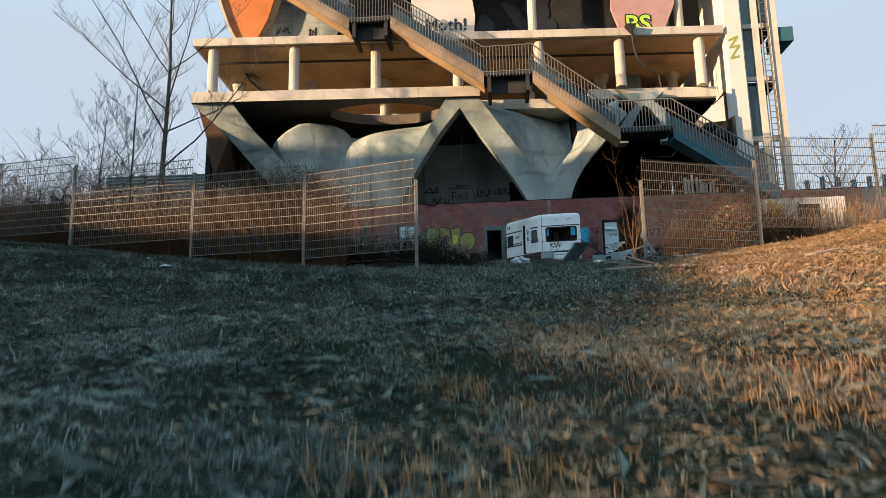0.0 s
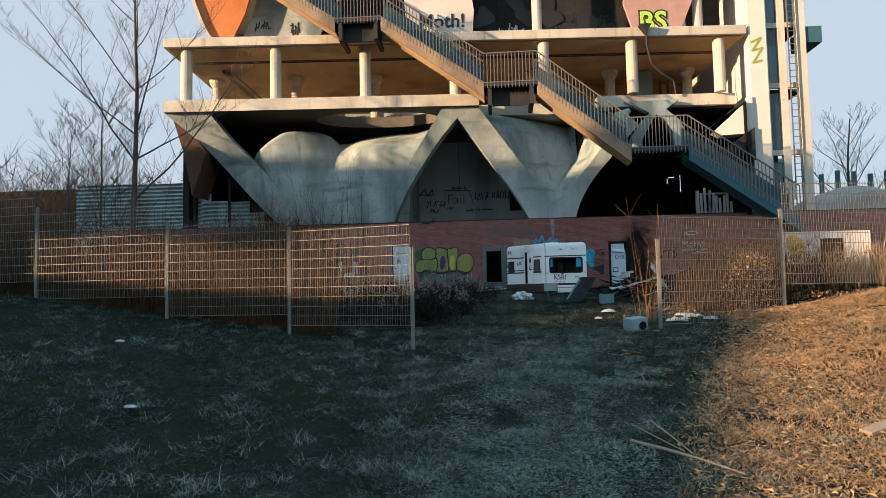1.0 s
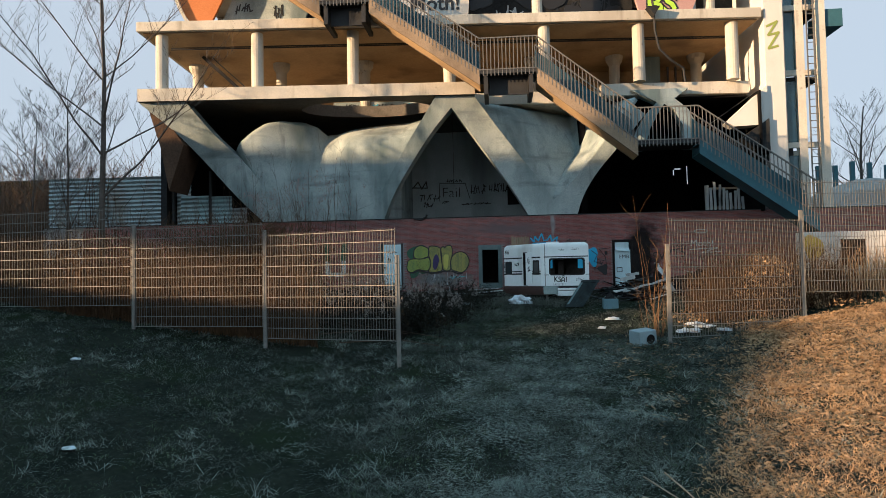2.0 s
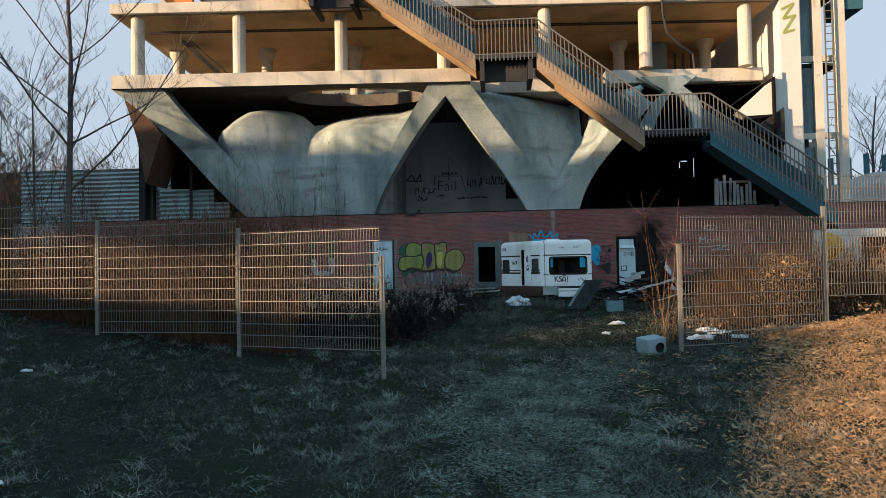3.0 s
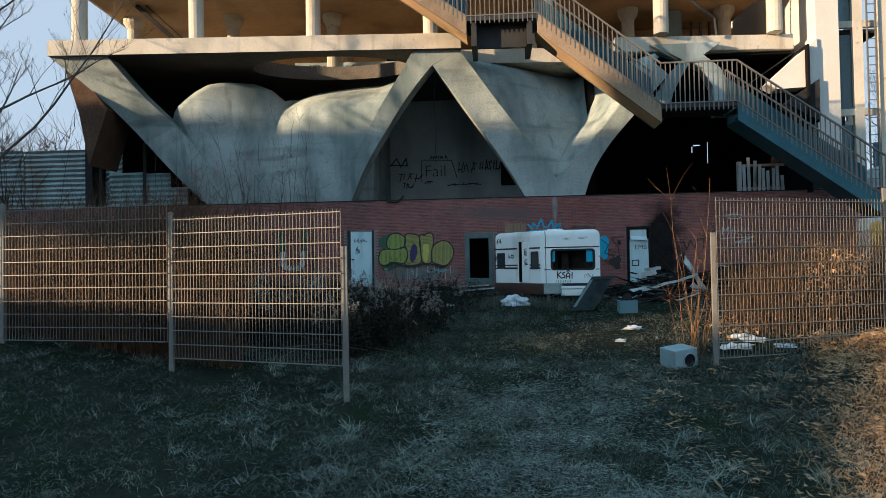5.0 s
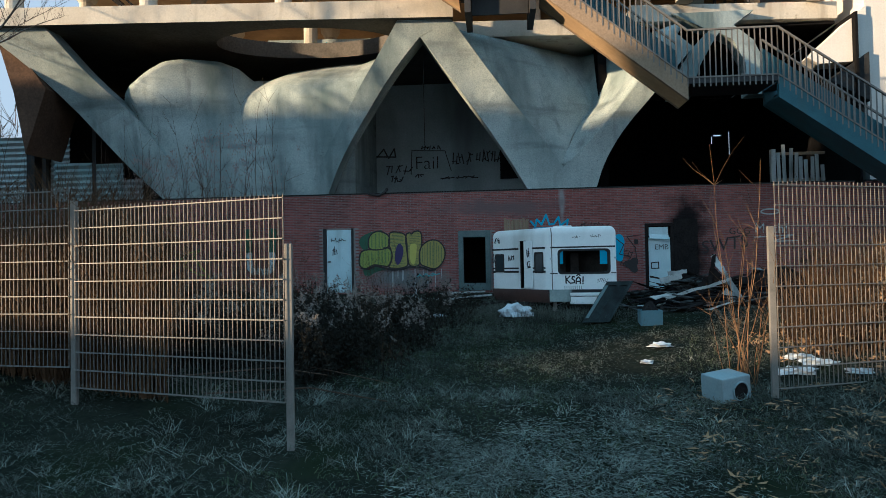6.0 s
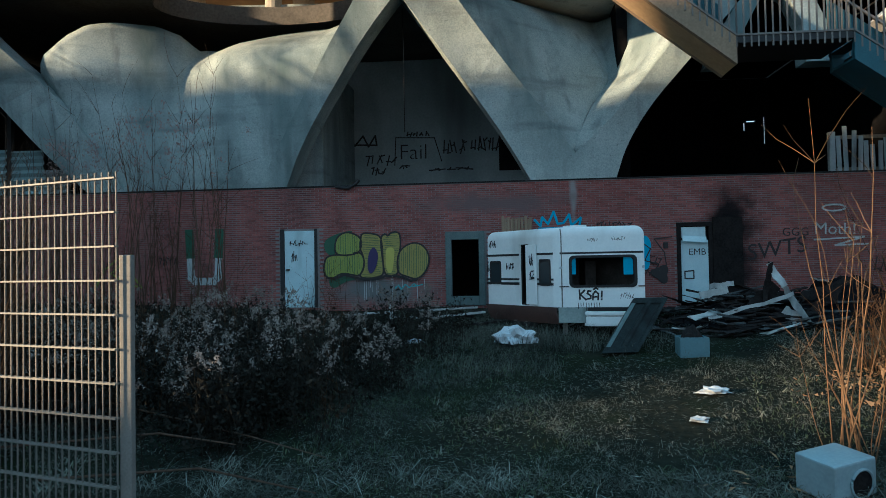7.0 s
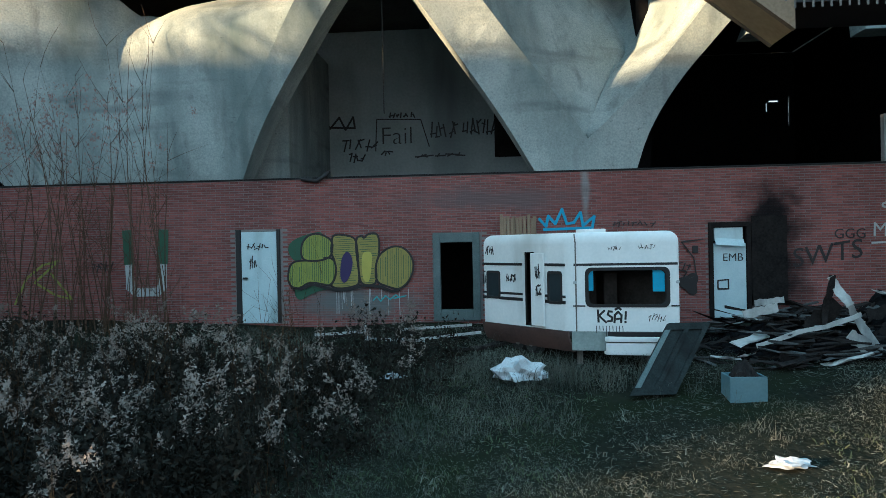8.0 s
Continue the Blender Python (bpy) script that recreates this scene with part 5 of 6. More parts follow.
# ---------------------------------------------------------------- rubbish on the ground
def lump(cx, cy, cz, rx, ry, rz, seed, rough=0.25, n=2):
    bm = B()
    bmesh.ops.create_icosphere(bm, subdivisions=n, radius=1.0)
    for v in bm.verts:
        k = 1 + rough * noise.noise(v.co * 2.1 + Vector((seed, seed * 1.7, 0)))
        v.co = Vector((cx + v.co.x * rx * k, cy + v.co.y * ry * k, cz + max(-0.3, v.co.z) * rz * k))
    return bm


BAG = material("white_plastic_bag", (0.38, 0.41, 0.43), (0.55, 0.58, 0.6), rough=0.45, scale=5, fine=40, bump=0.4)
single("rubbish_bag", lump(2.78, 32.5, 0.0, 0.44, 0.3, 0.26, 1, 0.5, 3), BAG, "torn white plastic sack lying in weeds", "bag")
for x, y, r, sd in ((5.87, 29.55, 0.24, 2), (5.35, 28.5, 0.13, 3), (8.5, 27.9, 0.3, 7), (7.9, 27.6, 0.35, 8), (8.3, 28.4, 0.25, 9), (0.6, 32.6, 0.18, 5), (8.9, 27.2, 0.22, 11)):
    single("paper_scrap", lump(x, y, ground_z(x, y) + 0.05, r, r * 0.5, 0.03 + r * 0.16, sd, 0.85, 3), BAG, "crumpled white plastic scrap on the ground", "litter", "litter")
for x, y, sd in ((-6.25, 18.0, 1), (-9.5, 23.0, 2)):
    single("paper_scrap", lump(x, y, ground_z(x, y) + 0.03, 0.14, 0.1, 0.05, sd, 0.5, 2), BAG, "small pale scrap lying in grass", "litter", "litter")
# box with a round hole
m = pose(6.36, 26.3, -1.2, 4, -5, 24)
appl = thing("washing_machine", "pale grey washing machine shell with a round hole, lying in weeds", "appliance", at=(6.3, 26.6, -1.2))
APPL = material("pale_blue_grey_enamel", (0.2, 0.26, 0.28), (0.29, 0.36, 0.38), rough=0.45, scale=2, fine=25, bump=0.08, stain=(0.22, 0.25, 0.25))
part("body", box(B(), -0.31, 0.31, -0.02, 0.5, 0, 0.54, 0.025, m=m), APPL, appl)
bm = B()
pts = [(0.08 + 0.15 * math.cos(a * math.pi / 12), 0.28 + 0.15 * math.sin(a * math.pi / 12)) for a in range(24)]
prism(bm, pts, -0.032, -0.021)
bmesh.ops.transform(bm, matrix=m, verts=bm.verts)
# flat black disc stands in for the dark inside the drum
part("round_hole", bm, SOOT_AND_HOLES, appl, "black disc standing for a round opening")
bm = B()
tube(bm, [(0.08 + 0.16 * math.cos(a * math.pi / 12), -0.03, 0.28 + 0.16 * math.sin(a * math.pi / 12)) for a in range(25)], 0.016, 6, False)
bmesh.ops.transform(bm, matrix=m, verts=bm.verts)
part("door_ring", bm, APPL, appl)
# leaning door board
board = thing("leaning_board", "dark wooden door panel leaning on a burnt heap", "board", at=(5.3, 32.6, -0.1))
m = Matrix(((0.7, 0.3, 0.78, 4.44), (0.1, -0.9, 0.75, 31.7), (0, 0.3, 1.02, -0.2), (0, 0, 0, 1)))
bm = box(B(), 0, 1, -0.04, 0, 0, 1, m=m)
bmesh.ops.recalc_face_normals(bm, faces=bm.faces)
BOARD = material("scorched_door_panel", (0.01, 0.013, 0.013), (0.035, 0.042, 0.041), rough=0.9, scale=3, fine=35, bump=0.3, stain=(0.012, 0.012, 0.012))
BOARD.node_tree.nodes["Principled BSDF"].inputs["Specular IOR Level"].default_value = 0.15
part("panel", bm, BOARD, board)
for x0, x1, z0, z1 in ((0, 1, 0, 0.1), (0, 1, 0.9, 1), (0, 0.12, 0.1, 0.9), (0.88, 1, 0.1, 0.9), (0.44, 0.56, 0.1, 0.9)):
    bm = box(B(), x0, x1, 0.002, 0.03, z0, z1, m=m)
    bmesh.ops.recalc_face_normals(bm, faces=bm.faces)
    part("batten", bm, FRAME_GREY if x0 == 0 and x1 < 0.5 else BOARD, board)
# blue-grey tub
tub = thing("plastic_tub", "dull blue plastic tub with burnt rubbish beside a heap", "tub", at=(6.17, 31.8, -0.3))
TUB = material("dull_blue_plastic", (0.09, 0.16, 0.19), (0.13, 0.22, 0.26), rough=0.5, scale=2, fine=25, bump=0.08)
for x0, x1, y0, y1 in ((5.9, 6.45, 31.6, 31.63), (5.9, 6.45, 31.97, 32.0), (5.9, 5.93, 31.63, 31.97), (6.42, 6.45, 31.63, 31.97)):
    part("side", box(B(), x0, x1, y0, y1, -0.36, 0.1, 0.006), TUB, tub)
part("base", box(B(), 5.93, 6.42, 31.63, 31.97, -0.36, -0.3), TUB, tub)
part("contents", sheet(B(), lambda u, v: (5.94 + 0.47 * u, 31.64 + 0.32 * v, 0.04 + 0.26 * math.sin(math.pi * u) * math.sin(math.pi * v) + 0.12 * noise.noise((u * 6, v * 5, 2))), 14, 10), CHAR, tub, "charred rubbish")
# burnt timber heap
def heap_z(x, y):
    return ground_z(x, y) + 0.62 * math.exp(-((x - 8.3) / 1.5) ** 2 - ((y - 34.3) / 0.9) ** 2) + 0.75 * math.exp(-((x - 10.6) / 1.2) ** 2 - ((y - 35.2) / 0.7) ** 2)


def heap_mound(x, y, rx, ry, label):
    def fn(u, v):
        px, py = x + rx * (2 * u - 1), y + ry * (2 * v - 1)
        k = max(0.0, 1 - (2 * u - 1) ** 4) * max(0.0, 1 - (2 * v - 1) ** 4)
        return (px, py, ground_z(px, py) - 0.08 + k * (heap_z(px, py) - ground_z(px, py) + 0.16 * noise.noise((px * 3, py * 3, 1)) + 0.1 * noise.noise((px * 9, py * 9, 4))))
    single("ash_mound", sheet(B(), fn, 56, 30), ASH, label, "mound")


ASH = material("black_ash", (0.004, 0.004, 0.005), (0.02, 0.02, 0.021), rough=0.95, scale=3, fine=22, bump=0.9, by_object=0.0, dist=0.05)
heap_mound(8.1, 34.3, 2.4, 1.2, "black heap of ash and burnt rubble by the wall")
heap_mound(10.9, 35.1, 1.7, 0.8, "black mound of rubble under the graffiti wall")
GREYB = material("scorched_grey_board", (0.04, 0.043, 0.043), (0.13, 0.137, 0.137), rough=0.85, scale=4, fine=30, bump=0.5, stain=(0.02, 0.02, 0.02))
for i in range(170):
    x, y = RNG.gauss(8.0, 1.1), RNG.uniform(32.9, 35.2)
    z = heap_z(x, y) + RNG.uniform(-0.02, 0.1)
    Ln = RNG.uniform(0.3, 1.5) * RNG.uniform(0.6, 1.2)
    k = RNG.random()
    mat, lab = (PALE, "peeling pale strip in a burnt heap") if k < 0.1 else (GREYB, "scorched grey board in a burnt heap") if k < 0.3 else (CHAR, "charred black timber in a burnt heap")
    w = RNG.uniform(0.012, 0.05) if k > 0.1 else RNG.uniform(0.04, 0.13)
    bm = box(B(), -Ln / 2, Ln / 2, -w, w, -0.012, 0.012, 0.0)
    bmesh.ops.subdivide_edges(bm, edges=[e for e in bm.edges if abs(e.verts[0].co.x - e.verts[1].co.x) > 0.1], cuts=3)
    for v in bm.verts:
        v.co += Vector((RNG.uniform(-0.02, 0.02), RNG.uniform(-0.5, 0.5) * w, RNG.uniform(-0.02, 0.02)))
    bmesh.ops.transform(bm, matrix=pose(x, y, z, RNG.uniform(-25, 25), RNG.gauss(0, 9), RNG.gauss(0, 28)), verts=bm.verts)
    single("burnt_timber", bm, mat, lab, "timber", "burnt heap")


def ragged(a, b, w, mat, label):
    """A thin bent strip with torn edges."""
    a, b = Vector(a), Vector(b)
    s = (b - a).cross(Vector((0, 1, 0))).normalized()
    bm = B()
    sheet(bm, lambda u, v: tuple(a.lerp(b, u) + s * w * (v - 0.5) * (1 + 0.7 * noise.noise((u * 7, v * 3, a.x))) + Vector((0, 0.05 * math.sin(5 * u), 0.05 * noise.noise((u * 4, 2, a.z))))), 12, 2, 0.015)
    single("burnt_timber", bm, mat, label, "timber", "burnt heap")


for a, b, w in (((8.32, 33.5, 1.5), (8.6, 33.45, 0.98), 0.13), ((8.6, 33.45, 1.0), (9.05, 33.4, 0.2), 0.12), ((6.95, 33.3, 0.3), (8.75, 33.4, 0.82), 0.08), ((8.55, 33.35, 0.5), (9.05, 33.3, 0.12), 0.2), ((6.95, 33.9, 0.78), (7.55, 33.9, 0.92), 0.16), ((7.2, 34.0, 0.98), (7.75, 34.1, 1.04), 0.12)):
    ragged(a, b, w, PALE, "peeling white strip sticking out of a burnt heap")
for a, b, w in (((8.25, 33.6, 0.6), (8.35, 33.55, 1.5), 0.1), ((8.0, 33.7, 0.5), (8.5, 33.7, 1.0), 0.3), ((9.2, 34.0, 0.7), (10.3, 34.2, 1.05), 0.2), ((7.3, 33.2, 0.12), (9.4, 33.1, 0.18), 0.14), ((9.3, 33.8, 0.3), (9.9, 33.9, 0.9), 0.25)):
    ragged(a, b, w, CHAR, "charred black board standing in a burnt heap")
for a, b in (((-0.2, 34.3, 0.35), (1.0, 34.2, 0.32)), ((0.9, 34.25, 0.34), (2.1, 34.6, 0.42)), ((-0.15, 34.3, 0.3), (-0.2, 34.35, 0.65)), ((-1.3, 34.6, 0.4), (-0.2, 34.9, 0.42)), ((0.4, 34.9, 0.45), (1.9, 35.2, 0.5))):
    single("batten", bar(B(), a, b, 0.05, 0.05), PALE, "pale batten lying by the brick wall", "timber", "loose battens")
for i in range(16):
    x, y = RNG.uniform(-1.5, 2.6), RNG.uniform(34.0, 35.6)
    single("burnt_timber", box(B(), -0.4, 0.4, -0.05, 0.05, -0.025, 0.025, 0.005, m=pose(x, y, ground_z(x, y) + 0.06, 0, RNG.uniform(-8, 8), RNG.uniform(-90, 90))), CHAR, "charred board lying by the brick wall", "timber", "loose boards")
# branches and slabs lying in the grass
STICK = material("pale_dead_branch", (0.2, 0.145, 0.1), (0.32, 0.25, 0.18), scale=4, fine=30, bump=0.2)
for pts, r in ((((4.2, 17.1, 0.05), (4.7, 16.6, 0.1), (5.2, 16.1, 0.08), (5.7, 15.5, 0.1)), 0.035), (((4.6, 17.3, 0.35), (4.85, 16.9, 0.22), (5.1, 16.2, 0.12)), 0.014), (((4.3, 17.5, 0.2), (4.6, 17.0, 0.16), (5.0, 16.4, 0.1)), 0.014), (((-5.5, 27.6, 0.4), (-3.5, 28.2, 0.3), (-1.0, 27.4, 0.25), (0.2, 27.0, 0.15)), 0.018), (((-4.5, 26.6, 0.15), (-2.0, 26.9, 0.5), (-1.0, 27.0, 0.3)), 0.016), (((-3.0, 26.0, 0.2), (-1.2, 26.4, 0.3), (0.3, 26.2, 0.1)), 0.016)):
    single("dead_branch", tube(B(), [(x, y, ground_z(x, y) + z) for x, y, z in pts], [r, r * 0.9, r * 0.6, r * 0.3][:len(pts)], 6), STICK if pts[0][0] > 0 else TWIG, "dead branch lying in the grass", "branch", "dead branches")
for x, y, a, L2 in ((8.7, 17.1, 20, 0.36), (9.6, 17.6, 10, 0.4)):
    single("broken_slab", box(B(), -L2, L2, -0.14, 0.14, -0.02, 0.04, 0.012, m=pose(x, y, ground_z(x, y) + 0.06, 6, -10, a)), STICK, "broken pale board lying on the bank", "board", "broken boards")

# ---------------------------------------------------------------- far right: shed, mound, glass screen
single("low_shed", box(B(), 13.6, 17.0, 32.4, 33.0, 0.3, 2.5, 0.03), WHITE, "low pale graffiti-covered shed behind the fence", "shed")
single("shed_graffiti", prism(B(), oval(14.0, 1.9, 0.35, 0.5, 0.2, wob=0.1), 32.385, 32.397), flat("yellow_spray", (0.55, 0.35, 0.05)), "yellow sprayed blot on a pale shed", "graffiti")
# black plate on the shed's face stands in for its unlit inside
single("shed_opening", box(B(), 15.0, 15.9, 32.38, 32.398, 1.2, 2.2), SOOT_AND_HOLES, "black plate standing for an opening in a pale shed", "opening")
GRAVEL = material("grey_gravel", (0.2, 0.19, 0.18), (0.34, 0.32, 0.3), rough=0.95, scale=2, fine=20, bump=0.8, dist=0.05)
single("gravel_mound", lump(24, 45.5, 3.2, 6.5, 3.0, 2.8, 21, 0.25, 4), GRAVEL, "long grey gravel mound behind the fence", "mound")
glass_screen = thing("glass_screen", "row of dark posts with blue-green glass on a terrace", "screen", at=(24, 48, 6))
for i in range(16):
    x = 17.6 + i * 1.0
    part("post", box(B(), x - 0.12, x + 0.12, 47.9, 48.1, 4.5, 7.3 + 0.3 * RNG.random()), BLUE, glass_screen)
part("pane", box(B(), 17.6, 21.0, 48.05, 48.08, 5.8, 7.0), GLASS, glass_screen)
part("base", box(B(), 17.4, 34, 47.6, 48.4, 0.5, 4.6), DARK, glass_screen)

tagged(part("far_embankment", box(B(), -90, -15.5, 50, 56, 0, 8.5, 0.2), SOIL), "dark level embankment behind the hedge", "embankment", kind="structure")

# ---------------------------------------------------------------- lift tower details
bm = B()
for x in (15.84, 16.14):
    bar(bm, (x, 36.2, 3.6), (x, 36.2, 18), 0.05, 0.05, up=(0, 1, 0))
for i in range(44):
    bar(bm, (15.84, 36.2, 3.8 + i * 0.32), (16.14, 36.2, 3.8 + i * 0.32), 0.03, 0.03)
part("ladder", bm, STEEL, tower, "steel ladder on the lift tower")
for z in (9.7, 12.7):
    part("lift_floor", box(B(), 14.9, 16.5, 36.5, 38.5, z - 0.14, z), DARK, tower)
part("lift_pane", box(B(), 16.52, 16.54, 36.6, 38.5, 12.9, 18), DARKGLASS, tower)
part("balcony", box(B(), 16.72, 17.5, 36.4, 38.0, 11.9, 12.7, 0.02), BLUE, tower)

# ---------------------------------------------------------------- plants
def joined(name, verts, faces, mat, label, category, kind="stuff", parent=None):
    me = bpy.data.meshes.new(name)
    me.from_pydata(verts, [], faces)
    me.materials.append(mat)
    ob = new(name, me)
    if parent is not None:
        ob.parent = parent
        ob.matrix_parent_inverse = world_of(parent).inverted()
        if label:
            ob["label"] = label
        if name not in ("trunk", "crown"):
            ob["kind"] = "stuff"
        return ob
    return tagged(ob, label, category, kind=kind)


def blades(name, count, where, height, width, mat, seed, label, lean=0.5, clump=6):
    """Grass: bent blades in small clumps; where(rng) gives x, y or None."""
    rng = random.Random(seed)
    V, F = [], []
    made = 0
    while made < count:
        p = where(rng)
        if p is None:
            continue
        for _ in range(clump):
            x, y = p[0] + rng.gauss(0, 0.07), p[1] + rng.gauss(0, 0.07)
            z = ground_z(x, y) - 0.02
            h = height[0] + (height[1] - height[0]) * rng.random() ** 2
            a, b = rng.uniform(0, 6.283), rng.uniform(0, 6.283)
            w = width * rng.uniform(0.6, 1.3)
            dx, dy = math.cos(a) * w, math.sin(a) * w
            l = lean * h * rng.uniform(0.2, 1.6)
            ex, ey = math.cos(b) * l, math.sin(b) * l
            i = len(V)
            V += [(x - dx, y - dy, z), (x + dx, y + dy, z), (x - dx * 0.7 + ex * 0.35, y - dy * 0.7 + ey * 0.35, z + h * 0.6), (x + dx * 0.7 + ex * 0.35, y + dy * 0.7 + ey * 0.35, z + h * 0.6), (x + ex, y + ey, z + h * (1 - 0.3 * lean))]
            F += [(i, i + 1, i + 3, i + 2), (i + 2, i + 3, i + 4)]
            made += 1
    return joined(name, V, F, mat, label, "grass")


def patchy(x0, x1, y0, y1, scale, cut, seed, more=None):
    """Places in patches, thinning out softly past the edges of a stretch."""
    def f(rng):
        x, y = rng.uniform(x0, x1) + rng.gauss(0, 0.9), rng.uniform(y0, y1)
        if y < 26:
            y += rng.gauss(0, 0.6)
        if y > 35.9:
            return None
        if noise.noise((x * scale, y * scale, seed)) < cut:
            return None
        if more and not more(x, y, rng):
            return None
        return x, y
    return f


def flecks(name, count, where, size, mat, seed, label, lift=0.06, wide=0.35):
    """Dead leaves and bits of straw lying every way on the ground."""
    rng = random.Random(seed)
    V, F = [], []
    while len(F) < count:
        p = where(rng)
        if p is None:
            continue
        for _ in range(6):
            x, y = p[0] + rng.gauss(0, 0.12), p[1] + rng.gauss(0, 0.12)
            c = Vector((x, y, ground_z(x, y) + lift * rng.random() ** 2))
            s = rng.uniform(*size)
            k = len(V)
            a = rng.uniform(0, 6.283)
            d, e = Vector((math.cos(a) * s * 2, math.sin(a) * s * 2, rng.uniform(-s, s) * 0.6)), Vector((-math.sin(a), math.cos(a), rng.uniform(-1, 1))) * (s * wide)
            V += [tuple(c - d), tuple(c + e), tuple(c + d)]
            F.append((k, k + 1, k + 2))
    return joined(name, V, F, mat, label, "leaf litter")


PALEGRASS = material("bleached_grass", (0.08, 0.09, 0.08), (0.27, 0.28, 0.24), scale=0.4, fine=2, bump=0, by_object=0.8)
# dry tan grass whose colour also carries some of the sun's warmth
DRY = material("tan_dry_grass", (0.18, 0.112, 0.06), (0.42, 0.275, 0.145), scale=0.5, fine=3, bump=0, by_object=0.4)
blades("near_grass", 60000, patchy(-7, 10, 6.8, 12, 0.9, -0.35, 1), (0.03, 0.15), 0.0036, GRASS, 10, "matted winter grass on the lower slope", 2.0, 9)
blades("near_grass", 90000, patchy(-3, 6, 3.2, 7.2, 1.2, -0.5, 1), (0.015, 0.085), 0.0018, GRASS, 11, "dull matted winter grass in the foreground", 2.2, 9)
flecks("near_straw", 60000, patchy(-3.5, 6.5, 3.2, 9.5, 1.2, -0.4, 24), (0.006, 0.02), PALEGRASS, 45, "bleached straw matted in the foreground grass", 0.05, 0.2)
blades("near_bleached_grass", 30000, patchy(-3, 6, 3.3, 7.5, 1.4, 0.0, 25), (0.02, 0.1), 0.002, PALEGRASS, 26, "bleached grass blades in the foreground", 2.0, 12)
# tan tufts keep to the sunlit right, adding to its light by colour
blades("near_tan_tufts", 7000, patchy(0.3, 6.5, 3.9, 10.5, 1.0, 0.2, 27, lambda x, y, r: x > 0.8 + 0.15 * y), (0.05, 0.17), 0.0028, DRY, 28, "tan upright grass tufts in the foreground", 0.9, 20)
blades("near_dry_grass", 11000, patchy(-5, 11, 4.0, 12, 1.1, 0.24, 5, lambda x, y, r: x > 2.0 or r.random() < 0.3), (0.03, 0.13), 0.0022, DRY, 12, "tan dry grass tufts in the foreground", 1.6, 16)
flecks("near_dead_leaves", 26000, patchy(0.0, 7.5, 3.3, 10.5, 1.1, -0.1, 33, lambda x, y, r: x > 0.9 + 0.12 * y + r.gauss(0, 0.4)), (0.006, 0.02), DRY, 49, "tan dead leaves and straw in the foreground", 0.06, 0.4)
blades("slope_grass", 130000, patchy(-17, 17, 11, 27, 0.45, -0.1, 2, lambda x, y, r: x > -1 or r.random() < 0.3), (0.04, 0.2), 0.006, GRASS, 13, "matted dull grass on the slope", 1.9, 8)
blades("slope_green_grass", 40000, patchy(-14, 12, 12, 33, 0.3, -0.1, 7, lambda x, y, r: x > -1 or r.random() < 0.4), (0.04, 0.16), 0.009, GREEN, 14, "short green grass between bare soil", 1.4, 6)
blades("slope_rough_grass", 20000, patchy(-12, 8, 11, 27, 1.6, 0.0, 14, lambda x, y, r: x > -1 or r.random() < 0.4), (0.07, 0.26), 0.005, GRASS, 30, "rough dull grass tufts on the slope", 2.2, 12)
blades("slope_tufts", 11000, patchy(-12, 8, 11, 27, 1.1, 0.08, 4, lambda x, y, r: r.random() < (0.5 if noise.noise((x * 0.3, y * 0.3, 8)) > 0 else 0.25) * (1.0 if x > -3 else 0.35)), (0.1, 0.34), 0.0045, PALEGRASS, 15, "long pale grass tufts on the slope", 2.2, 14)
# edge follows the sun line: lit ground is partly made by tan colour
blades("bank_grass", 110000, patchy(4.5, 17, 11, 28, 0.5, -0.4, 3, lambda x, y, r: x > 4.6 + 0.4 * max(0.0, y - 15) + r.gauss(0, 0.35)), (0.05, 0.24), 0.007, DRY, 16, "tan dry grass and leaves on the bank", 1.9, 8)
blades("outlying_grass", 45000, lambda r: (r.uniform(-32, 34), r.uniform(-14, 34)), (0.05, 0.2), 0.009, GRASS, 29, "sparse dull grass over the whole site", 1.5, 10)
flecks("outlying_straw", 60000, lambda r: (r.uniform(-30, 30), r.uniform(-12, 12)), (0.02, 0.06), GRASS, 47, "dead straw scattered over the lower slope", 0.08, 0.4)
flecks("outlying_leaves", 30000, lambda r: (r.uniform(5, 32), r.uniform(-12, 27)), (0.02, 0.06), DRY, 48, "tan leaves scattered on the bank", 0.08, 0.6)
blades("yard_weeds", 110000, patchy(-7, 10, 26.5, 35.7, 0.7, -0.1, 6, lambda x, y, r: not (3.6 < x < 6.8 and y < 31.5 and r.random() < 0.6)), (0.02, 0.13), 0.0026, GRASS, 17, "dull dry weeds in the yard", 1.4, 8)
blades("yard_tall_weeds", 5200, patchy(-4, 4.5, 30.0, 35.4, 0.6, 0.0, 8), (0.12, 0.42), 0.0026, GRASS, 18, "taller dead weeds by the caravan", 0.7, 9)
blades("caravan_weeds", 2600, patchy(1.7, 4.3, 32.1, 33.1, 0.6, -0.5, 28), (0.15, 0.55), 0.004, GRASS, 20, "dead weeds standing against the caravan", 0.6, 9)
blades("far_tall_grass", 5000, patchy(14.5, 24, 28.6, 33, 0.4, -0.3, 9), (0.6, 2.0), 0.016, DRY, 19, "tall tan reeds behind the fence", 0.25, 10)


def on_path(x, y, r):
    return abs(x - (2.2 + 0.11 * (y - 14))) < 1.7 + 0.6 * noise.noise((x * 0.3, y * 0.3, 3)) + r.gauss(0, 0.5)


flecks("trodden_straw", 70000, patchy(-2, 8, 11, 25.5, 0.8, -0.3, 21, on_path), (0.012, 0.035), PALEGRASS, 41, "trodden straw and leaves on a worn path")
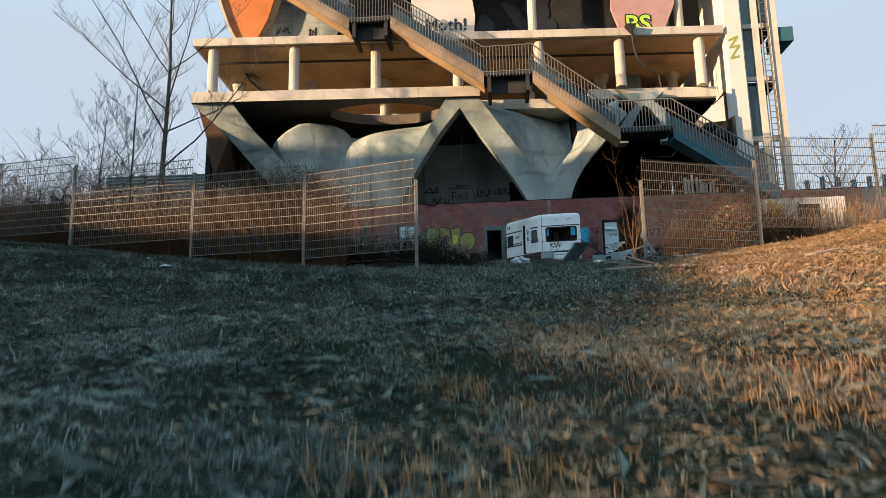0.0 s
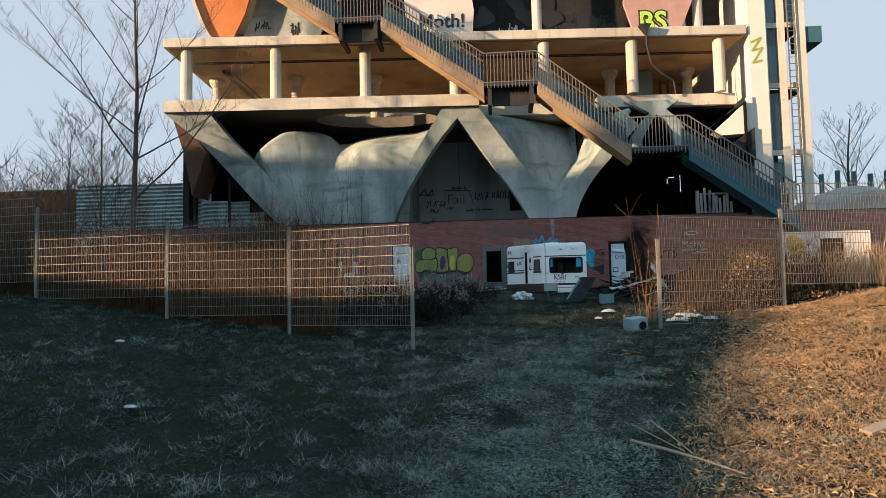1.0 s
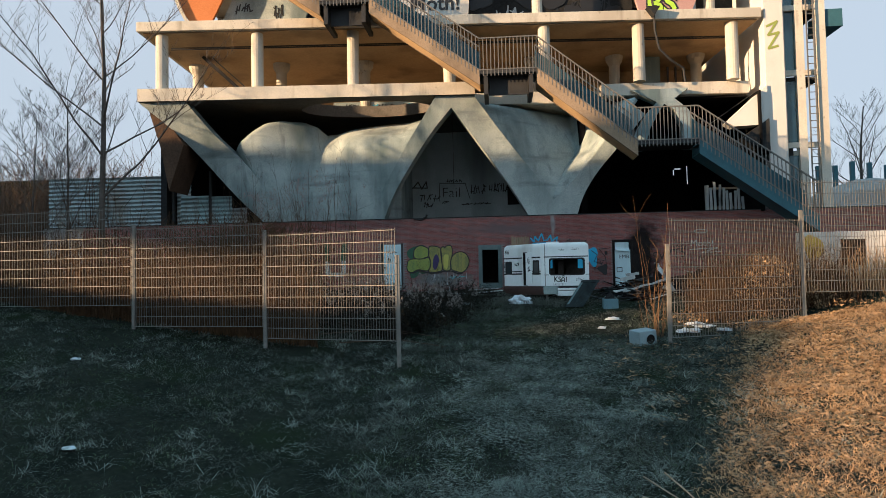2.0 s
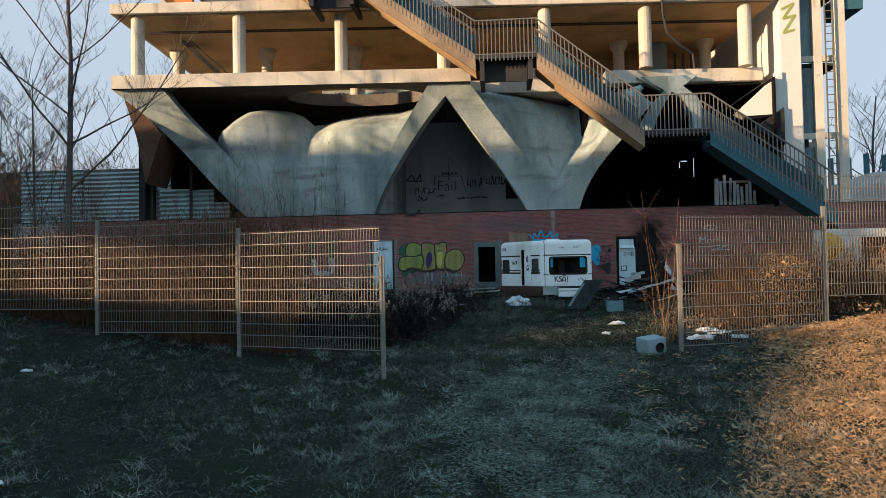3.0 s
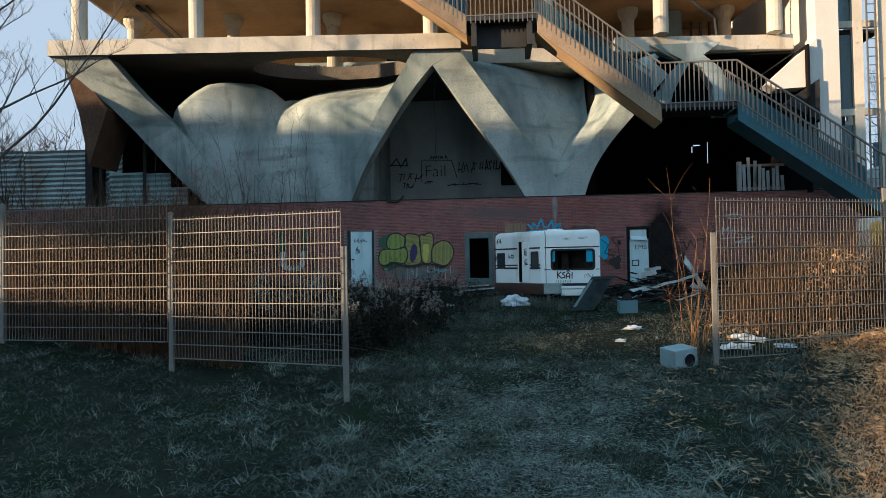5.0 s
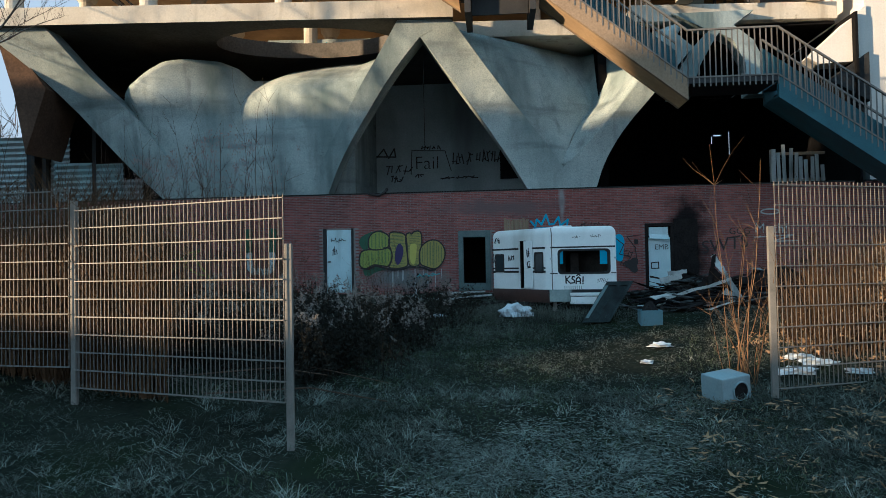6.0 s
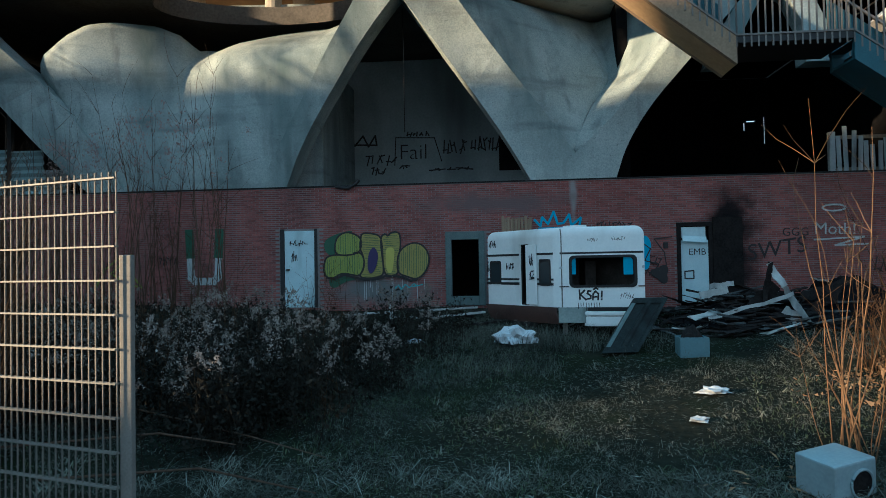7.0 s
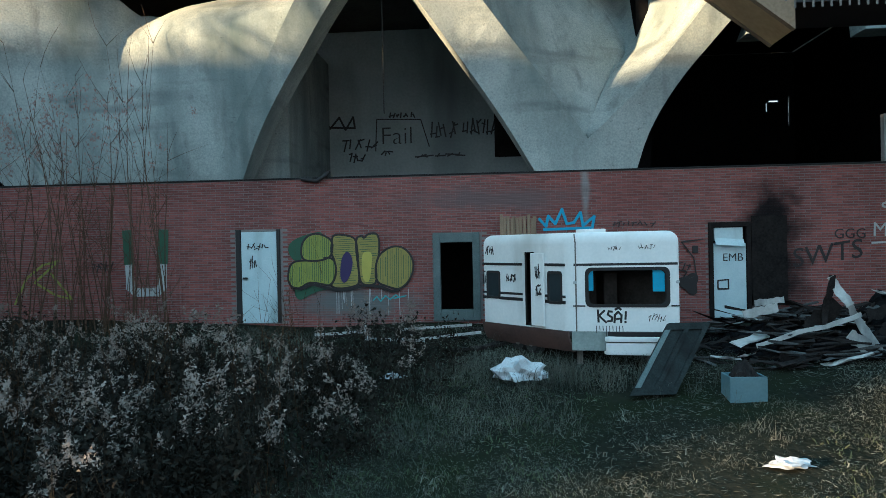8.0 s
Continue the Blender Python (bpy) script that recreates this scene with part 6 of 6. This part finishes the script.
flecks("yard_straw", 30000, patchy(-6, 9.5, 26, 35.6, 0.9, -0.3, 26), (0.008, 0.026), GRASS, 44, "dead straw and bits scattered in the yard")
flecks("leaf_litter", 45000, patchy(-13, 11, 11, 35.6, 0.7, 0.0, 22), (0.012, 0.035), GRASS, 42, "small dead leaves scattered in the grass")
# tan leaves follow the same sun line and warm it by colour
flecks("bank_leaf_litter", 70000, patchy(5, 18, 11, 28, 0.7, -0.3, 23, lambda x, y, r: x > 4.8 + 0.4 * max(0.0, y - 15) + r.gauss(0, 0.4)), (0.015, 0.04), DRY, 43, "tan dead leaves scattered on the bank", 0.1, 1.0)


def wand(rng, V, F, p, d, length, r, steps=4, bend=0.15, n=3):
    """A thin tapering stem into a shared list; returns its points."""
    pts = [Vector(p)]
    d = Vector(d).normalized()
    for i in range(steps):
        d = (d + Vector((rng.uniform(-bend, bend), rng.uniform(-bend, bend), rng.uniform(-bend, bend) * 0.5))).normalized()
        pts.append(pts[-1] + d * (length / steps))
    base = len(V)
    for i, q in enumerate(pts):
        s = d.cross(Vector((0.1, 0.2, 1) if abs(d.z) < 0.9 else (1, 0, 0))).normalized()
        u = s.cross(d)
        rr = r * (1 - 0.8 * i / steps)
        for k in range(n):
            a = 2 * math.pi * k / n
            V.append(tuple(q + (s * math.cos(a) + u * math.sin(a)) * rr))
    for i in range(steps):
        for k in range(n):
            a, b = base + i * n + k, base + i * n + (k + 1) % n
            F.append((a, b, b + n, a + n))
    return pts


def thicket(name, count, where, height, r, mat, seed, label, twigs=3, kind="stuff"):
    rng = random.Random(seed)
    V, F = [], []
    for _ in range(count):
        p = None
        while p is None:
            p = where(rng)
        h = rng.uniform(*height)
        z = ground_z(*p) - 0.05 if len(p) == 2 else p[2]
        pts = wand(rng, V, F, (p[0], p[1], z), (rng.uniform(-0.2, 0.2), rng.uniform(-0.2, 0.2), 1), h, r * rng.uniform(0.6, 1.3))
        for _ in range(twigs):
            q = pts[rng.randint(1, len(pts) - 1)]
            wand(rng, V, F, q, (rng.uniform(-1, 1), rng.uniform(-1, 1), rng.uniform(0.4, 1.2)), h * rng.uniform(0.12, 0.35), r * 0.5, 2, 0.25)
    return joined(name, V, F, mat, label, "thicket", kind)


BROWN = material("russet_stems", (0.02, 0.014, 0.01), (0.1, 0.058, 0.028), scale=0.6, fine=4, bump=0, by_object=0.4)
thicket("dry_thicket", 3600, patchy(-20.5, -2.0, 25.9, 29.0, 0.3, -0.5, 1, lambda x, y, r: x < -3.5 - 0.85 * (y - 25.8) and y > 25.6 - 0.16 * (x + 0.9)), (1.0, 3.2), 0.013, BROWN, 31, "dense russet thicket of dead stems behind the fence")
thicket("dry_thicket", 1500, patchy(-8.5, -1.8, 25.8, 28.0, 0.3, -0.9, 1, lambda x, y, r: x < -3.5 - 0.85 * (y - 25.8) and y > 25.5 - 0.16 * (x + 0.9)), (1.6, 3.6), 0.014, BROWN, 38, "dense dark russet thicket behind the fence", 6)
V, F = [], []
rng = random.Random(46)
for i in range(17000):
    x, y = rng.uniform(-20.5, -1.8), rng.uniform(25.8, 29.0)
    if y < 25.5 - 0.16 * (x + 0.9) or x > -3.5 - 0.85 * (y - 25.8) or noise.noise((x * 0.8, y * 0.8, 3)) < -0.25:
        continue
    c = Vector((x, y, ground_z(x, y) + 2.9 * rng.random() ** 1.3))
    s = rng.uniform(0.02, 0.05)
    k = len(V)
    for _ in range(3):
        V.append(tuple(c + Vector((rng.uniform(-s, s), rng.uniform(-s, s), rng.uniform(-s, s)))))
    F.append((k, k + 1, k + 2))
joined("withered_leaves", V, F, BROWN, "withered russet leaves hanging in the thicket", "leaves")
thicket("dry_thicket", 1500, patchy(8.8, 13.5, 28.2, 31.0, 0.3, -0.3, 2, lambda x, y, r: x > 8.6 and y > 27.6 + 0.2 * (x - 7.3)), (0.6, 2.2), 0.012, BROWN, 32, "brown brambles behind the fence on the bank", 5)
V, F = [], []
rng = random.Random(49)
while len(F) < 9000:
    x, y = rng.gauss(10.9, 1.2), rng.uniform(28.4, 30.6)
    c = Vector((x, y, ground_z(x, y) + 1.9 * rng.random() ** 1.2 * math.exp(-((x - 11.0) / 1.6) ** 2)))
    s = rng.uniform(0.03, 0.075)
    k = len(V)
    for _ in range(3):
        V.append(tuple(c + Vector((rng.uniform(-s, s), rng.uniform(-s, s), rng.uniform(-s, s)))))
    F.append((k, k + 1, k + 2))
joined("bramble_leaves", V, F, DRY, "tan withered bramble leaves in the sun", "leaves")
thicket("hedge", 2200, lambda r: (r.uniform(-50, -16), r.uniform(36, 50)), (3.0, 7.0), 0.035, TWIG, 33, "dark leafless hedge beyond the site", 7)
thicket("far_hedge", 300, lambda r: (r.uniform(17, 60), r.uniform(52, 60)), (2.0, 4.5), 0.04, TWIG, 34, "far leafless scrub beyond the mound", 6)


def plume_bush(x, y, h, seed, stems=16, spread=0.8, fluffy=(0, 0, 0, 0, 0, 0, 1, 5)):
    rng = random.Random(seed)
    b = thing("seed_head_bush", "dead goldenrod clump with fluffy grey seed heads", "bush", "goldenrod clumps", at=(x, y, ground_z(x, y)))
    V, F, PV, PF = [], [], [], []
    for _ in range(stems):
        sx, sy = x + rng.gauss(0, spread * 0.45), y + rng.gauss(0, spread * 0.45)
        pts = wand(rng, V, F, (sx, sy, ground_z(sx, sy) - 0.03), (rng.uniform(-0.25, 0.25), rng.uniform(-0.25, 0.25), 1), h * rng.uniform(0.65, 1.1), 0.009, 4, 0.12)
        for q in pts[1:4]:
            wand(rng, V, F, q, (rng.uniform(-1, 1), rng.uniform(-1, 1), 0.7), 0.25, 0.005, 2, 0.2)
        for _ in range(rng.choice(fluffy)):
            j = rng.choice((3, 4, 4, 4))
            tip = pts[j] + Vector((rng.gauss(0, 0.1), rng.gauss(0, 0.1), rng.uniform(-0.12, 0.12)))
            way = Vector((rng.gauss(0, 0.5), rng.gauss(0, 0.5), 1)).normalized()
            long = rng.uniform(0.14, 0.3)
            for _ in range(40):
                t = rng.random()
                w = 0.008 + 0.038 * (1 - t)
                c = tip + way * (long * t) + Vector((rng.gauss(0, w), rng.gauss(0, w), rng.gauss(0, w * 0.6)))
                s = rng.uniform(0.014, 0.034)
                i = len(PV)
                for _ in range(3):
                    PV.append(tuple(c + Vector((rng.uniform(-s, s), rng.uniform(-s, s), rng.uniform(-s, s)))))
                PF.append((i, i + 1, i + 2))
        for _ in range(75):
            q = pts[rng.randint(1, 3)]
            c = q + Vector((rng.gauss(0, 0.13), rng.gauss(0, 0.13), rng.gauss(0, 0.13)))
            s = rng.uniform(0.02, 0.06)
            i = len(V)
            for _ in range(3):
                V.append(tuple(c + Vector((rng.uniform(-s, s), rng.uniform(-s, s), rng.uniform(-s, s)))))
            F.append((i, i + 1, i + 2))
    joined("foliage", V, F, DARKSTEM, "dark leafy dead stems", "", parent=b)
    joined("plume", PV, PF, FLUFF, "fluffy grey seed heads", "", parent=b)


DARKSTEM = material("dark_dead_leaf", (0.009, 0.009, 0.008), (0.03, 0.027, 0.02), scale=2, fine=8, bump=0, by_object=0.4)
FLUFF = material("grey_seed_fluff", (0.15, 0.13, 0.115), (0.31, 0.27, 0.235), scale=3, fine=10, bump=0, by_object=0.3)
for i in range(46):
    x = RNG.uniform(-6.5, 0.3)
    y = RNG.uniform(27.6, 33.6)
    if x > -1.2 and y < 28.6:
        y += 1.6
    plume_bush(x, y, RNG.uniform(0.7, 1.25), 100 + i)
for i in range(16):
    plume_bush(RNG.uniform(-5.2, -0.6), RNG.uniform(27.4, 29.6), RNG.uniform(1.2, 1.7), 200 + i, 18, 0.9, (0, 0, 0, 0, 0, 0, 0, 0, 0, 5))
for x, y in ((1.0, 31.8), (0.9, 32.8), (1.5, 33.6), (-7.6, 34.2), (-9.0, 33.8)):
    plume_bush(x, y, 0.8, int(x * 10 + y), 9)

thicket("weed_stalks", 260, patchy(-6.8, -1.0, 27.8, 32.5, 0.8, -0.1, 31), (0.9, 2.1), 0.007, BROWN, 71, "bare brown weed stalks among goldenrod", 5)


def shrub(name, x, y, h, stems, seed, mat, label, category, spread=0.35, r=0.02, group=""):
    rng = random.Random(seed)
    s = thing(name, label, category, group, at=(x, y, ground_z(x, y)))
    V, F, TV, TF = [], [], [], []
    for _ in range(stems):
        sx, sy = x + rng.gauss(0, 0.12), y + rng.gauss(0, 0.12)
        pts = wand(rng, V, F, (sx, sy, ground_z(sx, sy) - 0.05), (rng.gauss(0, spread), rng.gauss(0, spread), 1), h * rng.uniform(0.5, 1.05), r * rng.uniform(0.6, 1.2), 6, 0.1, 4)
        for _ in range(5):
            q = pts[rng.randint(2, 6)]
            wand(rng, TV, TF, q, (rng.uniform(-1, 1), rng.uniform(-1, 1), rng.uniform(0.5, 1.5)), h * rng.uniform(0.08, 0.22), r * 0.4, 3, 0.2)
    joined("branchwork", V, F, mat, "", "", parent=s)
    joined("brushwood", TV, TF, mat, "", "", parent=s)


SHOOT = material("ochre_shoots", (0.075, 0.046, 0.024), (0.16, 0.098, 0.05), scale=1, fine=6, bump=0, by_object=0.3)
shrub("leafless_shrub", 6.75, 27.3, 5.0, 7, 51, SHOOT, "tall leafless shrub with ochre shoots", "shrub", 0.17, 0.014)
shrub("leafless_shrub", 6.95, 27.1, 2.9, 9, 52, SHOOT, "leafless shrub with ochre shoots", "shrub", 0.2, 0.011)
shrub("leafless_shrub", 9.3, 29.6, 3.4, 16, 53, BROWN, "leafless brown shrub behind the fence", "shrub", 0.25, 0.013)
for i in range(20):
    x = -10.4 + i * 0.32 + RNG.uniform(-0.3, 0.3)
    shrub("sapling", x, RNG.uniform(34.3, 35.6), RNG.uniform(4.4, 6.4), 4, 60 + i, TWIG, "thin leafless sapling before the concrete shell", "sapling", 0.05, 0.017, "saplings")
V, F = [], []
rng = random.Random(77)
for i in range(130):
    x = rng.choice((rng.gauss(-6.3, 0.9), rng.gauss(-8.3, 0.9)))
    top = Vector((x, rng.uniform(34.4, 35.4), rng.uniform(4.1, 6.0) if x > -7.3 else rng.uniform(4.0, 5.3)))
    for _ in range(14):
        c = top + Vector((rng.gauss(0, 0.05), rng.gauss(0, 0.05), rng.uniform(-0.3, 0.05)))
        k = len(V)
        for _ in range(3):
            V.append(tuple(c + Vector((rng.uniform(-0.035, 0.035), rng.uniform(-0.035, 0.035), rng.uniform(-0.05, 0.05)))))
        F.append((k, k + 1, k + 2))
joined("sapling_seeds", V, F, material("pinkish_seed_husks", (0.2, 0.145, 0.13), (0.32, 0.24, 0.22), scale=3, fine=10, bump=0, by_object=0.3), "pinkish dry seed husks on saplings", "seeds")


def tree(x, y, z, h, r, seed, label, depth=4, lean=(0, 0), low=0.22):
    """A leafless tree: an upright tapering trunk, long limbs that rise at a slant, and fine twigs."""
    rng = random.Random(seed)
    t = thing("leafless_tree", label, "tree", "leafless trees", at=(x, y, z))
    TV, TF, V, F = [], [], [], []

    def grow(p, d, length, rad, level):
        n = 6 if level < 2 else 3
        tv, tf = (TV, TF) if level == 0 else (V, F)
        pts = wand(rng, tv, tf, p, d, length, rad, 8 if level < 2 else 4, 0.05 if level == 0 else 0.12, n)
        if level >= depth:
            return
        kids = (17, 9, 6, 3, 0)[level]
        for i in range(kids):
            f = (low if level == 0 else 0.25) + (0.97 - low) * (i + rng.random()) / kids
            f = min(f, 0.97)
            j = min(len(pts) - 2, int(f * (len(pts) - 1)))
            q = pts[j].lerp(pts[j + 1], f * (len(pts) - 1) - j)
            a = rng.uniform(0, 6.283) if level else 2.4 * i + rng.uniform(-0.4, 0.4)
            out = Vector((math.cos(a), math.sin(a), rng.uniform(0.6, 1.15)))
            dd = (Vector(pts[j + 1] - pts[j]).normalized() * (0.15 if level == 0 else 0.6) + out.normalized()).normalized()
            long = length * (0.55 * (1.15 - 0.75 * f) if level == 0 else 0.4 * (1.1 - 0.5 * f)) * rng.uniform(0.75, 1.2)
            grow(q, dd, long, max(0.006, rad * (1 - 0.75 * f) * (0.42 if level == 0 else 0.5)), level + 1)

    grow(Vector((x, y, z - 0.3)), Vector((lean[0], lean[1], 1)), h, r, 0)
    joined("trunk", TV, TF, BARK, "", "", parent=t)
    joined("crown", V, F, BARK, "", "", parent=t)


tree(-12.95, 29.6, 0.2, 14.5, 0.14, 8, "tall leafless grey tree behind the mesh fence", 4, (0.0, 0), 0.3)
tree(-15.3, 31.0, 0.5, 8.4, 0.07, 9, "slender leafless tree beside a taller one", 4, (0.02, 0), 0.35)
tree(-17.2, 31.6, 0.8, 7.2, 0.06, 15, "low leafless tree before the hedge", 4, (-0.05, 0), 0.25)
# added out of view to throw branch shadows on the concrete
tree(-30.0, 26.5, 1.8, 12, 0.16, 25, "unseen leafless tree added to cast branch shadows", 4)
tree(29.5, 58, 3.0, 10.5, 0.17, 31, "far leafless tree beyond the mound", 4)
tree(38.0, 62, 3.0, 9, 0.15, 35, "far leafless tree beyond the mound", 4)

# ---------------------------------------------------------------- bricks of the plinth, laid in courses
def lay_bricks():
    brick_mesh = bpy.data.meshes.new("brick")
    bm = box(B(), 0.001, 0.209, 0, 0.02, 0.001, 0.045, 0.003)
    bm.to_mesh(brick_mesh)
    bm.free()
    brick_mesh.materials.append(BRICK_PIECE)
    V, F = [], []
    rng = random.Random(8)
    holes = [(h[0] - 0.03, h[1] + 0.03, h[2] - 0.1, h[3] + 0.02) for h in DOORS]
    rows = int((WTOP - 0.1) / 0.055)
    for j in range(rows):
        z0 = 0.1 + j * 0.055
        off = 0.11 * (j % 2)
        for i in range(171):
            x0 = -18 + i * 0.22 + off
            x1 = x0 + 0.21
            if any(x1 > h[0] and x0 < h[1] and z0 + 0.06 > h[2] and z0 < h[3] for h in holes):
                continue
            y = WY - 0.011 + rng.uniform(-0.003, 0.003)
            z1 = z0 + 0.046
            if 2.6 < x0 < 6.0 and 2.7 < z0 < 3.68:
                o = new("brick", brick_mesh)
                o.parent = brick_wall
                o.location = (x0, y, z0)
                continue
            k = len(V)
            V += [(x0, WY + 0.01, z0), (x1, WY + 0.01, z0), (x1, WY + 0.01, z1), (x0, WY + 0.01, z1), (x0 + 0.004, y, z0 + 0.004), (x1 - 0.004, y, z0 + 0.004), (x1 - 0.004, y, z1 - 0.004), (x0 + 0.004, y, z1 - 0.004)]
            F += [(k + 4, k + 5, k + 6, k + 7), (k, k + 1, k + 5, k + 4), (k + 1, k + 2, k + 6, k + 5), (k + 2, k + 3, k + 7, k + 6), (k + 3, k, k + 4, k + 7)]
    ob = joined("bricks", V, F, BRICK_PIECE, "dark red bricks in running bond", "", parent=brick_wall)
    ob["kind"] = "stuff"


lay_bricks()
